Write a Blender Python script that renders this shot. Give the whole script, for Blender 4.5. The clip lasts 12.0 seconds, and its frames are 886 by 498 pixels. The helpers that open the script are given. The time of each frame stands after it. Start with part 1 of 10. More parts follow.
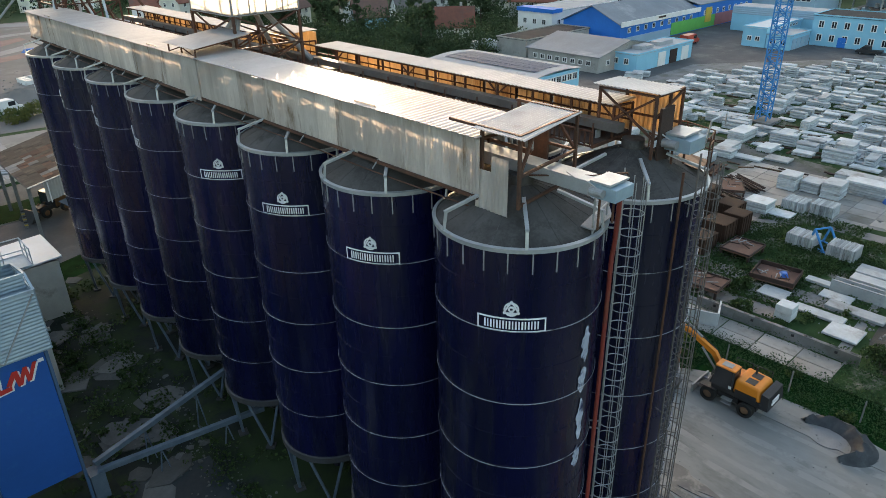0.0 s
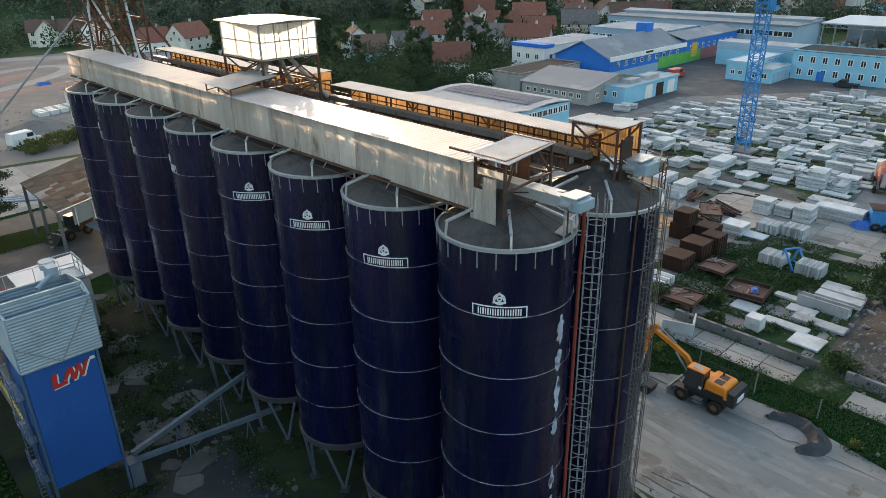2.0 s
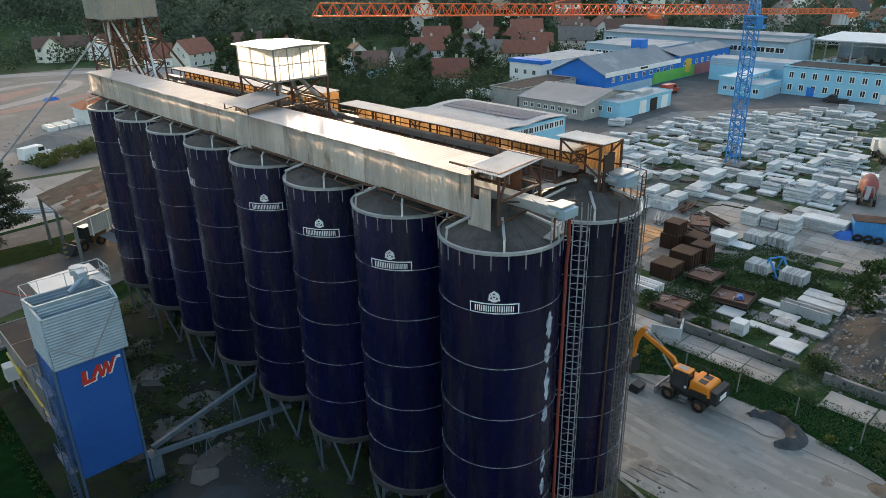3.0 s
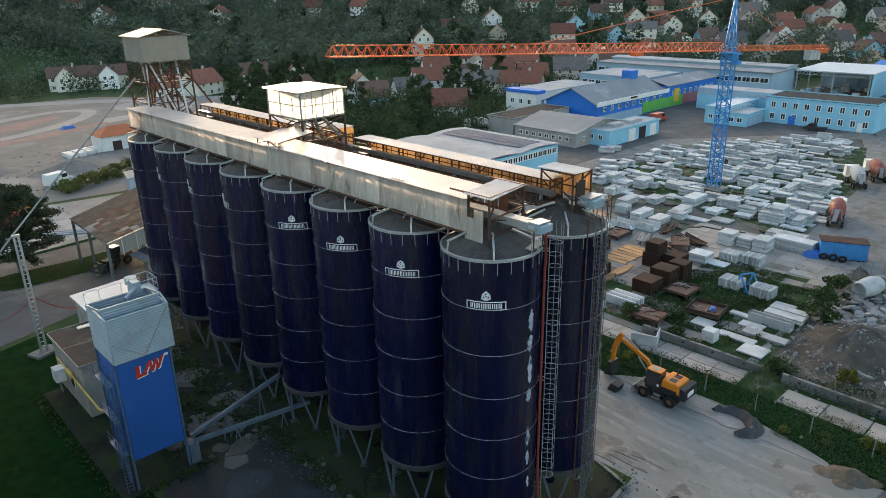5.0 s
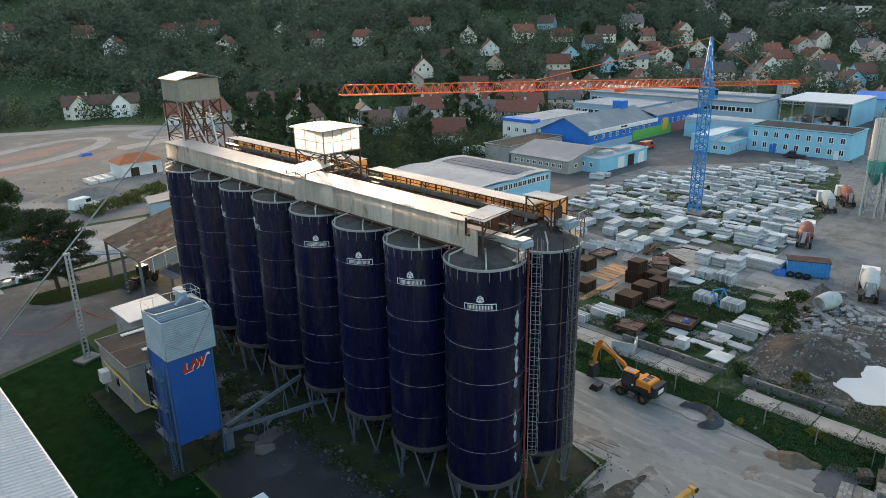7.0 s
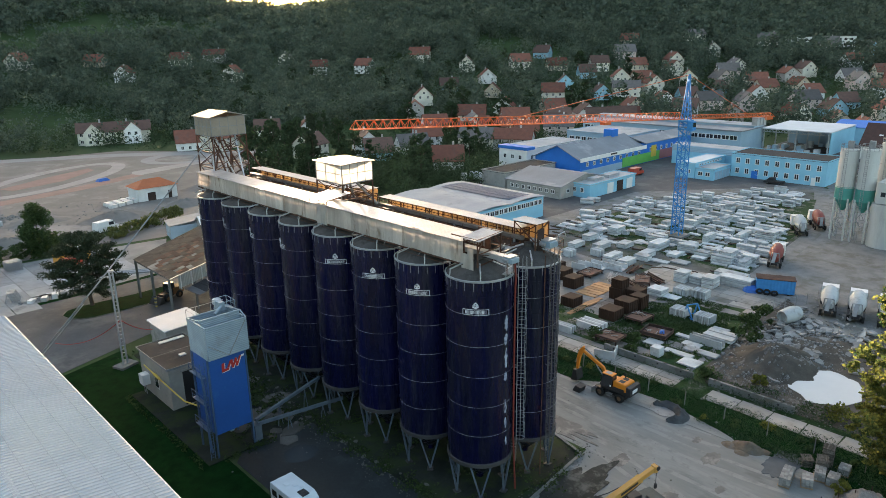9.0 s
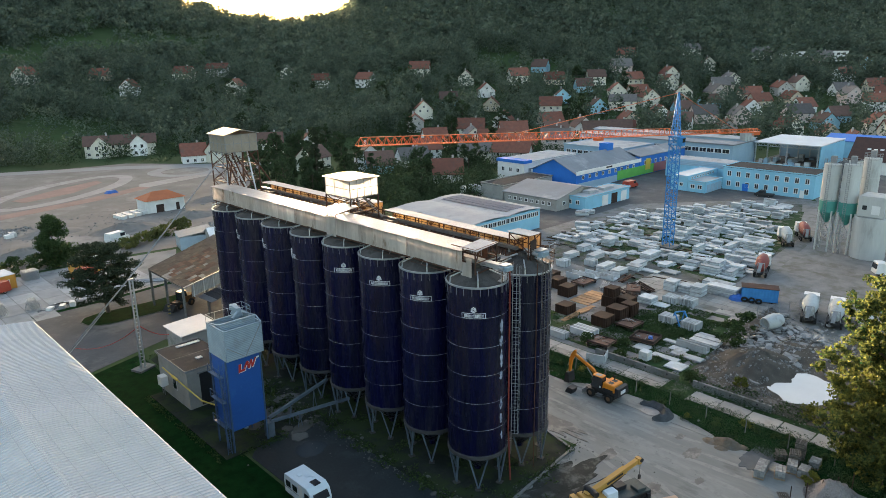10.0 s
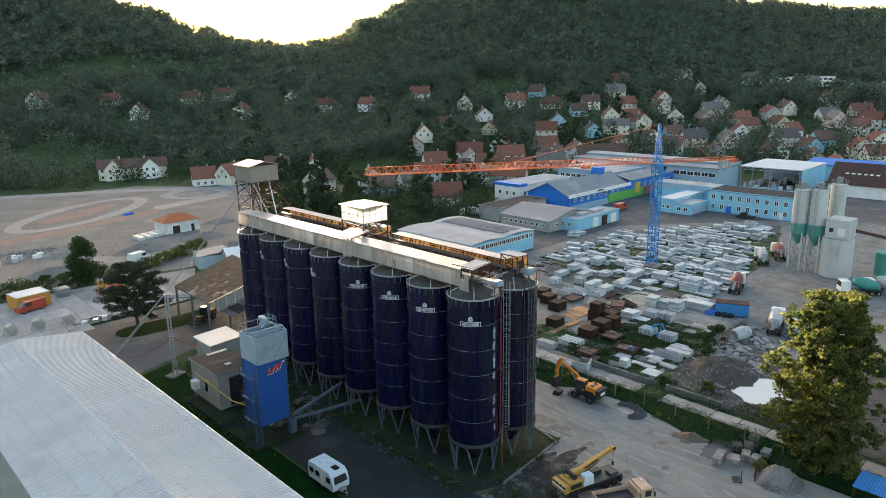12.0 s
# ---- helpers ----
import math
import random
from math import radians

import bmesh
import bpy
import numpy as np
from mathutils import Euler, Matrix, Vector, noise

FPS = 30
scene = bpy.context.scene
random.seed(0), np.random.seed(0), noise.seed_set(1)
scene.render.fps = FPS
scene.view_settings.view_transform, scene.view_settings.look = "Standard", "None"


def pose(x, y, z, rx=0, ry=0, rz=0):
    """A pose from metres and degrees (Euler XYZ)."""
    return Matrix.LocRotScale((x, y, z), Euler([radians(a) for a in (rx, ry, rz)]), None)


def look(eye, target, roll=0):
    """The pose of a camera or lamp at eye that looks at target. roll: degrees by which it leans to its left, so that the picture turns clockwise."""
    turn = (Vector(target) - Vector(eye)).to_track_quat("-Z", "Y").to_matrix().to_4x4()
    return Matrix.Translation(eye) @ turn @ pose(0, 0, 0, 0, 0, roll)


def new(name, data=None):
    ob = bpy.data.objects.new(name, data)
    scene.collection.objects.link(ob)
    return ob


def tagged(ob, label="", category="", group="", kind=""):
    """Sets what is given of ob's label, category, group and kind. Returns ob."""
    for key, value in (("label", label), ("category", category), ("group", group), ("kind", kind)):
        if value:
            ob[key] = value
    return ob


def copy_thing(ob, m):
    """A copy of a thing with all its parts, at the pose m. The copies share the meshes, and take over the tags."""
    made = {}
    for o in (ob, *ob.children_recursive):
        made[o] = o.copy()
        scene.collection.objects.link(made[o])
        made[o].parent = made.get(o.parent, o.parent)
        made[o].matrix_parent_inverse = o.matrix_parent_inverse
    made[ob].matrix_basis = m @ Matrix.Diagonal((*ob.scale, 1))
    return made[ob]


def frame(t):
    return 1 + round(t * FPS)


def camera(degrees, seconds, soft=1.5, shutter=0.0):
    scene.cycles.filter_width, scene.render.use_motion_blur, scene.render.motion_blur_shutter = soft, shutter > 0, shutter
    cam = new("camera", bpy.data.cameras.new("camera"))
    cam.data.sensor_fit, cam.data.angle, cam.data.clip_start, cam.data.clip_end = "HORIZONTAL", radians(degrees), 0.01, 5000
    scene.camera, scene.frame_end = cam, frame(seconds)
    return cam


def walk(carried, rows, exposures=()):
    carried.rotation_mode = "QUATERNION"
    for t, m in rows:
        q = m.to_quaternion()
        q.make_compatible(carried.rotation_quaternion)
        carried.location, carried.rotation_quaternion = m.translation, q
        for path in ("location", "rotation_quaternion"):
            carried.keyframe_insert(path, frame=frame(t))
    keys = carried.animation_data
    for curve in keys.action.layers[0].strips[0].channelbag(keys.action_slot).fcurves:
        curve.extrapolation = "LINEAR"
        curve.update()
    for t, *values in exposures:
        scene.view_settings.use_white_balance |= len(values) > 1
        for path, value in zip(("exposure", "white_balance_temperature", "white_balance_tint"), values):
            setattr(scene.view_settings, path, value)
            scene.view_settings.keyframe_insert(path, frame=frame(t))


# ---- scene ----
cam = camera(65.57, 12.0, soft=0.8)
PATH = [  # seconds, x, y, z, yaw, pitch, roll
    (0.00, -17.004, -14.376, 31.170, -42.797, -26.114, -1.218),
    (0.75, -18.384, -15.731, 31.656, -42.965, -25.147, -1.172),
    (1.50, -19.874, -17.224, 32.232, -43.090, -24.247, -1.152),
    (2.25, -21.483, -18.851, 32.884, -43.182, -23.398, -1.149),
    (3.00, -23.217, -20.612, 33.602, -43.251, -22.589, -1.155),
    (3.75, -25.082, -22.505, 34.375, -43.305, -21.807, -1.163),
    (4.50, -27.080, -24.529, 35.194, -43.353, -21.044, -1.169),
    (5.25, -29.213, -26.679, 36.055, -43.398, -20.294, -1.168),
    (6.00, -31.482, -28.956, 36.953, -43.445, -19.552, -1.158),
    (6.75, -33.883, -31.354, 37.886, -43.497, -18.816, -1.138),
    (7.50, -36.415, -33.872, 38.852, -43.554, -18.088, -1.109),
    (8.25, -39.072, -36.507, 39.854, -43.614, -17.368, -1.073),
    (9.00, -41.846, -39.254, 40.894, -43.678, -16.661, -1.032),
    (9.75, -44.730, -42.109, 41.978, -43.740, -15.976, -0.993),
    (10.50, -47.713, -45.070, 43.113, -43.795, -15.320, -0.962),
    (11.25, -50.783, -48.131, 44.307, -43.837, -14.705, -0.946),
    (12.00, -53.927, -51.288, 45.571, -43.857, -14.144, -0.954),
]


def drone(x, y, z, yaw, pitch, roll):
    a, b = radians(yaw), radians(pitch)
    ahead = Vector((-math.sin(a) * math.cos(b), math.cos(a) * math.cos(b), math.sin(b)))
    return look((x, y, z), Vector((x, y, z)) + 10 * ahead, roll)


walk(cam, [(r[0], drone(*r[1:])) for r in PATH], exposures=[(0.0, 2.68, 6950, 13), (4.0, 2.68, 6950, 13), (12.0, 2.7, 6950, 13)])

# ---- light ----
SUN_AZ, SUN_EL = 29.0, 5.8  # degrees from +y towards +x, and above the horizon
world = bpy.data.worlds.new("sky")
scene.world = world
world.use_nodes = True
wn = world.node_tree.nodes
sky = wn.new("ShaderNodeTexSky")
sky.sky_type = "NISHITA"
sky.sun_disc = False
sky.sun_elevation = radians(SUN_EL)
sky.sun_rotation = radians(SUN_AZ)
sky.air_density, sky.dust_density, sky.ozone_density = 1.0, 3.0, 1.2
wn["Background"].inputs["Strength"].default_value = 0.15
world.node_tree.links.new(sky.outputs[0], wn["Background"].inputs["Color"])
sun_data = bpy.data.lights.new("sun", "SUN")
sun_data.energy, sun_data.angle, sun_data.color = 5.0, radians(0.6), (1.0, 0.78, 0.55)
sun = new("sun", sun_data)
sun_from = Vector((math.sin(radians(SUN_AZ)) * math.cos(radians(SUN_EL)), math.cos(radians(SUN_AZ)) * math.cos(radians(SUN_EL)), math.sin(radians(SUN_EL))))
sun.matrix_world = look(sun_from * 100, (0, 0, 0))

# ---- materials ----
MATS = {}


def mat(name, base, dark=None, scale=1.0, rough=0.7, metal=0.0, bump=0.0, stain=None, stain_scale=0.15, stain_at=0.55, vary=0.0, fine=12.0, through_light=0.0, spec=0.4, streak=0.0, drag=None):
    """A surface with grain and stains at two scales; vary: brightness from piece to piece; through_light: share of light let through; drag: a turn in degrees and a stretch for streaks over the ground."""
    if name in MATS:
        return MATS[name]
    m = bpy.data.materials.new(name)
    MATS[name] = m
    m.use_nodes = True
    n, l = m.node_tree.nodes, m.node_tree.links
    b = n["Principled BSDF"]
    coord = n.new("ShaderNodeTexCoord")
    mapping = n.new("ShaderNodeMapping")
    l.new(coord.outputs["Object"], mapping.inputs[0])
    if streak:
        mapping.inputs["Scale"].default_value = (1, 1, streak)
    if drag:
        mapping.inputs["Rotation"].default_value = (0, 0, radians(drag[0]))
        mapping.inputs["Scale"].default_value = (1, drag[1], 1)
    info = n.new("ShaderNodeObjectInfo")
    shift = n.new("ShaderNodeVectorMath")
    shift.operation = "MULTIPLY_ADD"
    shift.inputs[1].default_value = (37.0, 53.0, 29.0)
    l.new(info.outputs["Random"], shift.inputs[0])
    l.new(mapping.outputs[0], shift.inputs[2])

    def tex(s, detail, rough_t=0.6):
        t = n.new("ShaderNodeTexNoise")
        t.inputs["Scale"].default_value, t.inputs["Detail"].default_value, t.inputs["Roughness"].default_value = s, detail, rough_t
        l.new(shift.outputs[0], t.inputs["Vector"])
        return t.outputs["Fac"]

    def mixed(fac, a, c):
        x = n.new("ShaderNodeMix")
        x.data_type = "RGBA"
        if isinstance(fac, float):
            x.inputs[0].default_value = fac
        else:
            l.new(fac, x.inputs[0])
        for sock, v in ((x.inputs[6], a), (x.inputs[7], c)):
            if isinstance(v, tuple):
                sock.default_value = (*v, 1.0)
            else:
                l.new(v, sock)
        return x.outputs[2]

    def ramp(fac, lo, hi):
        r = n.new("ShaderNodeMapRange")
        r.inputs[1].default_value, r.inputs[2].default_value = lo, hi
        l.new(fac, r.inputs[0])
        return r.outputs[0]

    dark = dark or tuple(v * 0.72 for v in base)
    grain = tex(scale * fine, 6.0)
    broad = tex(scale, 3.0)
    col = mixed(ramp(broad, 0.3, 0.7), base, dark)
    col = mixed(ramp(grain, 0.35, 0.75), col, mixed(0.5, col, dark))
    if stain:
        col = mixed(ramp(tex(stain_scale, 8.0, 0.7), stain_at, stain_at + 0.12), col, stain)
    if vary:
        v = n.new("ShaderNodeMapRange")
        v.inputs[3].default_value, v.inputs[4].default_value = 1 - vary, 1 + vary
        l.new(info.outputs["Random"], v.inputs[0])
        h = n.new("ShaderNodeHueSaturation")
        l.new(v.outputs[0], h.inputs["Value"])
        l.new(col, h.inputs["Color"])
        col = h.outputs[0]
    l.new(col, b.inputs["Base Color"])
    rr = n.new("ShaderNodeMapRange")
    rr.inputs[3].default_value, rr.inputs[4].default_value = max(0.03, rough - 0.12), min(1.0, rough + 0.12)
    l.new(grain, rr.inputs[0])
    l.new(rr.outputs[0], b.inputs["Roughness"])
    b.inputs["Metallic"].default_value = metal
    b.inputs["Specular IOR Level"].default_value = spec
    if bump:
        bp = n.new("ShaderNodeBump")
        bp.inputs["Strength"].default_value, bp.inputs["Distance"].default_value = min(1.0, bump), 0.05
        l.new(grain, bp.inputs["Height"])
        l.new(bp.outputs[0], b.inputs["Normal"])
    if through_light:
        tr = n.new("ShaderNodeBsdfTranslucent")
        l.new(col, tr.inputs[0])
        mix = n.new("ShaderNodeMixShader")
        mix.inputs[0].default_value = through_light
        l.new(b.outputs[0], mix.inputs[1])
        l.new(tr.outputs[0], mix.inputs[2])
        l.new(mix.outputs[0], n["Material Output"].inputs[0])
    return m


NAVY = mat("navy_painted_steel", (0.0038, 0.0045, 0.036), (0.0016, 0.0022, 0.013), 0.6, 0.27, 0.0, 0.0, stain=(0.010, 0.011, 0.022), stain_scale=0.7, stain_at=0.5, fine=5, vary=0.16, streak=0.12, spec=0.34)
GALV = mat("galvanised_steel", (0.50, 0.52, 0.53), (0.36, 0.38, 0.4), 1.5, 0.42, 0.55, 0.05, stain=(0.3, 0.26, 0.22), stain_scale=0.8, stain_at=0.62)
GREY_STEEL = mat("weathered_grey_steel", (0.30, 0.31, 0.32), (0.2, 0.2, 0.2), 1.2, 0.6, 0.2, 0.05, stain=(0.16, 0.1, 0.06), stain_scale=0.9, stain_at=0.6)
SILO_ROOF = mat("silo_roof_sheet", (0.085, 0.08, 0.077), (0.05, 0.047, 0.045), 0.8, 0.7, 0.0, 0.05, stain=(0.034, 0.032, 0.03), stain_scale=0.6, stain_at=0.5, spec=0.2)
RUST = mat("rusty_steel", (0.12, 0.05, 0.028), (0.05, 0.028, 0.02), 1.5, 0.85, 0.1, 0.2)
DARK_RUST = mat("dark_rusty_steel", (0.055, 0.03, 0.022), (0.03, 0.02, 0.018), 1.5, 0.85, 0.1, 0.2)
WHITE_MARK = mat("white_marking", (0.75, 0.76, 0.78), (0.6, 0.6, 0.62), 2.0, 0.6)
SHEET = mat("translucent_corrugated_sheet", (0.78, 0.735, 0.69), (0.50, 0.45, 0.41), 0.8, 0.5, 0.0, 0.05, stain=(0.24, 0.17, 0.11), stain_scale=0.7, stain_at=0.56, through_light=0.5, streak=0.25, vary=0.14)
SHEET_AMBER = mat("amber_translucent_sheet", (0.62, 0.48, 0.31), (0.38, 0.27, 0.15), 1.2, 0.55, 0.0, 0.05, stain=(0.22, 0.12, 0.06), stain_scale=0.8, stain_at=0.55, through_light=0.5, streak=0.2, vary=0.25)
ROOF_SHEET = mat("corrugated_roof_sheet", (0.42, 0.40, 0.39), (0.31, 0.295, 0.285), 0.5, 0.40, 0.2, 0.05, stain=(0.26, 0.22, 0.19), stain_scale=0.4, stain_at=0.6)
CONCRETE = mat("pale_concrete", (0.505, 0.535, 0.545), (0.34, 0.362, 0.37), 0.6, 0.85, 0.0, 0.15, stain=(0.26, 0.255, 0.245), stain_scale=0.4, vary=0.26, spec=0.2)
OLD_CONCRETE = mat("old_concrete", (0.20, 0.202, 0.202), (0.115, 0.118, 0.116), 0.4, 0.9, 0.0, 0.2, stain=(0.1, 0.1, 0.085), stain_scale=0.25, stain_at=0.5)
ASPHALT = mat("asphalt", (0.105, 0.106, 0.108), (0.074, 0.075, 0.077), 0.25, 0.85, 0.0, 0.1, stain=(0.135, 0.134, 0.13), stain_scale=0.12, stain_at=0.52, spec=0.12)
DUST = mat("dusty_yard", (0.232, 0.24, 0.233), (0.158, 0.163, 0.16), 0.34, 0.95, 0.0, 0.2, stain=(0.118, 0.122, 0.118), stain_scale=0.3, stain_at=0.56, drag=(14, 0.34), spec=0.12)
GRASS = mat("grass", (0.006, 0.035, 0.008), (0.003, 0.015, 0.004), 0.9, 0.95, 0.0, 0.5, stain=(0.012, 0.046, 0.012), stain_scale=0.2, stain_at=0.6, spec=0.02)
FIELD = mat("valley_ground", (0.042, 0.075, 0.026), (0.024, 0.045, 0.016), 0.03, 0.95, 0.0, 0.3, stain=(0.085, 0.095, 0.045), stain_scale=0.02, stain_at=0.56, spec=0.12)
SOIL = mat("bare_soil", (0.215, 0.197, 0.178), (0.15, 0.137, 0.125), 0.1, 0.95, 0.0, 0.3, stain=(0.25, 0.235, 0.215), stain_scale=0.06, stain_at=0.55, spec=0.12)
BLACK_STEEL = mat("black_steel", (0.025, 0.025, 0.028), (0.015, 0.015, 0.016), 1.0, 0.6)
CRANE_BLUE = mat("crane_blue_paint", (0.05, 0.25, 0.55), (0.04, 0.19, 0.42), 1.0, 0.7, spec=0.15)
CRANE_ORANGE = mat("crane_orange_paint", (0.62, 0.13, 0.03), (0.5, 0.1, 0.03), 1.0, 0.5)
BLUE_PAINT = mat("bright_blue_facade", (0.01, 0.16, 0.56), (0.008, 0.125, 0.45), 0.3, 0.6)
PALE_BLUE = mat("pale_blue_facade", (0.25, 0.53, 0.68), (0.2, 0.45, 0.59), 0.3, 0.7)
WHITE_PAINT = mat("white_paint", (0.74, 0.73, 0.71), (0.62, 0.61, 0.59), 0.4, 0.65)
GLASS = mat("dark_window_glass", (0.03, 0.035, 0.04), (0.02, 0.022, 0.026), 0.5, 0.12, 0.0, spec=0.7)
# Mossy concrete; its base is darkened to hold the shade round the silos.
PAD = mat("shade_darkened_mossy_pad", (0.026, 0.031, 0.028), (0.01, 0.014, 0.012), 0.35, 0.95, 0.0, 0.4, stain=(0.022, 0.036, 0.014), stain_scale=0.3, stain_at=0.45, spec=0.12)
# Damp asphalt whose base colour also carries the shade before the silos.
DARK_ASPHALT = mat("shade_darkened_damp_asphalt", (0.017, 0.027, 0.031), (0.011, 0.018, 0.021), 0.3, 0.6, 0.0, 0.1, stain=(0.026, 0.036, 0.04), stain_scale=0.25, stain_at=0.55, spec=0.25)
WEEDS = mat("weeds_and_rubble", (0.026, 0.058, 0.018), (0.014, 0.036, 0.011), 0.6, 0.95, 0.0, 0.5, stain=(0.17, 0.16, 0.14), stain_scale=0.35, stain_at=0.52, spec=0.12)
RING_STEEL = mat("dark_ring_steel", (0.055, 0.055, 0.058), (0.032, 0.032, 0.034), 0.8, 0.7, 0.1, stain=(0.075, 0.062, 0.052), stain_scale=1.0)
YARD_PALE = mat("worn_yard_concrete", (0.34, 0.335, 0.325), (0.25, 0.247, 0.24), 0.4, 0.9, 0.0, 0.15, stain=(0.19, 0.185, 0.178), stain_scale=0.3, vary=0.15, spec=0.15)
FIELD_GROUND = mat("littered_yard_ground", (0.15, 0.15, 0.146), (0.075, 0.078, 0.072), 0.35, 0.95, 0.0, 0.3, stain=(0.045, 0.062, 0.032), stain_scale=0.22, stain_at=0.48, spec=0.1)
YARD_DIRT = mat("dusty_yard_ground", (0.27, 0.26, 0.245), (0.19, 0.183, 0.172), 0.2, 0.95, 0.0, 0.2, stain=(0.13, 0.13, 0.115), stain_scale=0.15, spec=0.12)
CRUMBLED = mat("crumbled_dark_concrete", (0.125, 0.125, 0.12), (0.07, 0.072, 0.068), 0.8, 0.95, 0.0, 0.2, vary=0.35, spec=0.12)
RUBBLE_SOIL = mat("dark_rubble_soil", (0.098, 0.088, 0.076), (0.052, 0.048, 0.042), 0.45, 0.95, 0.0, 0.8, stain=(0.17, 0.165, 0.155), stain_scale=0.6, stain_at=0.58, spec=0.1)


# ---- building tools ----
class Shape:
    """Vertices and faces of one mesh."""

    def __init__(self):
        self.v, self.f = [], []

    def add(self, verts, faces):
        o = len(self.v)
        self.v += [tuple(p) for p in verts]
        self.f += [tuple(o + i for i in f) for f in faces]
        return self

    def hexa(self, p):
        return self.add(p, [(0, 3, 2, 1), (4, 5, 6, 7), (0, 1, 5, 4), (1, 2, 6, 5), (2, 3, 7, 6), (3, 0, 4, 7)])

    def box(self, lo, hi):
        (a, b, c), (d, e, f) = lo, hi
        return self.hexa([(a, b, c), (d, b, c), (d, e, c), (a, e, c), (a, b, f), (d, b, f), (d, e, f), (a, e, f)])

    def block(self, centre, size, turn=0.0, taper=1.0):
        """A box on its base centre, turned about z, its top narrowed by taper."""
        x, y, z = centre
        c, s = math.cos(radians(turn)), math.sin(radians(turn))
        pts = []
        for h, k in ((0, 1.0), (size[2], taper)):
            for i, j in ((-1, -1), (1, -1), (1, 1), (-1, 1)):
                a, b = i * size[0] / 2 * k, j * size[1] / 2 * k
                pts.append((x + a * c - b * s, y + a * s + b * c, z + h))
        return self.hexa(pts)

    def beam(self, p, q, w, h=None):
        """A bar of w by h between two points."""
        h = h or w
        p, q = Vector(p), Vector(q)
        d = (q - p).normalized()
        side = d.cross(Vector((0, 0, 1)))
        side = side.normalized() if side.length > 1e-4 else Vector((1, 0, 0))
        up = side.cross(d)
        pts = []
        for e in (p, q):
            for i, j in ((-1, -1), (1, -1), (1, 1), (-1, 1)):
                pts.append(e + side * (i * w / 2) + up * (j * h / 2))
        return self.hexa(pts)

    def rod(self, p, q, r, n=8, r2=None):
        p, q = Vector(p), Vector(q)
        r2 = r if r2 is None else r2
        d = (q - p).normalized()
        side = d.cross(Vector((0, 0, 1)))
        side = side.normalized() if side.length > 1e-4 else Vector((1, 0, 0))
        up = side.cross(d)
        pts = []
        for e, k in ((p, r), (q, r2)):
            for i in range(n):
                a = 2 * math.pi * i / n
                pts.append(e + side * (k * math.cos(a)) + up * (k * math.sin(a)))
        faces = [(i, (i + 1) % n, n + (i + 1) % n, n + i) for i in range(n)]
        faces += [tuple(range(n - 1, -1, -1)), tuple(range(n, 2 * n))]
        return self.add(pts, faces)

    def pipe(self, pts, r, n=8):
        """One bent tube through the points, closed at both ends."""
        pts = [Vector(p) for p in pts]
        last = len(pts) - 1
        closed = (pts[0] - pts[last]).length < 1e-6
        steps = [(q - p).normalized() for p, q in zip(pts, pts[1:])]
        side = steps[0].orthogonal().normalized()
        ring = []
        for i, p in enumerate(pts):
            if closed and i in (0, last):
                t = (steps[0] + steps[-1]).normalized()
            else:
                t = (steps[max(i - 1, 0)] + steps[min(i, last - 1)]).normalized()
            side = (side - t * side.dot(t)).normalized()
            up = t.cross(side)
            wide = 1.0 / max(0.5, t.dot(steps[min(i, last - 1)]))
            for k in range(n):
                a = 2 * math.pi * k / n
                ring.append(p + (side * math.cos(a) + up * math.sin(a)) * (r * min(wide, 1.4)))
        faces = []
        for i in range(last):
            for k in range(n):
                k2 = (k + 1) % n
                faces.append((i * n + k, i * n + k2, (i + 1) * n + k2, (i + 1) * n + k))
        if not closed:
            faces.append(tuple(reversed(range(n))))
            faces.append(tuple(last * n + k for k in range(n)))
        return self.add(ring, faces)

    def lathe(self, profile, n=48, centre=(0, 0, 0), a0=0.0, a1=360.0):
        """A profile of (radius, height) turned about z."""
        full = abs(a1 - a0) >= 359.9
        k = n if full else n + 1
        pts = []
        for r, z in profile:
            for i in range(k):
                a = radians(a0 + (a1 - a0) * i / n)
                pts.append((centre[0] + r * math.cos(a), centre[1] + r * math.sin(a), centre[2] + z))
        faces = []
        for j in range(len(profile) - 1):
            for i in range(n):
                i2 = (i + 1) % k
                faces.append((j * k + i, j * k + i2, (j + 1) * k + i2, (j + 1) * k + i))
        return self.add(pts, faces)

    def prism(self, poly, z0, z1):
        """A flat outline (anticlockwise) raised from z0 to z1."""
        n = len(poly)
        pts = [(x, y, z0) for x, y in poly] + [(x, y, z1) for x, y in poly]
        return self.add(pts, [tuple(range(n - 1, -1, -1)), tuple(range(n, 2 * n))] + [(i, (i + 1) % n, n + (i + 1) % n, n + i) for i in range(n)])

    def extrude(self, poly, p, q):
        """An outline of (across, up) carried from p to q (level)."""
        p, q = Vector(p), Vector(q)
        d = (q - p).normalized()
        side = d.cross(Vector((0, 0, 1))).normalized()
        n = len(poly)
        pts = [e + side * a + Vector((0, 0, b)) for e in (p, q) for a, b in poly]
        return self.add(pts, [tuple(range(n - 1, -1, -1)), tuple(range(n, 2 * n))] + [(i, (i + 1) % n, n + (i + 1) % n, n + i) for i in range(n)])

    def corrugated(self, o, u, w, normal, pitch=0.15, depth=0.03, thick=0.02):
        """A corrugated sheet from corner o along u, its ribs along w."""
        o, u, w, normal = Vector(o), Vector(u), Vector(w), Vector(normal).normalized()
        n = max(2, round(u.length / pitch * 2))
        pts = []
        for side in (0, 1):
            for i in range(n + 1):
                k = (depth if i % 2 else 0.0) + (thick if side else 0.0)
                e = o + u * (i / n) + normal * k
                pts += [e, e + w]
        m = 2 * (n + 1)
        faces = []
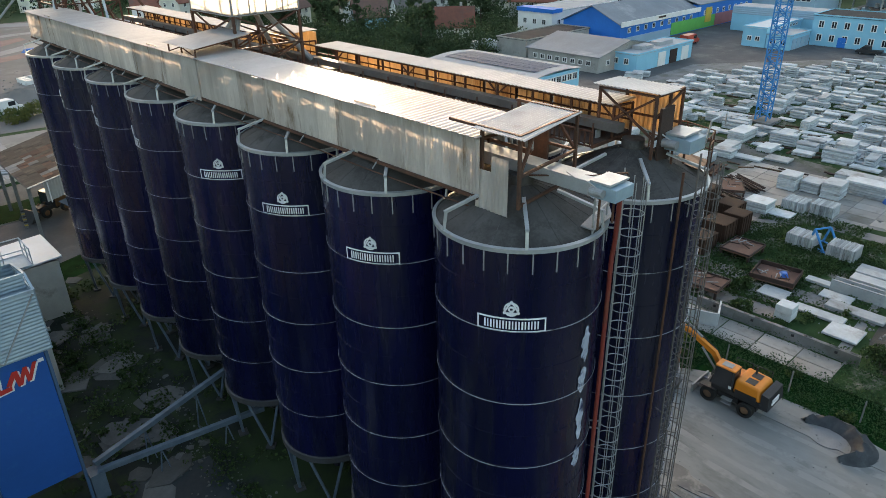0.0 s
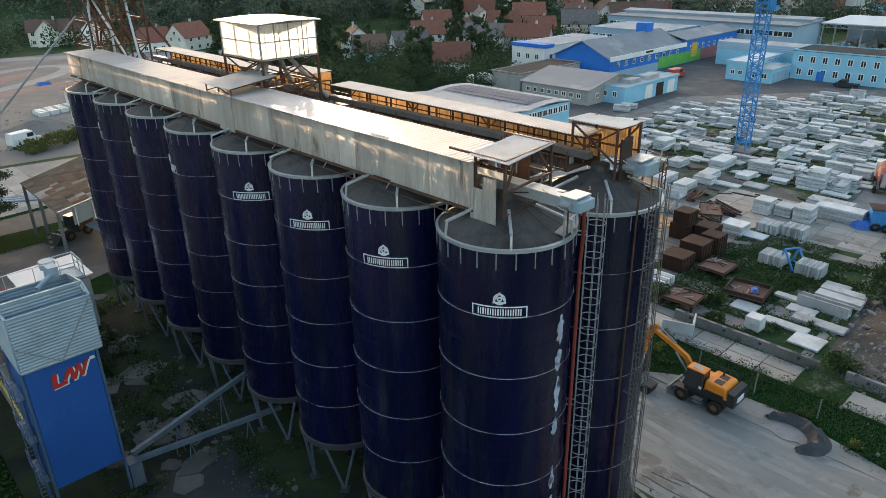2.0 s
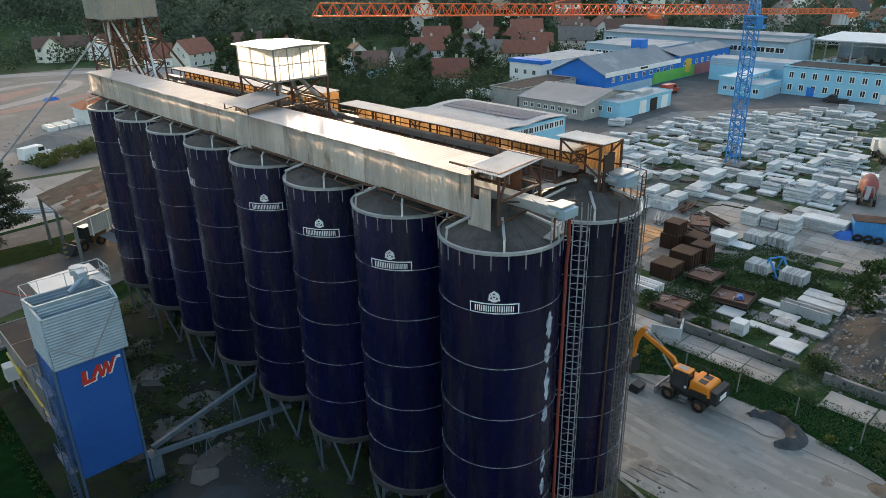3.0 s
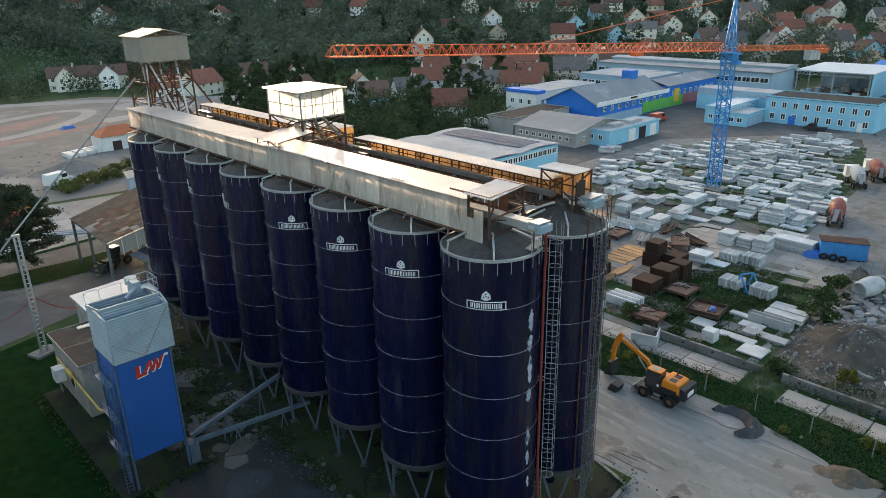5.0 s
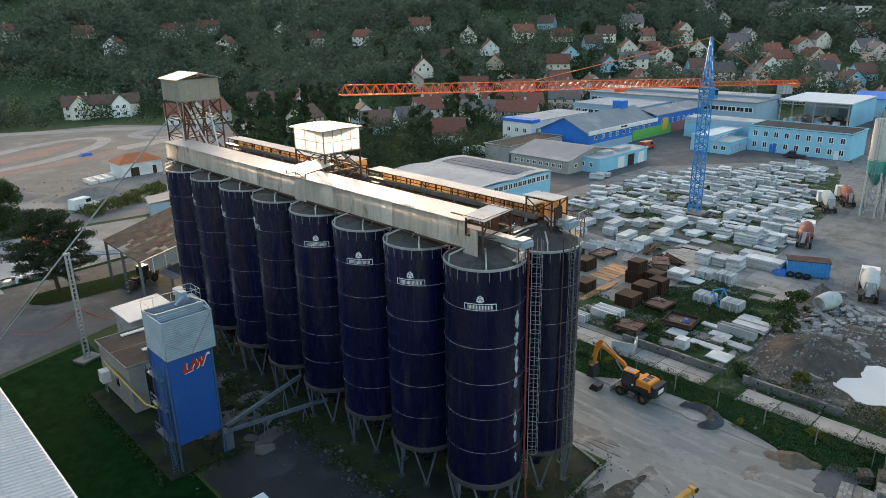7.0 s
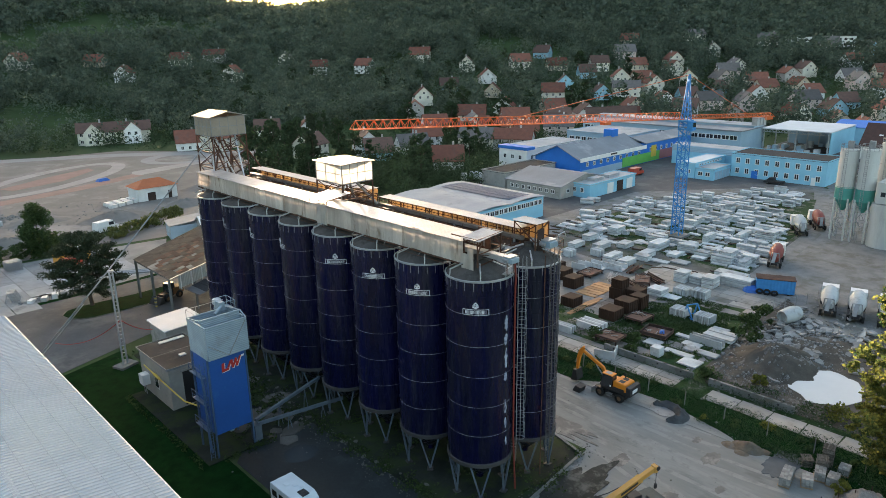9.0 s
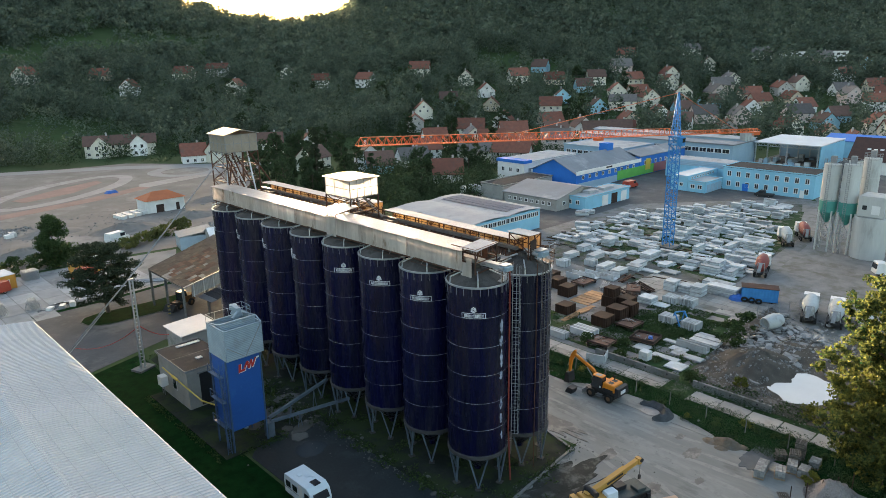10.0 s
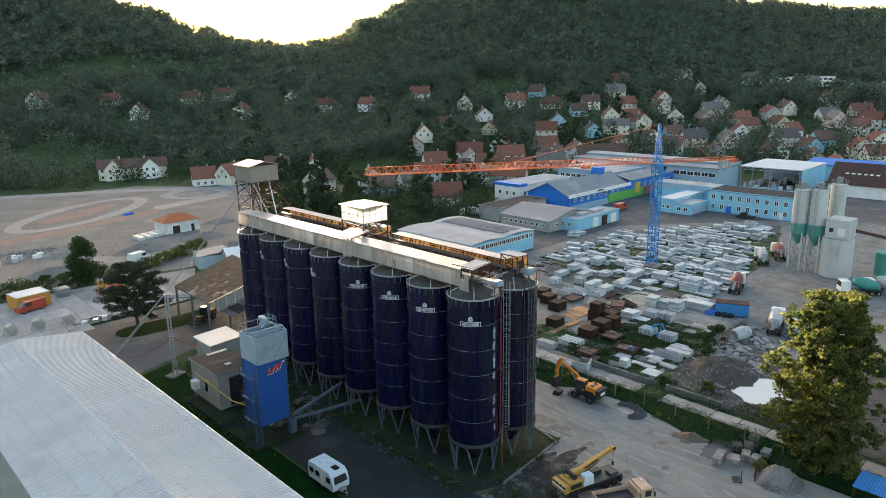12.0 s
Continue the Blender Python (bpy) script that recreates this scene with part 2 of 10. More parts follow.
        for i in range(n):
            a = 2 * i
            faces.append((a, a + 1, a + 3, a + 2))
            faces.append((m + a, m + a + 2, m + a + 3, m + a + 1))
            faces.append((a, a + 2, m + a + 2, m + a))
            faces.append((a + 1, m + a + 1, m + a + 3, a + 3))
        faces += [(0, m, m + 1, 1), (2 * n, 2 * n + 1, m + 2 * n + 1, m + 2 * n)]
        return self.add(pts, faces)

    def ribbed(self, o, u, w, normal, pitch=0.4, height=0.06, thick=0.03):
        """A sheet with narrow upright ribs along w, from corner o along u."""
        o, u, w, normal = Vector(o), Vector(u), Vector(w), Vector(normal).normalized()
        n = max(1, round(u.length / pitch))
        line = []
        for i in range(n):
            for k, h in ((0.0, 0.0), (0.62, 0.0), (0.68, height), (0.94, height)):
                line.append(((i + k) / n, h))
        line.append((1.0, 0.0))
        pts = []
        for side in (0, 1):
            for k, h in line:
                e = o + u * k + normal * (h + (thick if side else 0.0))
                pts += [e, e + w]
        m, c = 2 * len(line), len(line) - 1
        faces = [(0, m, m + 1, 1), (2 * c, 2 * c + 1, m + 2 * c + 1, m + 2 * c)]
        for i in range(c):
            a = 2 * i
            faces += [(a, a + 1, a + 3, a + 2), (m + a, m + a + 2, m + a + 3, m + a + 1), (a, a + 2, m + a + 2, m + a), (a + 1, m + a + 1, m + a + 3, a + 3)]
        return self.add(pts, faces)

    def mesh(self, name, smooth=0):
        me = bpy.data.meshes.new(name)
        me.from_pydata(self.v, [], self.f)
        if smooth:
            me.shade_smooth()
            me.set_sharp_from_angle(angle=radians(smooth))
        me.update()
        return me


def part(name, shape, material, parent, label="", smooth=0, at=None):
    """One mesh under a thing or a part."""
    me = shape if isinstance(shape, bpy.types.Mesh) else shape.mesh(name, smooth)
    if material and not me.materials:
        me.materials.append(material)
    ob = new(name, me)
    ob.parent = parent
    if at is not None:
        ob.matrix_basis = at
    if label:
        ob["label"] = label
    return ob


def thing(name, at, label, category, group="", kind=""):
    ob = new(name)
    ob.matrix_basis = at if isinstance(at, Matrix) else pose(*at)
    return tagged(ob, label, category, group, kind)


def single(name, shape, material, label, category, group="", kind="", smooth=0, at=None):
    """A thing of one mesh."""
    return tagged(part(name, shape, material, None, smooth=smooth, at=at), label, category, group, kind)


# ---- ground and hills ----
RIDGE = [(-180, 40), (-120, 50), (-60, 110), (-20, 150), (5, 135), (15, 128), (19, 112), (23, 92), (27, 76), (31, 71), (34, 78), (37, 100), (42, 126), (50, 150), (57, 164), (63, 134), (69, 116), (77, 98), (95, 96), (130, 60), (180, 40)]


def ground_height(x, y):
    """The valley floor and the hills round it."""
    r = math.hypot(x, y)
    az = math.degrees(math.atan2(x, y))
    toe = 285 + 25 * math.sin(az * 0.11)
    if r < toe:
        return 0.0
    for (a, p), (b, q) in zip(RIDGE, RIDGE[1:]):
        if a <= az <= b:
            k = (az - a) / (b - a)
            k = k * k * (3 - 2 * k)
            top = p + (q - p) * k
            break
    far = 700 + 200 * min(1.0, abs(az - 29) / 30)
    u = (r - toe) / (far - toe)
    if u < 1:
        rise = 0.5 * u + 0.5 * u * u * (3 - 2 * u)
    else:
        rise = 1 - 0.12 * (u - 1)
    wave = noise.noise((x * 0.006, y * 0.006, 3.0)) * 9 * min(1.0, u)
    return max(0.0, top * max(rise, 0.3 if u > 1 else 0.0) + wave * min(1.0, u * 1.5))


g = Shape()
rings = [0, 60, 120, 180, 220, 250, 270, 285, 300, 315, 330] + [345 + 18 * i for i in range(40)] + [1080, 1150, 1250, 1400, 1700, 2200, 3200, 4800]
NA = 240
gv = [(0.0, 0.0, 0.0)]
for r in rings[1:]:
    for i in range(NA):
        a = 2 * math.pi * i / NA
        gx, gy = r * math.sin(a), r * math.cos(a)
        gv.append((gx, gy, ground_height(gx, gy) - 0.02))
gf = [(0, 1 + (i + 1) % NA, 1 + i) for i in range(NA)]
for j in range(len(rings) - 2):
    o = 1 + j * NA
    for i in range(NA):
        k = (i + 1) % NA
        gf.append((o + i, o + k, o + NA + k, o + NA + i))
g.add(gv, gf)
single("ground", g, FIELD, "grassy valley floor rising to wooded hills", "ground", kind="structure", smooth=60)


def patch(name, poly, top, material, label, category, kind="structure"):
    """A level area of ground laid on the valley floor."""
    area = sum(a[0] * b[1] - b[0] * a[1] for a, b in zip(poly, poly[1:] + poly[:1]))
    poly = poly if area > 0 else poly[::-1]
    return single(name, Shape().prism(poly, -0.3, top), material, label, category, kind=kind)


patch("silo_yard", [(-13, -60), (24, -60), (24, 20), (21, 40), (21, 90), (-4.5, 90), (-4.5, 60), (12, 56), (12, -4), (-1, -5.5), (-5.2, -5), (-5, -30), (-13, -30)], 0.012, DUST, "dusty grey yard of packed dirt with tyre tracks", "yard")
patch("front_asphalt", [(-15, -30), (-5.2, -30), (-4.0, 4), (-5.0, 22), (-12.5, 23), (-15, 20)], 0.024, DARK_ASPHALT, "damp asphalt in front of the silos, coloured dark for shade", "asphalt")
patch("weedy_ground", [(-13, 23), (-5, 21), (-4.9, 56), (-8, 57), (-12.6, 54), (-12.5, 30)], 0.04, PAD, "broken mossy paving overgrown with weeds, coloured darker for shade", "pavement")
patch("silo_pad", [(-5.2, -3.5), (-1, -5.4), (10.8, -4.0), (12.0, 0.5), (12.0, 56), (-5.0, 56)], 0.06, PAD, "cracked mossy concrete pad, coloured dark for the shade under the silos", "pavement")
patch("lawn_west", [(-40, -10), (-15.6, -10), (-15.3, 24), (-13.5, 42), (-13.0, 57), (-21, 54.5), (-40, 48)], 0.03, GRASS, "mown green lawn beside the drying tower", "lawn")
patch("road_west", [(-90, 22), (-40, 50), (-21, 55.5), (-8, 60), (-4, 56), (22, 62), (22, 88), (6.2, 87.5), (-7, 86.2), (-21, 86.2), (-40, 77.5), (-90, 50)], 0.02, ASPHALT, "worn asphalt road behind the lawn", "road")
ISLAND = [(-15.0, 77.2), (-14.6, 75.2), (-13.4, 73.8), (-11.5, 73.0), (-7.4, 72.7), (-2.1, 72.8), (0.8, 74.2), (3.2, 77.4), (3.4, 79.4), (-2.9, 79.0), (-8.2, 79.4), (-11.7, 79.6), (-13.9, 79.0)]
patch("verge_west", ISLAND, 0.14, GRASS, "grass island with a pine beside the road", "lawn")
patch("island_kerb", [(-5.8 + (x + 5.8) * 1.018, 76.2 + (y - 76.2) * 1.05) for x, y in ISLAND], 0.11, OLD_CONCRETE, "low concrete kerb round the grass island", "kerb")
patch("edge_verge", [(-30, 83.0), (-20.9, 85.5), (-7, 85.7), (6.2, 86.9), (6.0, 88.2), (-7, 86.8), (-21, 86.9), (-30, 84.5)], 0.05, GRASS, "thin strip of grass between road and yard", "lawn")
patch("verge_back", [(-4.5, 57), (8, 61), (9, 56.5), (-4, 53)], 0.07, GRASS, "overgrown grass verge by the silos", "lawn")
patch("concrete_yard_west", [(-60, 72), (-30, 84), (-21, 86.6), (-7, 86.6), (6, 88), (16, 111), (-3, 114), (-60, 116)], 0.03, YARD_DIRT, "pale dusty yard with containers", "yard")
patch("grass_strip", [(24, -60), (30.5, -60), (30.5, 20), (24, 20)], 0.05, GRASS, "green grass strip along the yard", "lawn")
patch("yard_bay", [(23.8, -15.0), (24.6, -13.6), (25.1, -12.0), (25.7, -9.4), (26.3, -6.4), (26.6, -4.0), (26.4, -1.0), (26.2, 2.0), (25.2, 4.0), (23.8, 6.0)], 0.056, DUST, "dusty bay of the yard reaching into the grass", "yard")
patch("path_verge", [(30.5, -60), (34.0, -60), (34.0, 30), (30.5, 30)], 0.03, WEEDS, "weedy ground under the path of slabs", "verge")
patch("storage_yard", [(34, -3.5), (72, -1), (86, 4.5), (122, 8), (166, 22), (168, 27), (128, 60), (92, 60), (66, 60), (34, 60)], 0.025, OLD_CONCRETE, "concrete storage yard with weeds in the joints", "yard")
patch("weed_strip", [(35, -2.5), (62, -1.5), (61, 6), (56, 10), (51, 12), (44, 12), (44, 24), (35.5, 25)], 0.04, WEEDS, "weedy grass growing between the slabs", "lawn")
patch("stack_field", [(66, 22), (70, 8), (80, 7.5), (122, 11), (160, 24), (150, 36), (122, 54), (88, 54), (70, 44)], 0.034, FIELD_GROUND, "littered ground between the stacks of slabs", "yard")
patch("crane_lawn", [(78, 8), (120, 12), (150, 20), (120, 52), (92, 50), (84, 40), (80, 24)], 0.04, WEEDS, "grass between the stacks of slabs", "lawn")
patch("plant_yard", [(66, -60), (180, -60), (180, 30), (166, 22), (122, 8), (86, 4.5), (72, -1), (64, -8)], 0.02, OLD_CONCRETE, "grey concrete yard of the mixing plant", "yard")
patch("works_road", [(66, 60), (128, 60), (166, 24), (190, 24), (190, 62), (136, 62), (134, 82), (108, 90), (66, 75)], 0.022, ASPHALT, "grey asphalt road in front of the workshops", "road")
patch("rubble_ground", [(34.4, -60), (64, -60), (64, -8), (72, -1.5), (38, -4), (34.4, -6)], 0.02, RUBBLE_SOIL, "bare rubble-strewn soil", "soil")
patch("building_site", [(-120, 117), (-3, 116), (16, 113), (40, 118), (62, 150), (96, 215), (60, 262), (-120, 290)], 0.02, SOIL, "brown levelled soil of a road building site", "soil")
patch("works_apron", [(98, 58), (190, 58), (206, 66), (206, 104), (104, 104), (98, 90)], 0.016, ASPHALT, "grey asphalt apron round the blue works", "road")
patch("plant_apron", [(178, -60), (262, -60), (262, 44), (190, 44), (178, 26)], 0.012, ASPHALT, "grey asphalt yard behind the mixing plant", "road")


def track(pts, width, n=10):
    """A pair of worn wheel tracks pressed into the yard."""
    for side in (-1.0, 1.0):
        lie = 0.016
        sh = Shape()
        line = []
        for (ax, ay), (bx, by) in zip(pts, pts[1:]):
            for k in range(n):
                line.append((ax + (bx - ax) * k / n, ay + (by - ay) * k / n))
        line = [(x + 0.35 * noise.noise((x * 0.2, y * 0.2, 1.0)), y) for x, y in line]
        v = []
        for i, (x, y) in enumerate(line):
            j = min(i + 1, len(line) - 1)
            dx, dy = (line[j][0] - line[j - 1][0], line[j][1] - line[j - 1][1])
            q = math.hypot(dx, dy) or 1.0
            nx, ny = -dy / q, dx / q
            w = width * (0.7 + 0.5 * noise.noise((x * 0.5, y * 0.5, 7.0 + side)))
            for e in (side - w / 2, side + w / 2):
                v.append((x + nx * e, y + ny * e, lie))
        sh.add(v, [(2 * i, 2 * i + 1, 2 * i + 3, 2 * i + 2) for i in range(len(line) - 1)])
        single("wheel_track", sh, TRACK, "darker wheel track worn into the dusty yard", "wheel track", "wheel tracks", kind="structure")


TRACK = mat("worn_track_dust", (0.195, 0.2, 0.195), (0.15, 0.154, 0.15), 0.3, 0.95, 0.0, 0.2, stain=(0.225, 0.23, 0.223), stain_scale=0.5, stain_at=0.4, spec=0.1)
for pts in (((20.5, 16), (19.5, 2), (18.9, -10), (20.0, -22), (19, -36)), ((17.5, 18), (16.2, 4), (15.8, -8), (15.4, -20), (12, -34)), ((13.8, 6), (13.2, -5), (11.0, -14), (6.0, -24), (2, -34)), ((22.6, 8), (22.0, -2), (22.0, -8), (23.2, -14))):
    track(list(pts), 0.75)


YARD_SLAB = Shape().hexa([(-1.94, -2.94, 0), (1.94, -2.94, 0), (1.94, 2.94, 0), (-1.94, 2.94, 0), (-1.9, -2.9, 0.12), (1.9, -2.9, 0.12), (1.9, 2.9, 0.12), (-1.9, 2.9, 0.12)]).mesh("yard_slab")
yard_slabs = thing("west_yard_slabs", (0, 0, 0), "worn pale concrete slabs of the container yard", "paving", kind="structure")
yard_random = random.Random(8)
for i in range(10):
    for j in range(6):
        x, y = -34 + 3.95 * i, 80.5 + 5.95 * j
        if y > 79.5 + (x + 34) * 0.13 and not (x > -16 and y < 90):
            part("yard_slab", YARD_SLAB, YARD_PALE, yard_slabs, at=pose(x, y, -0.06 + yard_random.uniform(-0.012, 0.012), 0, 0, yard_random.uniform(-0.4, 0.4)))


# ---- grain silos ----
PITCH, RAD, RIM = 6.906, 3.0, 22.0
BANDS = (18.70, 15.72, 12.80, 9.88, 6.97)


def logo(angle_mid, width_deg, parent):
    """A white framed sign with plain bars and a round emblem, laid on the shell."""
    r = RAD + 0.012
    a0, a1 = angle_mid - width_deg / 2, angle_mid + width_deg / 2

    def strip(s, b0, b1, z0, z1):
        s.lathe([(r, z0), (r + 0.02, z0), (r + 0.02, z1), (r, z1)], 8, (0, 0, 0), b0, b1)

    f = Shape()
    strip(f, a0, a1, 18.68, 18.73), strip(f, a0, a1, 19.17, 19.22)
    strip(f, a0, a0 + 1.0, 18.73, 19.17), strip(f, a1 - 1.0, a1, 18.73, 19.17)
    part("sign_frame", f, WHITE_MARK, parent, "white painted frame")
    n = 9
    for i in range(n):
        s = Shape()
        c = a0 + 4.2 + (width_deg - 8.4) * (i + 0.5) / n
        w = (width_deg - 8.4) / n * 0.74
        strip(s, c - w / 2, c - w * 0.12, 18.80, 19.10)
        strip(s, c + w * 0.2, c + w / 2, 18.80, 19.10)
        part("sign_bar", s, WHITE_MARK, parent)
    e = Shape()
    c = radians(angle_mid)
    mid = Vector((r * math.cos(c), r * math.sin(c), 19.56))
    side, out = Vector((-math.sin(c), math.cos(c), 0)), Vector((math.cos(c), math.sin(c), 0))
    def ring(s, radius, w, n, start):
        pts = [mid + side * (radius * math.cos(radians(start + 360 * k / n))) + Vector((0, 0, radius * math.sin(radians(start + 360 * k / n)))) + out * 0.02 for k in range(n)]
        for p, q in zip(pts, pts[1:] + pts[:1]):
            s.beam(p, q, w, w)
    ring(e, 0.23, 0.05, 20, 0)
    ring(e, 0.30, 0.05, 3, 90)
    ring(e, 0.09, 0.05, 6, 0)
    part("sign_emblem", e, WHITE_MARK, parent, "white round emblem")


def silo_template():
    s = thing("silo", (0, 0, 0), "tall navy blue steel grain silo on slanted legs", "silo", "grain silos in two rows")
    prof = [(RAD, 4.1)]
    for z in (5.5, 6.97, 8.4, 9.88, 11.3, 12.8, 14.25, 15.72, 17.2, 18.7, 20.3):
        prof += [(RAD, z - 0.03), (RAD + 0.022, z - 0.026), (RAD + 0.022, z + 0.02), (RAD, z + 0.026)]
    prof.append((RAD, 21.65))
    part("shell", Shape().lathe(prof, 64), NAVY, s, "dark navy painted steel shell", 40)
    for z in BANDS:
        part("band", Shape().lathe([(RAD, z - 0.014), (RAD + 0.04, z - 0.014), (RAD + 0.04, z + 0.013), (RAD, z + 0.018)], 64), HOOP, s, "dull galvanised hoop", 40)
    part("rim", Shape().lathe([(RAD - 0.02, 21.58), (RAD + 0.05, 21.58), (RAD + 0.07, 21.73), (RAD - 0.06, 21.75)], 64), GALV, s, "galvanised eave ring", 40)
    cone = Shape().lathe([(RAD - 0.05, 21.70), (1.2, 22.55), (0.45, 22.85), (0.45, 23.2), (0.0, 23.2)], 48)
    roof = part("roof", cone, SILO_ROOF, s, "dark conical sheet roof with seams", 12)
    rib = Shape().beam((RAD - 0.08, 0, 21.72), (1.2, 0, 22.555), 0.02, 0.012).beam((1.2, 0, 22.555), (0.46, 0, 22.855), 0.025, 0.022).mesh("roof_rib")
    for i in range(16):
        part("roof_rib", rib, SILO_ROOF, roof, at=pose(0, 0, 0, 0, 0, 22.5 * i))
    drip = Shape()
    drip.box((-0.02, RAD, 20.85), (0.02, RAD + 0.035, 21.58))
    drip_mesh = drip.mesh("bracket")
    for i in range(24):
        part("bracket", drip_mesh, GREY_STEEL, s, at=pose(0, 0, 0, 0, 0, i * 15 + 4))
    arm = Shape()
    arm.beam((0, -RAD - 0.02, 21.68), (0, -RAD + 0.08, 22.38), 0.10, 0.07)
    arm.beam((0, -RAD + 0.02, 22.36), (0, -1.35, 22.78), 0.12, 0.09)
    arm_mesh = arm.mesh("roof_arm")
    for i in range(6):
        part("roof_arm", arm_mesh, GALV, s, at=pose(0, 0, 0, 0, 0, i * 60 - 45))
    part("base_ring", Shape().lathe([(RAD - 0.3, 3.72), (RAD + 0.1, 3.74), (RAD + 0.1, 4.1), (RAD, 4.14)], 64), RING_STEEL, s, "dark ring beam", 40)
    part("hopper", Shape().lathe([(RAD - 0.1, 3.9), (0.35, 1.3), (0.35, 0.95), (0.0, 0.95)], 40), NAVY, s, "dark conical hopper", 40)
    leg = Shape()
    leg.beam((0, -2.55, 0.12), (0.95, -2.82, 3.8), 0.15, 0.15)
    leg_mesh = leg.mesh("leg")
    leg2 = Shape()
    leg2.beam((0, -2.55, 0.12), (-0.95, -2.82, 3.8), 0.15, 0.15)
    leg2_mesh = leg2.mesh("leg")
    foot = Shape().block((0, -2.55, 0.05), (0.6, 0.6, 0.14)).mesh("foot_plate")
    for i in range(6):
        turn = pose(0, 0, 0, 0, 0, i * 60 - 45)
        part("leg", leg_mesh, LEG_STEEL, s, at=turn)
        part("leg", leg2_mesh, LEG_STEEL, s, at=turn)
        part("foot_plate", foot, RING_STEEL, s, at=turn)
    return s


HOOP = mat("dull_hoop_steel", (0.46, 0.47, 0.49), (0.26, 0.27, 0.29), 1.2, 0.45, 0.4, stain=(0.06, 0.055, 0.06), stain_scale=0.9, stain_at=0.5)
LEG_STEEL = mat("blue_grey_leg_steel", (0.11, 0.15, 0.19), (0.065, 0.09, 0.12), 1.0, 0.6, 0.2)
first_silo = silo_template()
silos = [first_silo]
for k in range(1, 8):
    silos.append(copy_thing(first_silo, pose(0, PITCH * k, 0)))
BX, BY = 6.4, -0.3
back_silos = [copy_thing(first_silo, pose(BX, BY + PITCH * k, 0) @ Matrix.Diagonal((1, 1, 0.992, 1))) for k in range(8)]
for hidden in back_silos[1:]:
    for o in [c for c in hidden.children if c.name.startswith("bracket")]:
        bpy.data.objects.remove(o)
for k, mid in enumerate((217, 210.6, 215.7, 222, 162, 160, 158, 156)):
    logo(mid, 44.0, silos[k])


# ---- conveyor galleries over the silos ----
def gallery_front():
    """The sheeted gallery over the front row."""
    gal = thing("conveyor_gallery", (0, 0, 0), "long conveyor gallery clad in weathered corrugated translucent sheet", "gallery", kind="structure")
    for a, b, lift in ((0.4, 20.4, 0.0), (20.4, 51.2, -0.05)):
        n = round((b - a) / 1.3)
        for i in range(n):
            y0, y1 = a + (b - a) * i / n, a + (b - a) * (i + 1) / n
            w = Shape().corrugated((-1.6, y1 + 0.04, 22.62 + 0.13 * math.sin(i * 2.7) * math.sin(i * 1.1)), (0, y0 - y1 - 0.06, 0), (0, 0, 2.05 + lift), (-1, 0, 0), 0.15, 0.042)
            part("wall_sheet", w, SHEET, gal)
            r = Shape().corrugated((-1.85, y0 - 0.03, 24.68 + lift), (0, y1 - y0 + 0.05, 0), (2.85, 0, 0.06), (0, 0, 1), 0.26, 0.03)
            part("roof_sheet", r, ROOF_SHEET, gal)
            w = Shape()
            w.box((1.02, y0, 23.6), (1.1, y0 + 0.34, 24.58 + lift))
            for k in (1, 2):
                q = y0 + 0.34 + (y1 - y0 - 0.34) * k / 3
                w.box((1.02, q - 0.05, 23.6), (1.1, q + 0.05, 24.58 + lift))
            for z in (23.92, 24.28):
                w.box((1.03, y0 + 0.34, z - 0.05), (1.09, y1, z + 0.05))
            part("back_lattice", w, GREY_STEEL, gal, "steel lattice of the open back wall")
            if i % 7 == 3:
                part("back_sheet", Shape().corrugated((1.14, y0, 23.6), (0, y1 - y0 - 0.06, 0), (0, 0, 0.98 + lift), (1, 0, 0), 0.16, 0.035), SHEET, gal)
    f = Shape()
    for i in range(27):
        y = 0.5 + i * 50.6 / 26
        f.beam((-1.5, y, 22.7), (-1.5, y, 24.6), 0.08), f.beam((1.0, y, 22.7), (1.0, y, 24.52), 0.08), f.beam((-1.5, y, 24.58), (1.0, y, 24.5), 0.08)
        f.beam((-1.5, y, 22.75), (1.0, y, 22.75), 0.1, 0.14)
    for x, z in ((-1.52, 22.72), (-1.52, 23.6), (1.0, 22.72), (1.0, 23.6), (-1.7, 22.62)):
        f.beam((x, 0.4, z), (x, 51.2, z), 0.08, 0.12)
    part("steel_frame", f, RUST, gal, "rusty steel frame")
    part("deck", Shape().box((-1.4, 0.4, 22.85), (1.3, 51.2, 22.92)), DARK_RUST, gal, "rusty walkway deck")
    c = Shape().box((-0.1, -3.0, 23.15), (0.65, 51.0, 23.6))
    part("conveyor_trough", c, GALV, gal, "galvanised conveyor trough")
    part("roof_hatch", Shape().corrugated((-1.95, 20.2, 25.15), (0, 3.6, 0), (3.5, 0.3, 0.35), (0, 0, 1), 0.26, 0.035), ROOF_SHEET, gal, "raised corrugated roof over the transfer point")
    h = Shape()
    for y in (20.4, 22.0, 23.6):
        h.beam((-1.7, y, 24.6), (-1.7, y, 25.15), 0.07), h.beam((1.4, y, 24.7), (1.4, y, 25.45), 0.07)
        h.beam((-1.7, y, 25.12), (1.4, y, 25.44), 0.07)
    h.beam((-1.7, 20.4, 24.7), (-1.7, 22.0, 25.1), 0.05), h.beam((-1.7, 23.6, 24.7), (-1.7, 22.0, 25.1), 0.05)
    part("hatch_frame", h, RUST, gal, "rusty frame under the raised roof")
    part("hatch_skirt", Shape().corrugated((-1.72, 22.4, 22.5), (0, -1.9, 0), (0, 0, 2.3), (-1, 0, 0), 0.24, 0.04), SHEET, gal, "overlapping sheet skirt at the transfer point")
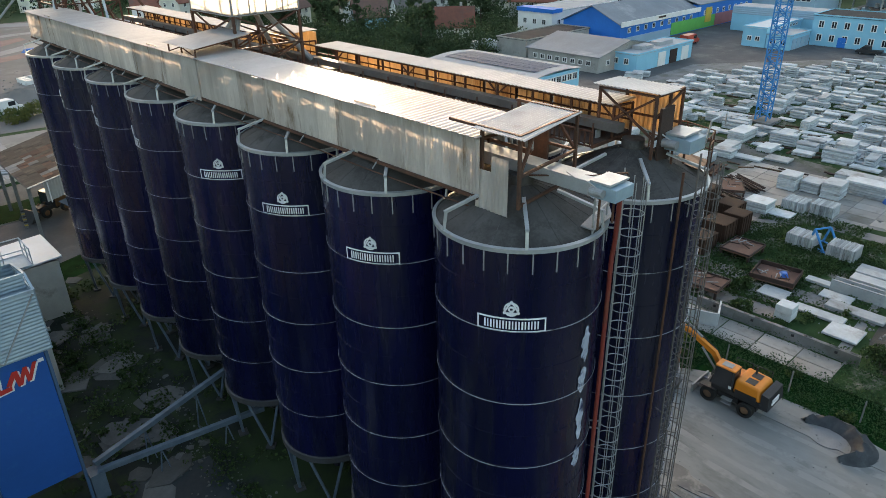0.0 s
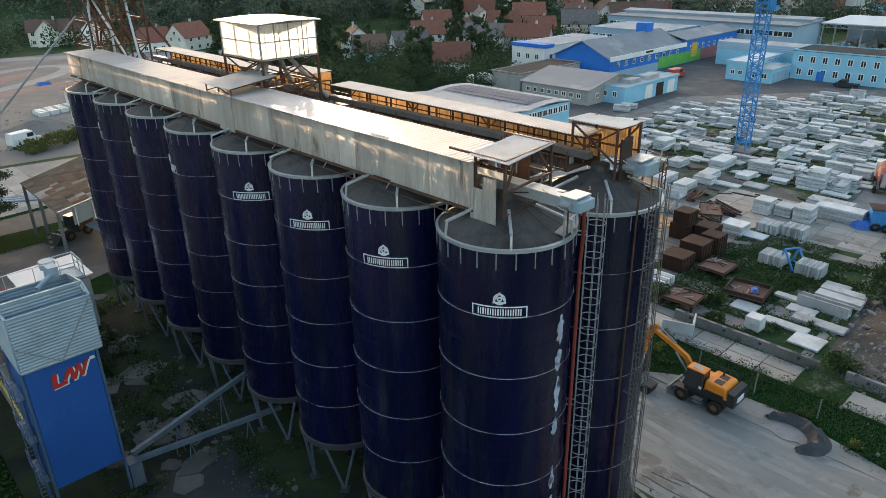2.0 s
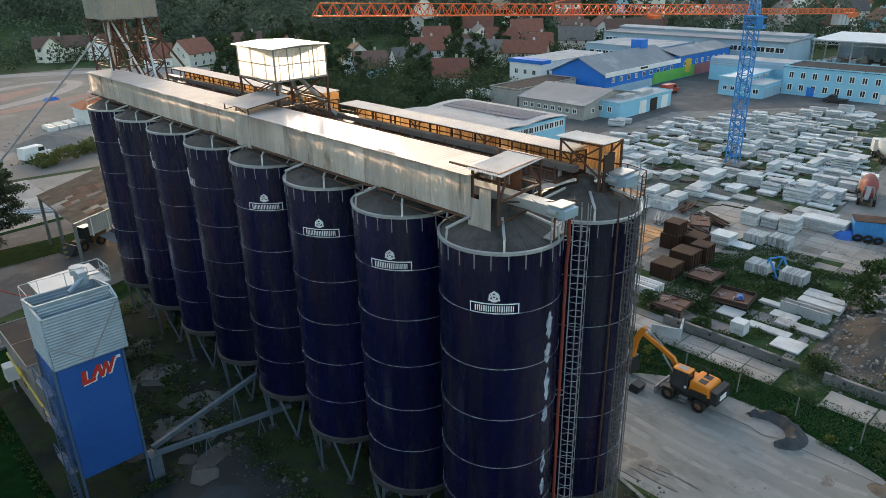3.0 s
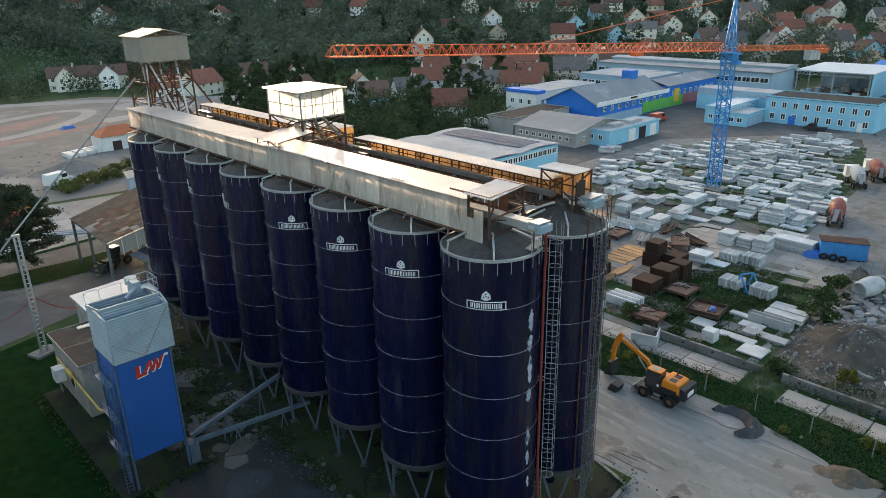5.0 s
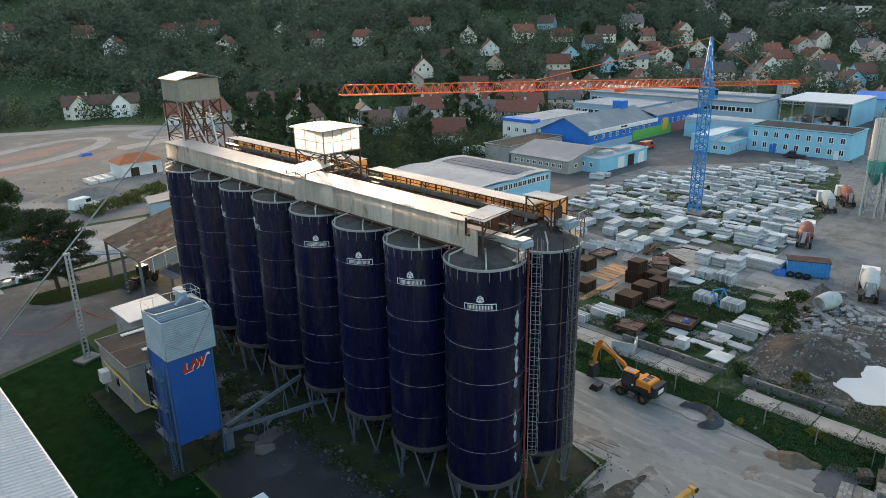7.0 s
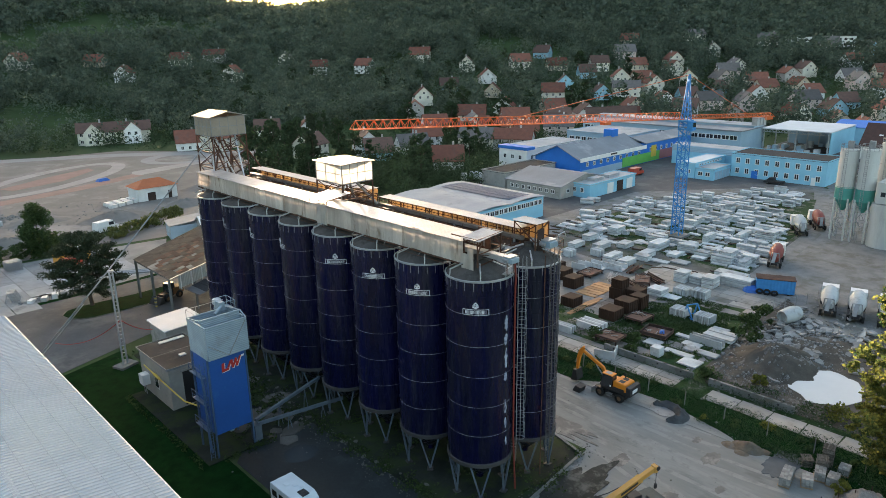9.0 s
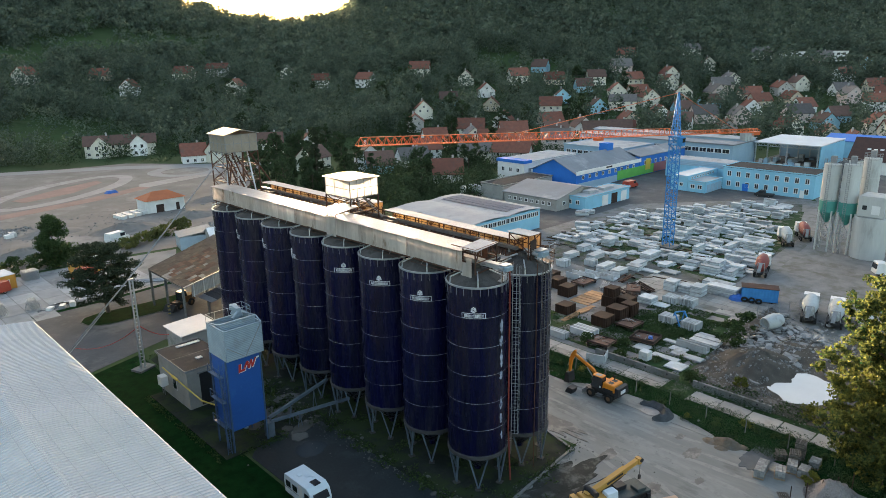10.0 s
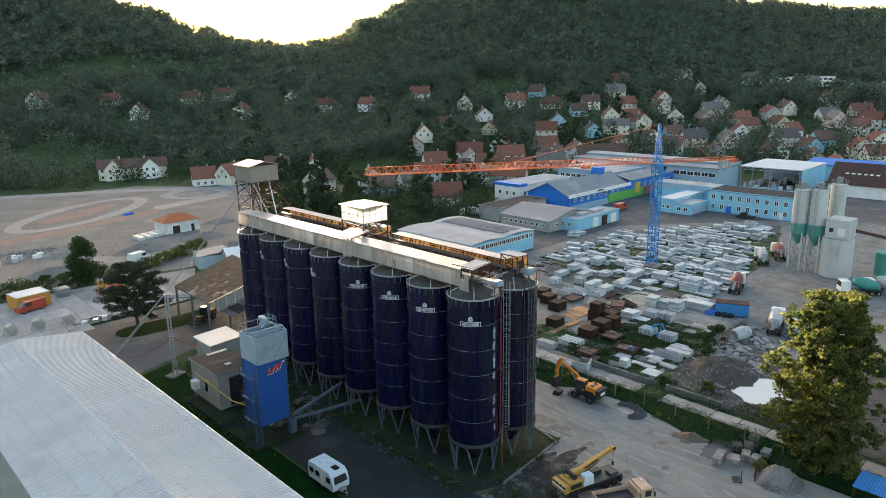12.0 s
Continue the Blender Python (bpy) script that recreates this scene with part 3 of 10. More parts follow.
    for p, q, r in (((2.0, 22.2, 26.4), (0.5, 21.2, 23.6), 0.2), ((2.6, 23.2, 26.4), (0.6, 24.6, 23.6), 0.2), ((3.6, 22.6, 26.4), (5.7, 21.2, 23.5), 0.2), ((3.8, 24.0, 26.4), (5.8, 25.6, 23.5), 0.2)):
        part("spout", Shape().rod(p, q, r * 0.75, 10), GREY_STEEL, gal, "galvanised grain spout")
    part("conduit", Shape().pipe([(-1.95, 0.6 + 5.06 * i, 22.36 - 0.05 * (i % 2)) for i in range(11)], 0.028, 6), RUST, gal, "thin conduit along the foot of the wall")
    for i in range(10):
        part("conduit_bracket", Shape().beam((-1.95, 0.7 + 5.06 * i, 22.4), (-1.6, 0.7 + 5.06 * i, 22.75), 0.04), GREY_STEEL, gal)
    part("end_canopy", Shape().corrugated((-1.8, -1.6, 24.98), (0, 2.2, 0), (3.9, 0.75, 0.0), (0, 0, 1), 0.13, 0.03), ROOF_SHEET, gal, "corrugated canopy at the open end")
    e = Shape()
    for x, y in ((-1.5, -1.2), (1.9, -0.8), (1.9, 1.8), (-1.5, 0.4)):
        e.beam((x, y, 22.6), (x, y, 25.05), 0.1)
    for p, q in (((-1.5, -1.2, 25.0), (1.9, -0.8, 25.0)), ((-1.5, -1.2, 25.0), (-1.5, 1.9, 25.0)), ((1.9, -0.8, 25.0), (1.9, 1.9, 25.0)), ((-1.5, -1.2, 23.7), (1.9, -0.8, 23.7)), ((1.9, -0.8, 23.7), (1.9, 1.8, 23.7)), ((-1.5, -1.2, 23.7), (-0.7, -1.1, 25.0)), ((1.9, -0.8, 23.7), (1.9, 0.4, 25.0)), ((-1.5, -1.2, 22.7), (1.9, -0.8, 22.7))):
        e.beam(p, q, 0.09)
    part("end_frame", e, RUST, gal, "rusty open end frame")
    part("end_plate", Shape().box((1.86, 0.4, 22.7), (1.96, 1.8, 24.7)), RUST, gal, "rusty steel plate")
    for y, tilt, top in ((0.1, 0.1, 23.6), (-0.6, 0.0, 24.2)):
        part("loose_sheet", Shape().corrugated((-1.66, y + 0.45, 22.3), (0, -0.75, 0), (tilt + 0.02, 0, top - 22.3), (-1, 0, 0), 0.16, 0.03), SHEET, gal, "loose corrugated sheet")
    return gal


TROUGH_GREY = mat("dull_trough_steel", (0.125, 0.118, 0.112), (0.08, 0.074, 0.07), 1.0, 0.65, 0.1, stain=(0.1, 0.065, 0.045), stain_scale=0.9)


def gallery_back():
    """The open gallery over the back row, with a translucent back wall."""
    gal = thing("open_gallery", (0, 0, 0), "long rusty open conveyor gallery with amber translucent back wall", "gallery", kind="structure")
    n = 24
    for i in range(n):
        y0, y1 = 0.6 + 50 * i / n, 0.6 + 50 * (i + 1) / n
        if i == 10:
            continue
        up = 0.5 if 9 < i < 13 else 0.0
        part("back_sheet", Shape().corrugated((7.65, y0, 22.9), (0, y1 - y0 - 0.04, 0), (0, 0, 1.2 + up), (1, 0, 0), 0.16, 0.035), SHEET_AMBER, gal)
        part("lower_sheet", Shape().corrugated((7.67, y0, 22.3), (0, y1 - y0, 0), (0, 0, 0.58), (1, 0, 0), 0.16, 0.035), DARK_RUST, gal, "rusty lower panel")
        part("roof_sheet", Shape().corrugated((6.1, y0 - 0.02, 24.2 + up), (0, y1 - y0 + 0.04, 0), (1.65, 0, 0.02), (0, 0, 1), 0.24, 0.03), ROOF_SHEET, gal)
    f = Shape()
    for i in range(n + 1):
        y = 0.6 + 50 * i / n
        f.beam((6.25, y, 22.8), (6.25, y, 24.14), 0.09), f.beam((7.57, y, 22.7), (7.57, y, 24.08), 0.09), f.beam((6.25, y, 24.12), (7.57, y, 24.08), 0.08)
        f.beam((4.9, y, 22.8), (7.57, y, 22.8), 0.1, 0.14), f.beam((4.9, y, 22.8), (4.9, y, 23.75), 0.05)
        if i % 3 == 0 and i < n:
            f.beam((6.25, y + 0.05, 23.7), (6.25, y + 0.55, 24.1), 0.06), f.beam((6.25, y - 0.05, 23.7), (6.25, y - 0.55, 24.1), 0.06)
    for x, z in ((4.9, 22.8), (4.9, 23.4), (6.25, 24.12), (7.57, 23.35), (7.57, 23.75), (7.57, 22.8)):
        f.beam((x, 0.6, z), (x, 50.6, z), 0.06)
    for i in range(100):
        y = 0.7 + 0.5 * i
        f.beam((4.9, y, 22.85), (4.9, y, 23.4), 0.05), f.beam((4.9, y + 0.25, 22.85), (4.9, y + 0.25, 23.4), 0.05)
        if i % 2:
            f.beam((7.56, y, 22.85), (7.56, y, 24.08), 0.035)
    part("steel_frame", f, RUST, gal, "rusty steel frame and railings")
    part("deck", Shape().box((4.95, 0.6, 22.86), (7.55, 50.6, 22.89)), DARK_RUST, gal, "rusty deck")
    part("conveyor_trough", Shape().box((5.7, 0.0, 23.28), (6.15, 50.4, 23.62)), TROUGH_GREY, gal, "dull grey conveyor trough")
    for i in range(13):
        part("trough_leg", Shape().beam((5.85, 1.0 + 4.0 * i, 22.88), (5.85, 1.0 + 4.0 * i, 23.23), 0.3, 0.06), GREY_STEEL, gal)
    part("end_canopy", Shape().corrugated((6.0, -1.5, 24.95), (0, 3.0, 0), (2.2, 0.2, -0.12), (0, 0, 1), 0.17, 0.03), ROOF_SHEET, gal, "corrugated canopy at the open end")
    e = Shape()
    for x, y in ((6.1, -1.3), (8.05, -1.3), (6.1, 1.2), (8.05, 1.2), (7.1, -1.3)):
        e.beam((x, y, 22.4), (x, y, 24.9), 0.1)
    for p, q in (((6.1, -1.3, 24.0), (8.05, -1.3, 24.8)), ((6.1, -1.3, 24.85), (8.05, -1.3, 24.85)), ((6.1, -1.3, 23.2), (8.05, -1.3, 23.2)), ((6.1, -1.3, 23.2), (6.1, 1.2, 24.8)), ((6.1, 1.2, 23.2), (6.1, -1.3, 24.8)), ((6.1, -1.3, 24.85), (6.1, 1.2, 24.85)), ((8.05, -1.3, 23.5), (8.05, 1.2, 23.5)), ((6.1, -1.3, 22.8), (8.05, -1.3, 22.8))):
        e.beam(p, q, 0.08)
    part("end_frame", e, RUST, gal, "rusty braced end frame")
    part("end_sheet", Shape().corrugated((8.1, -1.3, 22.9), (0, 2.5, 0), (0, 0, 1.9), (1, 0, 0), 0.2, 0.035), SHEET_AMBER, gal)
    part("end_plate", Shape().box((6.25, -1.5, 22.0), (7.15, -1.4, 24.4)), DARK_RUST, gal, "rusty steel plate")
    return gal


gallery_front()
gallery_back()


def drive_box(x, y, z, label, scale=0.8):
    d = thing("conveyor_drive", pose(x, y, z) @ Matrix.Scale(scale, 4), label, "conveyor drive", "conveyor drives")
    part("housing", Shape().hexa([(-0.6, -0.55, 0), (0.6, -0.55, 0), (0.6, 0.6, 0), (-0.6, 0.6, 0), (-0.6, -0.55, 0.5), (0.6, -0.55, 0.5), (0.6, 0.6, 0.62), (-0.6, 0.6, 0.62)]), DRIVE_BLUE, d, "pale blue sheet housing")
    part("lid", Shape().box((-0.64, -0.3, 0.6), (0.64, 0.64, 0.68)), GALV, d, "pale lid")
    part("motor", Shape().rod((-0.75, -0.1, 0.3), (-0.75, 0.5, 0.3), 0.17, 12), GREY_STEEL, d)
    part("cable", Shape().pipe([(-0.75, 0.2, 0.45), (-0.9, 0.6, 0.7), (-0.8, 1.2, 0.65), (-0.7, 1.7, 0.75)], 0.025, 6), BLACK_CABLE, d)
    for a in (-0.5, 0.5):
        part("stand", Shape().beam((a, 0.2, -1.35), (a, 0.2, 0), 0.07), RUST, d)


DRIVE_BLUE = mat("pale_blue_sheet", (0.30, 0.40, 0.46), (0.22, 0.3, 0.36), 1.0, 0.5, 0.2)
BLACK_CABLE = mat("pale_cable", (0.4, 0.4, 0.4), None, 2.0, 0.6)
drive_box(0.35, -3.4, 23.15, "pale blue conveyor drive at the gallery end")
drive_box(7.3, -2.0, 22.75, "pale blue conveyor drive on the back silo", 1.0)


def head_house(name, lo, hi, top_rise, legs_to, material, label, panels, glazed=False):
    """A sheeted cabin on a braced steel tower."""
    h = thing(name, (0, 0, 0), label, "tower cabin")
    (x0, y0, z0), (x1, y1, z1) = lo, hi
    part("floor", Shape().box((x0 + 0.05, y0 + 0.05, z0), (x1 - 0.05, y1 - 0.05, z0 + 0.12)), RUST, h)
    sides = [((x0, y1, z0), (0, y0 - y1, 0), (-1, 0, 0)), ((x0, y0, z0), (x1 - x0, 0, 0), (0, -1, 0)), ((x1, y0, z0), (0, y1 - y0, 0), (1, 0, 0)), ((x1, y1, z0), (x0 - x1, 0, 0), (0, 1, 0))]
    # glazed: unseen sides get no sheet, only added frames that let sun in.
    for o, u, nrm in sides[:2] if glazed else sides:
        part("wall_sheet", Shape().corrugated(o, u, (0, 0, z1 - z0), nrm, 0.14, 0.02), material, h)
    for o, u, nrm in sides[2:] if glazed else ():
        posts = Shape()
        for k in range(5):
            p = Vector(o) + Vector(u) * (k / 4)
            posts.beam(p, p + Vector((0, 0, z1 - z0)), 0.07)
        posts.beam(Vector(o) + Vector((0, 0, 0.4)), Vector(o) + Vector(u) + Vector((0, 0, 0.4)), 0.07)
        part("open_side", posts, GREY_STEEL, h, "open framed side added out of view to let sun in")
    roof = Shape()
    m = (x0 + x1) / 2
    a, b, c, d = (x0 - 0.3, z1), (m, z1 + top_rise), (x1 + 0.3, z1), (m, z1 + top_rise + 0.06)
    roof.add([(a[0], y0 - 0.3, a[1]), (b[0], y0 - 0.3, b[1]), (c[0], y0 - 0.3, c[1]), (a[0], y1 + 0.3, a[1]), (b[0], y1 + 0.3, b[1]), (c[0], y1 + 0.3, c[1]),
              (a[0], y0 - 0.3, a[1] + 0.07), (b[0], y0 - 0.3, b[1] + 0.07), (c[0], y0 - 0.3, c[1] + 0.07), (a[0], y1 + 0.3, a[1] + 0.07), (b[0], y1 + 0.3, b[1] + 0.07), (c[0], y1 + 0.3, c[1] + 0.07)],
             [(0, 3, 4, 1), (1, 4, 5, 2), (6, 7, 10, 9), (7, 8, 11, 10), (0, 1, 7, 6), (1, 2, 8, 7), (3, 9, 10, 4), (4, 10, 11, 5), (0, 6, 9, 3), (2, 5, 11, 8)])
    part("roof", roof, ROOF_SHEET, h, "pale sheet roof")
    f = Shape()
    for i in range(panels + 1):
        k = i / panels
        if not glazed or i in (0, panels):
            f.beam((x0 - 0.04, y0 + (y1 - y0) * k, z0), (x0 - 0.04, y0 + (y1 - y0) * k, z1), 0.06)
        f.beam((x0 + (x1 - x0) * k, y0 - 0.04, z0), (x0 + (x1 - x0) * k, y0 - 0.04, z1), 0.06)
    for z in (z0, (z0 + z1) / 2, z1):
        f.beam((x0 - 0.04, y0, z), (x0 - 0.04, y1, z), 0.06), f.beam((x0, y0 - 0.04, z), (x1, y0 - 0.04, z), 0.06)
    part("cladding_frame", f, GREY_STEEL, h)
    t = Shape()
    levels = max(1, round((z0 - legs_to) / 2.2))
    for x in (x0, x1):
        for y in (y0, y1):
            t.beam((x, y, legs_to), (x, y, z0), 0.14)
    for i in range(levels):
        za, zb = legs_to + (z0 - legs_to) * i / levels, legs_to + (z0 - legs_to) * (i + 1) / levels
        for p, q in (((x0, y0), (x1, y0)), ((x1, y0), (x1, y1)), ((x1, y1), (x0, y1)), ((x0, y1), (x0, y0))):
            t.beam((*p, zb), (*q, zb), 0.1)
            t.beam((*p, za), (*q, zb), 0.08)
            t.beam((*q, za), (*p, zb), 0.08)
    part("tower_frame", t, RUST, h, "rusty braced tower")
    return h


CABIN_SHEET = mat("pale_cabin_sheet", (0.82, 0.80, 0.77), (0.74, 0.72, 0.68), 0.5, 0.5, 0.0, 0.03, through_light=0.7)
GREY_SHEET = mat("grey_cabin_sheet", (0.34, 0.30, 0.25), (0.25, 0.21, 0.17), 0.4, 0.6, 0.1, 0.05, through_light=0.12)
cabin = head_house("elevator_cabin", (1.1, 21.3, 26.36), (5.2, 26.2, 28.5), 0.1, 22.9, CABIN_SHEET, "pale sheet-clad elevator cabin on rusty steel legs above the galleries", 4, True)
far_tower = head_house("head_house", (0.3, 49.6, 29.3), (5.3, 54.4, 31.8), 0.7, 12.0, GREY_SHEET, "weathered grey sheet-clad head house on a braced rusty tower", 4)


spout_random = random.Random(14)
for i in range(13):
    px, py = spout_random.uniform(0.8, 4.8), spout_random.uniform(50.2, 54.0)
    qx, qy = px + spout_random.uniform(-2.6, 3.4), py + spout_random.uniform(-4.5, 1.6)
    part("spout", Shape().rod((px, py, 29.35), (qx, qy, 23.2 if i % 3 else 20.5), 0.11, 8), GALV if i % 3 == 0 else RUST, far_tower, "slanting grain spout")

# ---- ladders, pipes and marks on the near silos ----
RED_HOSE = mat("red_pipe_paint", (0.21, 0.034, 0.026), (0.14, 0.028, 0.02), 1.0, 0.55, stain=(0.14, 0.05, 0.03), stain_scale=1.0)
PALE_PAINT = mat("worn_white_paint", (0.44, 0.48, 0.56), (0.2, 0.23, 0.3), 1.5, 0.7, stain=(0.01, 0.013, 0.05), stain_scale=2.2, stain_at=0.52)

LADDER_GREY = mat("grey_ladder_steel", (0.33, 0.34, 0.35), (0.22, 0.23, 0.24), 1.5, 0.5, 0.4, stain=(0.2, 0.16, 0.13), stain_scale=0.8, stain_at=0.58)
LADDER_STEEL = mat("dull_ladder_steel", (0.16, 0.15, 0.145), (0.1, 0.09, 0.085), 1.2, 0.65, 0.3, stain=(0.12, 0.07, 0.045), stain_scale=0.9)


def caged_ladder(x, y, face, z0, z1, steel, label):
    """A ladder with safety hoops; face: the way its back points, in degrees."""
    l = thing("caged_ladder", pose(x, y, 0, 0, 0, face), label, "ladder", "caged ladders")
    for e in (-0.22, 0.22):
        part("rail", Shape().beam((0, e, z0), (0, e, z1 + 1.0), 0.05), steel, l)
    rung = Shape().rod((0, -0.22, 0), (0, 0.22, 0), 0.016, 6).mesh("rung")
    n = int((z1 - z0) / 0.3)
    for i in range(n):
        part("rung", rung, steel, l, at=pose(0, 0, z0 + 0.2 + 0.3 * i))
    hoop = Shape().pipe([(0.36 + 0.40 * math.cos(radians(a)), 0.36 * math.sin(radians(a)), 0.0) for a in range(-150, 151, 25)], 0.02, 6)
    hm = hoop.mesh("hoop")
    for i in range(int((z1 - z0 - 2.2) / 0.75) + 1):
        part("hoop", hm, steel, l, at=pose(0, 0, z0 + 2.4 + 0.75 * i))
    for a in (-90, -45, 0, 45, 90):
        p = (0.36 + 0.41 * math.cos(radians(a)), 0.37 * math.sin(radians(a)))
        part("cage_strip", Shape().beam((*p, z0 + 2.4), (*p, z1 + 0.7), 0.03), steel, l)
    for z in (z0 + 1.5, (z0 + z1) / 2, z1 - 1.0):
        part("stand_off", Shape().beam((0, -0.22, z), (-0.4, -0.22, z), 0.05).beam((0, 0.22, z), (-0.4, 0.22, z), 0.05), steel, l)


caged_ladder(2.05, -2.75, -53, 3.0, 22.4, LADDER_GREY, "galvanised steel ladder with round safety cage")
caged_ladder(5.54, -3.74, -104, 1.5, 22.4, LADDER_STEEL, "dull weathered steel ladder with round safety cage")
single("dust_pipe", Shape().pipe([(0.75, -3.45, 22.95), (0.82, -3.4, 22.5), (1.05, -3.25, 22.0), (1.3, -3.08, 21.3), (1.4, -2.95, 20.4), (1.4, -2.92, 12.0), (1.43, -2.9, 6.0), (1.7, -3.0, 0.1)], 0.085, 12), RED_HOSE, "long dull red pipe running down the near silo", "pipe", smooth=40)
single("drain_pipe", Shape().pipe([(5.2, -3.2, 22.6), (5.18, -3.22, 12.0), (5.18, -3.22, 0.1)], 0.05, 8), RUST, "thin rusty pipe down the back silo", "pipe", smooth=40)


def top_railing():
    r = thing("silo_top_railing", (0, 0, 0), "rusty railing and platform on top of the back silo", "railing")
    s = Shape()
    pts = [(8.0, -2.7), (8.9, -2.4), (9.3, -1.0), (9.2, 0.6)]
    for p in pts:
        part("post", Shape().beam((*p, 21.6), (*p, 23.2), 0.05), RUST, r)
    for z in (22.4, 22.8, 23.2):
        for p, q in zip(pts, pts[1:]):
            part("rail", Shape().beam((*p, z), (*q, z), 0.04), RUST, r)
    part("platform", Shape().prism([(7.6, -2.6), (8.9, -2.4), (9.25, -1.0), (8.0, -1.2)], 21.9, 21.95), DARK_RUST, r)
    part("bent_rail", Shape().pipe([(7.8, -2.6, 23.0), (7.4, -2.9, 24.0), (8.1, -3.1, 24.2), (8.6, -2.9, 23.6)], 0.03, 6), GALV, r)


top_railing()
rail = thing("silo_front_railing", (0, 0, 0), "grey steel walkway railing on the near silo", "railing")
pts = [(0.2, -2.9), (1.4, -2.6), (2.4, -1.8)]
for p in pts:
    part("post", Shape().beam((*p, 21.7), (*p, 23.0), 0.05), GALV, rail)
for z in (22.4, 23.0):
    for p, q in zip(pts, pts[1:]):
        part("rail", Shape().beam((*p, z), (*q, z), 0.04), GALV, rail)
part("walkway", Shape().prism([(0.1, -3.0), (1.5, -2.75), (2.5, -1.9), (2.1, -1.6), (1.2, -2.2), (0.1, -2.5)], 21.9, 21.95), GREY_STEEL, rail)
part("hand_rail", Shape().pipe([(-0.3, -0.6, 23.3), (0.4, -2.6, 23.6), (1.6, -3.1, 23.5), (2.0, -2.9, 23.3)], 0.035, 6), RUST, rail)

# faded sprayed shapes on the shaded flank of the near silo
spray = thing("sprayed_marks", (0, 0, 0), "faded pale sprayed paint shapes on the silo flank", "paint marks")
sr = random.Random(4)
for i, (zt, h, w) in enumerate(((18.3, 1.5, 9.0), (16.6, 1.1, 8.0), (15.2, 1.9, 9.0), (13.0, 1.0, 8.5), (10.2, 1.4, 8.0), (8.4, 1.1, 7.0), (6.4, 0.9, 6.0))):
    s = Shape()
    mid = -86.0 + sr.uniform(-1.5, 1.5)
    rows = []
    for k in range(15):
        t = k / 14
        half = w / 2 * (0.25 + math.sin(math.pi * t) ** 0.6) * (0.75 + 0.55 * noise.noise((t * 7, i * 3.1, 0.5)))
        off = 1.6 * noise.noise((t * 5, i * 2.3, 4.5))
        for a in (mid + off - half, mid + off + half):
            rows.append(((RAD + 0.03) * math.cos(radians(a)), (RAD + 0.03) * math.sin(radians(a)), zt - h * t))
    s.add(rows, [(2 * k, 2 * k + 2, 2 * k + 3, 2 * k + 1) for k in range(14)])
    part("sprayed_shape", s, PALE_PAINT, spray)


# ---- drying tower, sheds and road on the west side ----
DRYER_BLUE = mat("dryer_blue_panel", (0.012, 0.085, 0.32), (0.01, 0.07, 0.26), 0.3, 0.45, 0.0, stain=(0.02, 0.1, 0.3), stain_scale=0.4)
DRYER_STEEL = mat("dryer_steel_sheet", (0.31, 0.39, 0.44), (0.23, 0.3, 0.35), 0.6, 0.55, 0.25, stain=(0.22, 0.26, 0.29), stain_scale=0.5)
PLATFORM_BLUE = mat("blue_platform_steel", (0.05, 0.1, 0.18), (0.035, 0.07, 0.13), 0.8, 0.6)
RED_MARK = mat("red_marking", (0.45, 0.03, 0.02), (0.36, 0.025, 0.02), 1.0, 0.5)
FACADE_GREY = mat("grey_render", (0.38, 0.37, 0.34), (0.28, 0.27, 0.25), 0.4, 0.9, 0.0, 0.1, stain=(0.2, 0.19, 0.17), stain_scale=0.3)
BITUMEN = mat("bitumen_roof", (0.036, 0.038, 0.042), (0.022, 0.023, 0.026), 0.3, 0.9, 0.0, 0.15, stain=(0.062, 0.06, 0.06), stain_scale=0.4, spec=0.15)
YELLOW_PIPE = mat("yellow_pipe_paint", (0.6, 0.42, 0.06), (0.5, 0.34, 0.05), 1.0, 0.5)
TILE_RUST = mat("rusty_roof_sheet", (0.075, 0.046, 0.037), (0.042, 0.029, 0.025), 0.4, 0.85, 0.0, 0.1, stain=(0.115, 0.06, 0.042), stain_scale=0.35, stain_at=0.56, vary=0.45, spec=0.08)
WHITE_SHEET = mat("white_roof_sheet", (0.52, 0.55, 0.58), (0.43, 0.46, 0.49), 0.3, 0.6, 0.0, stain=(0.5, 0.5, 0.5), stain_scale=0.3)


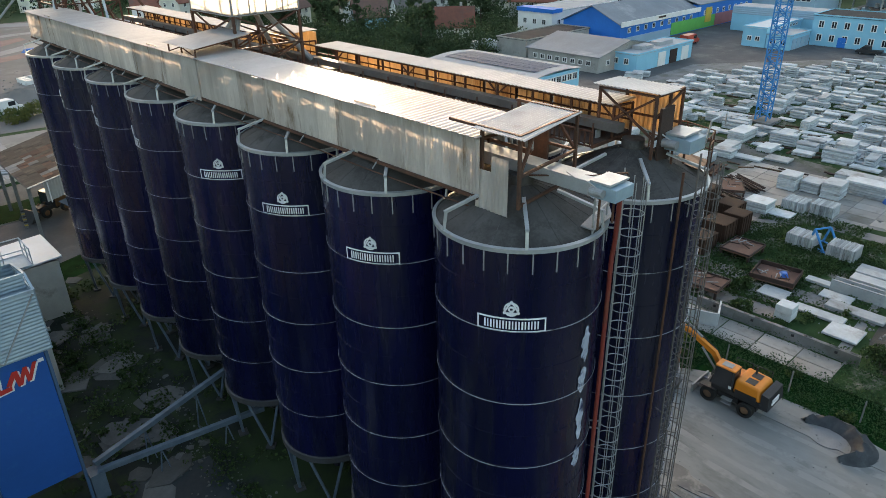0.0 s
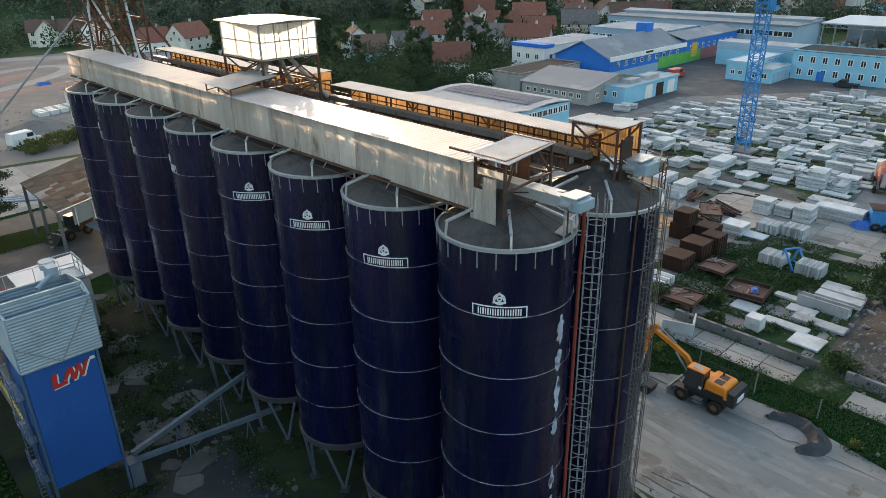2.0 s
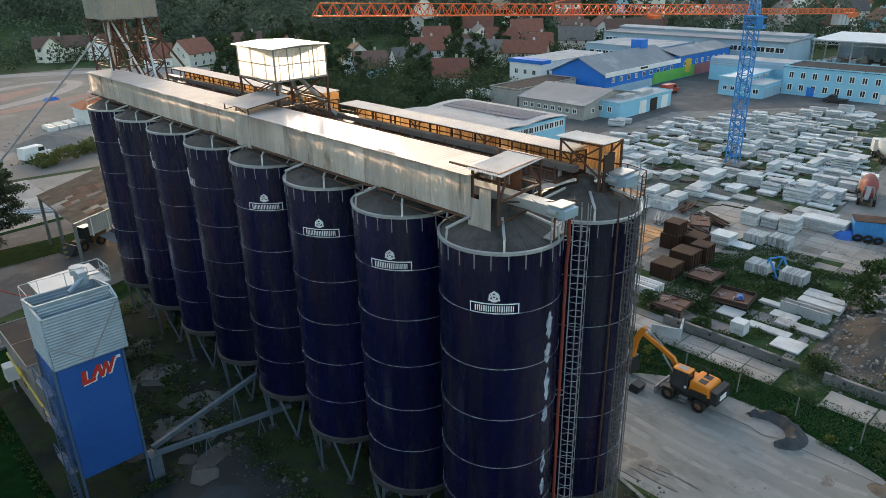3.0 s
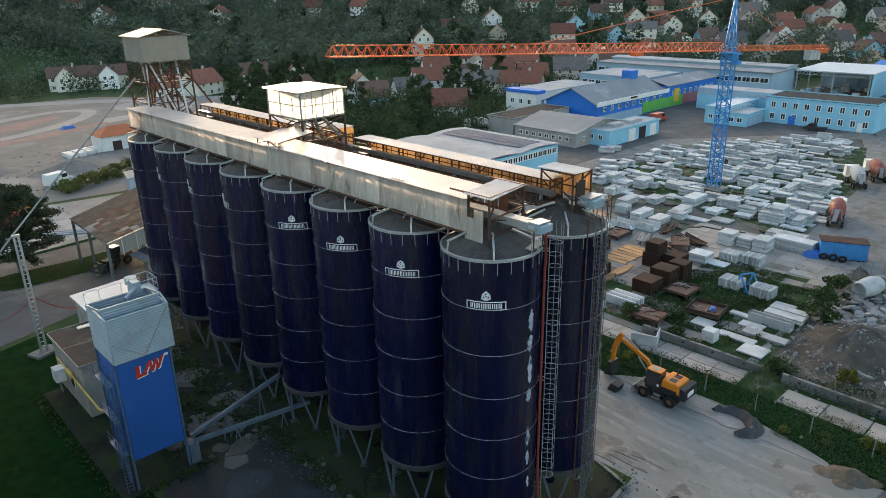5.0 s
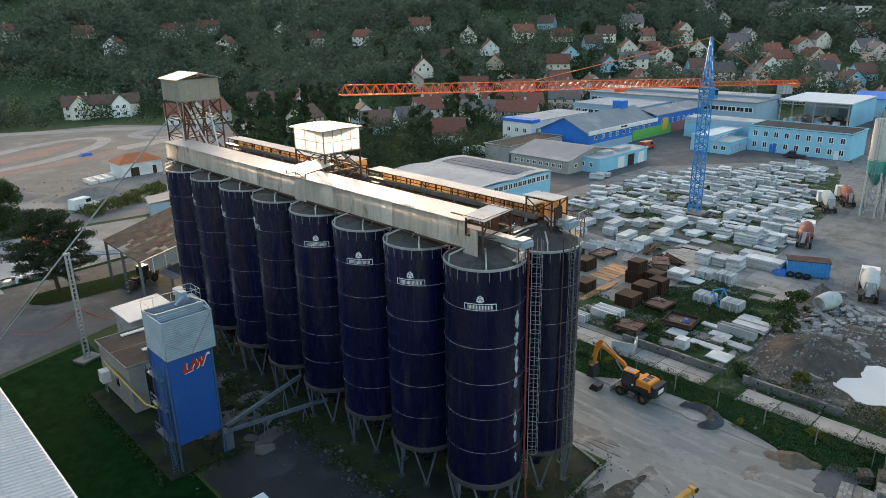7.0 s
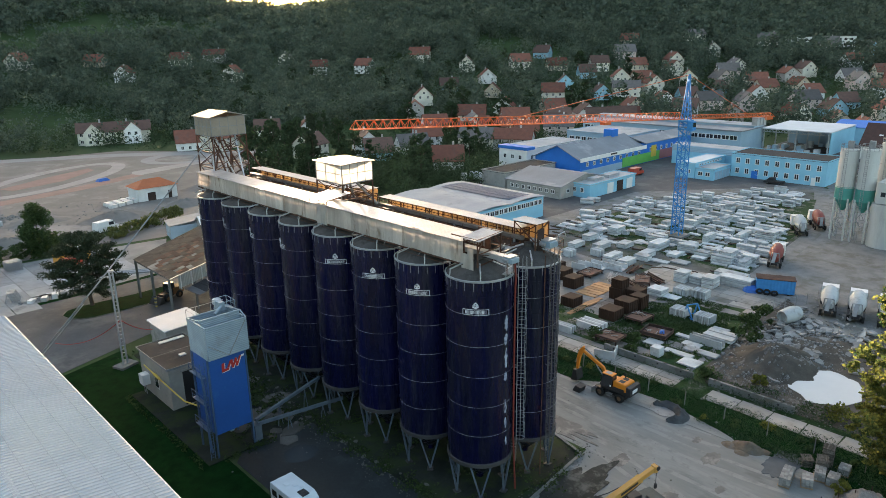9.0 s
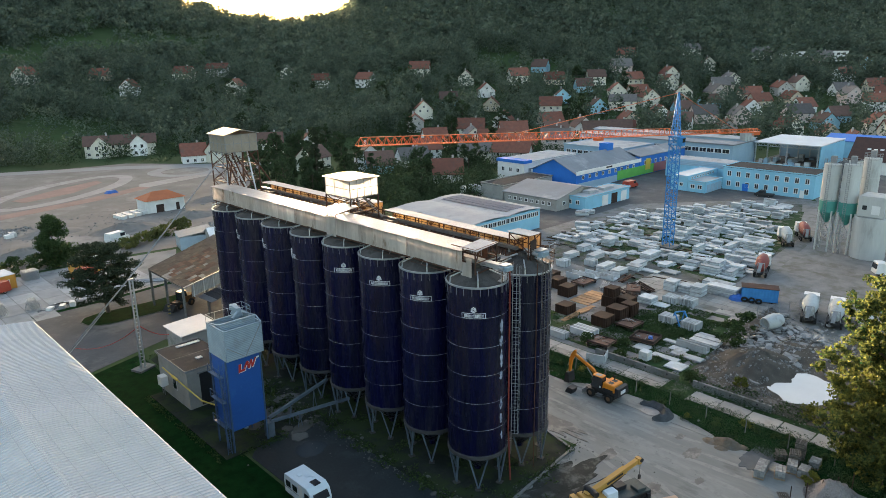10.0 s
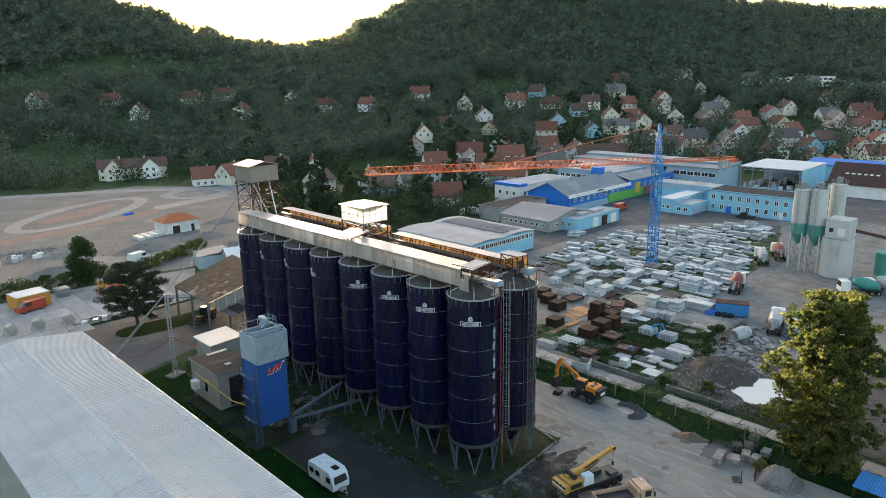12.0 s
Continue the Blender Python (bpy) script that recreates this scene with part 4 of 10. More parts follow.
def dryer():
    d = thing("grain_dryer", (-13.9, 23.6, 0), "blue grain drying tower topped by a ribbed steel hopper", "drying tower")
    x0, x1, y0, y1 = -1.95, 1.95, -1.6, 1.9
    part("body", Shape().box((x0, y0, 2.7), (x1, y1, 12.2)), DRYER_BLUE, d, "blue painted sheet body")
    part("front_panel", Shape().box((x0 + 0.05, y0 - 0.06, 2.75), (x1 - 0.02, y0 - 0.003, 11.5)), DRYER_BLUE, d, "plain blue front panel")
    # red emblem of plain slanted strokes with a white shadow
    for dx, dz, dy, m, nm in ((0.09, -0.1, -0.066, WHITE_MARK, "mark_shadow"), (0.0, 0.0, -0.12, RED_MARK, "red_mark")):
        y = y0 + dy
        for i, quad in enumerate((((-0.72, 9.86), (-0.42, 9.89), (-0.34, 10.85), (-0.64, 10.82)), ((-0.42, 9.89), (0.1, 9.95), (0.12, 10.2), (-0.4, 10.15)), ((-0.12, 10.25), (0.12, 10.2), (0.55, 10.95), (0.3, 10.95)), ((0.3, 10.95), (0.55, 10.95), (0.62, 10.05), (0.4, 10.02)),
                     ((0.4, 10.02), (0.62, 10.05), (1.0, 11.0), (0.82, 11.0)), ((0.82, 11.0), (1.0, 11.0), (1.05, 10.12), (0.86, 10.1)), ((0.86, 10.1), (1.05, 10.12), (1.5, 11.1), (1.3, 11.1)))):
            quad = [(u + dx, v + dz - 0.45) for u, v in quad]
            part(nm, Shape().hexa([(u, y, v) for u, v in quad] + [(u, y - 0.02 - 0.003 * i, v) for u, v in quad]), m, d)
    part("small_mark", Shape().box((1.56, y0 - 0.09, 10.47), (1.84, y0 - 0.065, 10.67)), WHITE_MARK, d)
    hx0, hx1, hy0, hy1, hz = -2.05, 2.3, -2.05, 2.0, 14.65
    for o, along, nrm in (((hx0, hy0, 11.2), (hx1 - hx0, 0, 0), (0, -1, 0)), ((hx1, hy0, 11.2), (0, hy1 - hy0, 0), (1, 0, 0)), ((hx0, hy1, 11.2), (0, hy0 - hy1, 0), (-1, 0, 0)), ((hx1, hy1, 11.2), (hx0 - hx1, 0, 0), (0, 1, 0))):
        part("hopper_wall", Shape().corrugated(o, (0, 0, hz - 11.2), along, nrm, 0.2, 0.03, 0.04), DRYER_STEEL, d, "ribbed galvanised hopper wall")
    part("hopper_divider", Shape().corrugated((hx0 + 0.1, -0.95, 12.4), (0, 0, 2.75), (hx1 - hx0 - 0.2, 0, 0), (0, -1, 0), 0.2, 0.03, 0.04), DRYER_STEEL, d)
    rim = Shape()
    for p, q in (((hx0, hy0, hz), (hx1, hy0, hz)), ((hx1, hy0, hz), (hx1, hy1, hz)), ((hx1, hy1, hz), (hx0, hy1, hz)), ((hx0, hy1, hz), (hx0, hy0, hz)), ((hx0, -0.95, hz + 0.5), (hx1, -0.95, hz + 0.5))):
        rim.beam(p, q, 0.16, 0.14)
    rim.beam((hx1, -0.95, hz + 0.5), (hx1, hy0, hz), 0.12), rim.beam((hx1, -0.95, hz + 0.5), (hx1, hy1, hz), 0.12), rim.beam((hx0, -0.95, hz + 0.5), (hx0, hy1, hz), 0.12)
    part("hopper_rim", rim, DRYER_STEEL, d)
    part("hopper_floor", Shape().box((hx0 + 0.08, hy0 + 0.06, 12.25), (hx1 - 0.08, hy1 - 0.06, 12.35)), DRYER_STEEL, d)
    v = Shape()
    v.beam((-1.95, -2.13, 12.8), (0.1, -2.13, 11.25), 0.05, 0.07), v.beam((0.1, -2.13, 11.25), (2.2, -2.13, 14.5), 0.05, 0.07)
    part("hopper_brace", v, GREY_STEEL, d)
    for x in (x0 - 0.1, x1 + 0.1):
        for y in (y0, y1 + 0.1):
            part("leg", Shape().beam((x, y, 0.12), (x, y, 11.2), 0.16), PLATFORM_BLUE, d)
    p = Shape()
    for z in (3.0, 6.0, 9.0):
        p.box((x0 - 0.62, y0 + 0.6, z), (x0 - 0.12, y1, z + 0.06))
        for yy in (y0 + 0.6, (y0 + y1) / 2, y1):
            p.beam((x0 - 0.6, yy, z), (x0 - 0.6, yy, z + 1.0), 0.045)
        p.beam((x0 - 0.6, y0 + 0.6, z + 1.0), (x0 - 0.6, y1, z + 1.0), 0.045), p.beam((x0 - 0.6, y0 + 0.6, z + 0.5), (x0 - 0.6, y1, z + 0.5), 0.035)
        p.rod((x0 - 0.3, y0 + 0.9, z - 2.6), (x0 - 0.3, y0 + 1.4, z), 0.12, 8)
    for x in (x0 - 0.85, x0 - 0.4):
        p.beam((x, y0 + 0.1, 0.1), (x, y0 + 0.1, 11.0), 0.05)
    for i in range(34):
        p.beam((x0 - 0.85, y0 + 0.1, 0.4 + i * 0.31), (x0 - 0.4, y0 + 0.1, 0.4 + i * 0.31), 0.03)
    part("service_platform", p, PLATFORM_BLUE, d, "blue-grey ladder and platforms")
    e = Shape().box((1.2, 1.2, 14.8), (1.75, 2.4, 15.6))
    e.lathe([(0.45, -0.25), (0.45, 0.25), (0.0, 0.25)], 14, (1.5, 2.5, 15.4))
    part("elevator_head", e, DRYER_STEEL, d, "galvanised elevator head")
    part("elevator_leg", Shape().box((1.25, 2.2, 0.1), (1.7, 2.75, 14.9)), DRYER_STEEL, d)
    part("spout", Shape().rod((1.4, 1.3, 15.2), (0.3, 0.6, 14.8), 0.16, 10), DRYER_STEEL, d)
    for p0, p1 in (((1.8, 2.1, 14.2), (3.3, 2.1, 14.2)), ((3.3, 2.1, 14.2), (3.3, 4.0, 14.2)), ((1.8, 2.1, 15.2), (3.3, 2.1, 15.2)), ((3.3, 2.1, 15.2), (3.3, 4.0, 15.2)), ((3.3, 4.0, 15.2), (1.8, 4.0, 15.2)), ((3.3, 4.0, 14.2), (1.8, 4.0, 14.2)), ((3.3, 2.1, 14.7), (3.3, 4.0, 14.7)), ((3.3, 2.1, 14.2), (3.3, 2.1, 15.2)), ((3.3, 4.0, 14.2), (3.3, 4.0, 15.2)), ((3.3, 3.0, 14.2), (3.3, 3.0, 15.2))):
        part("platform_rail", Shape().beam(p0, p1, 0.05), DRYER_STEEL, d)
    part("head_platform", Shape().box((1.75, 2.1, 14.1), (3.3, 4.0, 14.16)), DRYER_STEEL, d, "railed service platform")
    rl = Shape()
    for p0, p1 in (((-2.05, 2.05, 15.6), (2.0, 2.05, 15.6)), ((-2.05, 0.2, 15.6), (-2.05, 2.05, 15.6))):
        rl.beam(p0, p1, 0.04)
    for x in (-2.05, -1.0, 0.6, 2.0):
        rl.beam((x, 2.05, 14.7), (x, 2.05, 15.6), 0.04)
    rl.beam((-2.05, 0.2, 14.7), (-2.05, 0.2, 15.6), 0.04)
    part("hopper_rail", rl, GALV, d)
    return d


dryer()
single("dryer_pad", Shape().prism([(-17.3, 21.4), (-10.3, 21.4), (-10.3, 29.5), (-12.5, 42.5), (-17.2, 42.5)], -0.3, 0.12), PAD, "mossy concrete pad under the drying tower, coloured dark for shade", "pavement", kind="structure")


def dryer_annex():
    a = thing("dryer_annex", (-15.2, 34.9, 0), "flat-roofed grey rendered annex behind the drying tower", "annex")
    part("wall", Shape().box((0, 0, 0.1), (5.6, 8.7, 5.3)), FACADE_GREY, a, "stained grey rendered walls")
    part("roof", Shape().box((-0.2, -0.2, 5.3), (5.8, 8.9, 5.48)), BITUMEN, a, "dark bitumen roof")
    for p, q in (((-0.24, -0.26), (5.84, -0.2)), ((-0.26, -0.2), (-0.2, 8.9)), ((-0.24, 8.9), (5.84, 8.96))):
        part("roof_edge", Shape().box((*p, 5.28), (*q, 5.54)), GREY_STEEL, a)
    # Black sheet on the solid wall, in place of the doorway's shaded inside.
    part("opening", Shape().box((1.6, -0.03, 0.3), (5.2, 0.02, 4.6)), BLACK_STEEL, a, "black sheet standing for the shade inside an open doorway")
    part("lintel", Shape().box((1.4, -0.1, 4.6), (5.4, 0.02, 4.8)), GREY_STEEL, a)
    part("window", Shape().box((-0.03, 3.4, 1.6), (0.02, 4.6, 3.4)), WHITE_PAINT, a)
    part("pane", Shape().box((-0.05, 3.5, 1.7), (-0.02, 4.5, 3.3)), GLASS, a)
    part("vent_box", Shape().box((-0.9, 6.2, 1.4), (0.0, 7.4, 2.7)), WHITE_PAINT, a)
    part("vent_foot", Shape().beam((-0.5, 6.5, 0.0), (-0.5, 6.5, 1.4), 0.08).beam((-0.5, 7.1, 0.0), (-0.5, 7.1, 1.4), 0.08), GREY_STEEL, a)
    y = Shape().pipe([(-0.35, 6.6, 3.9), (-0.35, 1.6, 3.6), (-0.35, -4.6, 3.3), (0.6, -6.9, 3.1)], 0.08, 10)
    y.rod((-0.35, 3.6, 3.72), (-0.35, 2.2, 3.64), 0.16, 10)
    part("burner_pipe", y, YELLOW_PIPE, a, "yellow gas pipe along the wall")
    part("roof_hatch", Shape().block((2.9, 2.6, 5.48), (0.8, 0.6, 0.12)), WHITE_SHEET, a)
    for e in (0.0, 0.32):
        part("roof_beam", Shape().box((2.2, 7.6 + e, 5.48), (5.4, 7.8 + e, 5.6)), WHITE_PAINT, a)
    part("roof_seam", Shape().box((-0.2, 4.4, 5.48), (5.8, 4.5, 5.494)), OLD_CONCRETE, a)


dryer_annex()


def white_hut():
    h = thing("white_roof_hut", (-10.6, 46.4, 0), "low annex with a clean white sheet roof", "hut")
    part("wall", Shape().box((0, 0, 0), (5.2, 5.4, 5.2)), FACADE_GREY, h)
    r = Shape().hexa([(-0.3, -0.3, 5.25), (5.5, -0.3, 5.5), (5.5, 5.8, 5.5), (-0.3, 5.8, 5.25), (-0.3, -0.3, 5.37), (5.5, -0.3, 5.62), (5.5, 5.8, 5.62), (-0.3, 5.8, 5.37)])
    part("roof", r, WHITE_SHEET, h, "white sheet roof")


white_hut()


def feed_conveyor(name, p, q, w):
    c = thing(name, (0, 0, 0), "blue-grey inclined conveyor duct feeding the silos", "conveyor", "conveyors from the dryer")
    part("duct", Shape().beam(p, q, w, w * 1.1), LEG_STEEL, c, "blue-grey sheet duct")
    p, q = Vector(p), Vector(q)
    for k in (0.35, 0.75):
        m = p.lerp(q, k)
        part("support", Shape().beam((m.x - 0.3, m.y, 0.02), (m.x, m.y, m.z - 0.16), 0.07), LEG_STEEL, c)
        part("support", Shape().beam((m.x + 0.3, m.y, 0.02), (m.x, m.y, m.z - 0.16), 0.07), LEG_STEEL, c)


feed_conveyor("silo_conveyor", (-11.2, 22.6, 2.3), (-1.8, 24.3, 3.3), 0.3)
feed_conveyor("silo_conveyor", (-11.2, 22.2, 2.0), (-1.0, 20.9, 1.6), 0.3)
boot = single("conveyor_boot", Shape().block((-11.3, 22.4, 0.12), (0.8, 1.0, 1.9)), LEG_STEEL, "grey steel conveyor boot beside the dryer", "machine")


def big_shed():
    """The long low hall whose pale ribbed roof fills the west corner."""
    s = thing("long_shed", (0, 0, 0), "long hall with a pale ribbed sheet roof", "hall")
    e, r, z0, z1 = -27.6, -35.3, 11.0, 12.0
    y0, y1 = -40.0, 51.2
    n = 14
    for i in range(n):
        a, b = y0 + (y1 - y0) * i / n, y0 + (y1 - y0) * (i + 1) / n
        part("roof_sheet", Shape().ribbed((e + 0.5, a, z0 - 0.05), (0, b - a + 0.04, 0), (r - e - 0.5, 0, z1 - z0 + 0.05), (0, 0, 1), 0.45, 0.075), SHED_ROOF, s)
        part("roof_sheet", Shape().ribbed((2 * r - e - 0.5, b, z0 - 0.05), (0, a - b - 0.04, 0), (e + 0.5 - r, 0, z1 - z0 + 0.05), (0, 0, 1), 0.45, 0.075), SHED_ROOF, s)
    w = Shape()
    w.box((e - 0.25, y0, 0), (e, y1 - 0.3, z0 - 0.1)), w.box((2 * r - e, y0, 0), (2 * r - e + 0.25, y1 - 0.3, z0 - 0.1))
    part("side_wall", w, FACADE_GREY, s, "grey side walls")
    g2 = Shape().extrude([(e - 0.3 - r, 0), (e - 0.3 - r, z0 - 0.1), (0, z1 - 0.15), (-(e - 0.3 - r), z0 - 0.1), (-(e - 0.3 - r), 0)], (r, y1 - 0.6, 0), (r, y1 - 0.3, 0))
    part("gable_wall", g2, FACADE_GREY, s, "grey gable wall")
    ridge = Shape().extrude([(-0.2, -0.03), (-0.2, 0.0), (0, 0.025), (0.2, 0.0), (0.2, -0.03), (0, -0.01)], (r, y0, z1 + 0.06), (r, y1, z1 + 0.06))
    part("ridge_cap", ridge, FIXING, s)
    for k in (0.14, 0.38, 0.62, 0.86):
        for end in (e + 0.5, 2 * r - e - 0.5):
            fx, fz = end + (r - end) * k, z0 - 0.05 + (z1 - z0 + 0.05) * k + 0.112
            part("fixing_strip", Shape().box((fx - 0.025, y0, fz - 0.012), (fx + 0.025, y1, fz)), FIXING, s)
    part("gutter", Shape().beam((e + 0.55, y0, z0 - 0.12), (e + 0.55, y1, z0 - 0.12), 0.16, 0.14), GALV, s)


FIXING = mat("dull_fixing_strip", (0.46, 0.46, 0.465), (0.36, 0.36, 0.37), 3.0, 0.9, 0.0, spec=0.1)
SHED_ROOF = mat("pale_ribbed_roof", (0.52, 0.515, 0.51), (0.43, 0.43, 0.43), 0.12, 0.75, 0.0, 0.03, stain=(0.4, 0.4, 0.39), stain_scale=0.1, stain_at=0.56)
big_shed()


def lattice_mast():
    m = thing("lattice_mast", (-14.6, 51.5, 0), "tall grey lattice mast on a concrete foot", "mast")
    part("foot", Shape().block((0, 0, 0.02), (2.6, 1.9, 0.3), 20), OLD_CONCRETE, m, "concrete foot")
    for x in (-0.28, 0.28):
        part("leg", Shape().beam((x, 0, 0.3), (x * 0.7, 0, 13.4), 0.13, 0.2), GALV, m)
    for i in range(24):
        z = 0.9 + i * 0.52
        k = 0.28 * (1 - 0.3 * z / 13.4)
        part("rung", Shape().beam((-k, 0, z), (k, 0, z), 0.06), GALV, m)
    part("head", Shape().block((0, 0, 13.3), (0.7, 0.4, 0.25)), GALV, m)


lattice_mast()
def hung(p, q, sag, n=12):
    """Points of a line hanging between two points."""
    p, q = Vector(p), Vector(q)
    return [p.lerp(q, i / n) - Vector((0, 0, 4 * sag * (i / n) * (1 - i / n))) for i in range(n + 1)]


single("spout_pipe", Shape().pipe([(-25.6, 57.6, 0.1), (-14.8, 51.8, 13.45), (0.4, 53.0, 27.5)], 0.09, 10), GREY_STEEL, "long grey pipe slung from the tower over the mast", "pipe")
single("stay_pipe", Shape().pipe([(-25.3, 57.6, 0.1), (-17.9, 53.6, 9.2)], 0.06, 8), GALV, "thinner pale pipe tied along the slung pipe", "pipe")
single("red_hose", Shape().pipe(hung((-19.2, 66.1, 0.2), (-14.3, 51.7, 6.5), 1.3) + hung((-14.3, 51.7, 6.5), (-10.4, 51.0, 4.2), 0.5, 6)[1:], 0.045, 6), RED_MARK, "thin red hose hung from the mast", "hose")


ROOF_FELT = mat("dusty_old_roof_sheet", (0.068, 0.06, 0.055), (0.045, 0.04, 0.037), 0.4, 0.92, 0.0, 0.12, stain=(0.085, 0.068, 0.058), stain_scale=0.35, stain_at=0.55, vary=0.15, spec=0.08)
PALE_SHEET = mat("pale_patch_sheet", (0.13, 0.142, 0.155), (0.085, 0.094, 0.104), 0.6, 0.7, 0.0, 0.1, vary=0.35, spec=0.15)
HAZARD = mat("yellow_warning_paint", (0.42, 0.3, 0.06), (0.3, 0.21, 0.05), 1.0, 0.7)


def open_shed():
    s = thing("open_shed", (0, 0, 0), "open-sided shed with a rusty patchwork sheet roof", "shed")
    a, b, c, d = Vector((-3.3, 62.0, 6.9)), Vector((13.6, 69.6, 7.4)), Vector((15.2, 88.6, 7.6)), Vector((-3.2, 76.8, 6.9))
    nu, nv = 16, 17
    pick = random.Random(44)
    for i in range(nu):
        for j in range(nv):
            q = [a.lerp(b, u).lerp(d.lerp(c, u), v) for u, v in ((i / nu, j / nv), ((i + 1.02) / nu, j / nv), ((i + 1.02) / nu, (j + 1.03) / nv), (i / nu, (j + 1.03) / nv))]
            lift = Vector((0, 0, 0.012 * ((i * 7 + j * 3) % 4)))
            k = pick.random()
            m = ROOF_FELT
            if (2 <= i < 5 and j < 3) or (i < 3 and 7 <= j < 10):
                m = PALE_SHEET if k < 0.6 else TILE_RUST
            elif i >= 2 and 2 <= j < 12 and k < 0.62:
                m = TILE_RUST if k < 0.57 else PALE_SHEET
            part("roof_sheet", Shape().hexa([p + lift for p in q] + [p + lift + Vector((0, 0, 0.03)) for p in q]), m, s)
    for k in (0.05, 0.52, 0.97):
        p = a.lerp(d, k) + Vector((0.25, 0.1, 0))
        part("post", Shape().beam((p.x, p.y, 0), (p.x, p.y, 6.75), 0.32), OLD_CONCRETE, s)
    foot = a.lerp(d, 0.52)
    for i in range(6):
        part("warning_stripe", Shape().beam((foot.x + 0.25, foot.y + 0.1, 0.3 + 0.34 * i), (foot.x + 0.25, foot.y + 0.1, 0.47 + 0.34 * i), 0.335), HAZARD if i % 2 == 0 else BLACK_STEEL, s)
    for k in (0.3, 0.62, 0.95):
        p = a.lerp(b, k) + Vector((0, 0.3, 0))
        part("post", Shape().beam((p.x, p.y, 0), (p.x, p.y, 6.8), 0.32), OLD_CONCRETE, s)
    part("eave_beam", Shape().beam(a.lerp(d, 0.02) + Vector((0.2, 0, -0.18)), a.lerp(d, 0.98) + Vector((0.2, 0, -0.18)), 0.22, 0.26), OLD_CONCRETE, s)
    part("gutter", Shape().beam(a + Vector((0, -0.1, 0.02)), b + Vector((0, -0.1, 0.02)), 0.12, 0.1), GALV, s)
    e = b - a
    part("side_cladding", Shape().corrugated(tuple(a.lerp(b, 0.1) + Vector((0, 0.05, -2.2))), tuple(e * 0.9), (0, 0, 2.05), (e.y, -e.x, 0), 0.35, 0.05), FACADE_GREY, s, "grey ribbed side cladding")
    for i in range(7):
        p = a.lerp(b, 0.12 + 0.13 * i) + Vector((0.06, -0.1, 0))
        part("cladding_post", Shape().beam((p.x, p.y, 4.6), (p.x, p.y, 6.85), 0.1), WHITE_PAINT, s)
    low = [a.lerp(b, u) + Vector((x, y, z)) for u, x, y, z in ((0.16, 0, -0.1, -2.6), (1.0, 0, -0.1, -2.6), (1.0, 1.1, -2.6, -3.3), (0.16, 1.1, -2.6, -3.3))]
    for i in range(10):
        q = [low[0].lerp(low[1], i / 10), low[0].lerp(low[1], (i + 0.98) / 10), low[3].lerp(low[2], (i + 0.98) / 10), low[3].lerp(low[2], i / 10)]
        part("lean_to_sheet", Shape().hexa([p + Vector((0, 0, 0.01 * (i % 3))) for p in q] + [p + Vector((0, 0, 0.04 + 0.01 * (i % 3))) for p in q]), BITUMEN if i % 3 else PALE_SHEET, s, "" if i % 3 else "pale patched sheet")
    for u in (0.16, 0.58, 1.0):
        p = low[3].lerp(low[2], u)
        part("lean_to_post", Shape().beam((p.x, p.y, 0), (p.x, p.y, p.z), 0.14), GREY_STEEL, s)


open_shed()


def steel_stair():
    """A steep open stair with rails between the shed and the last silo."""
    t = thing("steel_stair", pose(2.6, 59.6, 0.02, 0, 0, 20), "dark open steel stair with grey rails behind the silos", "stair")
    for e in (-0.45, 0.45):
        part("stringer", Shape().beam((0, e, 0), (4.2, e, 3.4), 0.07, 0.24), GREY_STEEL, t)
        part("hand_rail", Shape().pipe([(0.1, e, 0.0), (0.1, e, 1.0), (4.2, e, 4.4), (4.2, e, 3.4)], 0.03, 6), GREY_STEEL, t)
    for i in range(16):
        x = 0.2 + 0.25 * i
        part("tread", Shape().box((x - 0.12, -0.42, 0.81 * x - 0.02), (x + 0.12, 0.42, 0.81 * x + 0.02)), BLACK_STEEL, t)
    part("landing", Shape().box((4.2, -0.5, 3.32), (5.6, 0.5, 3.42)), BLACK_STEEL, t)
    for x in (4.4, 5.5):
        for y in (-0.42, 0.42):
            part("leg", Shape().beam((x, y, 0), (x, y, 3.32), 0.09), GREY_STEEL, t)


steel_stair()


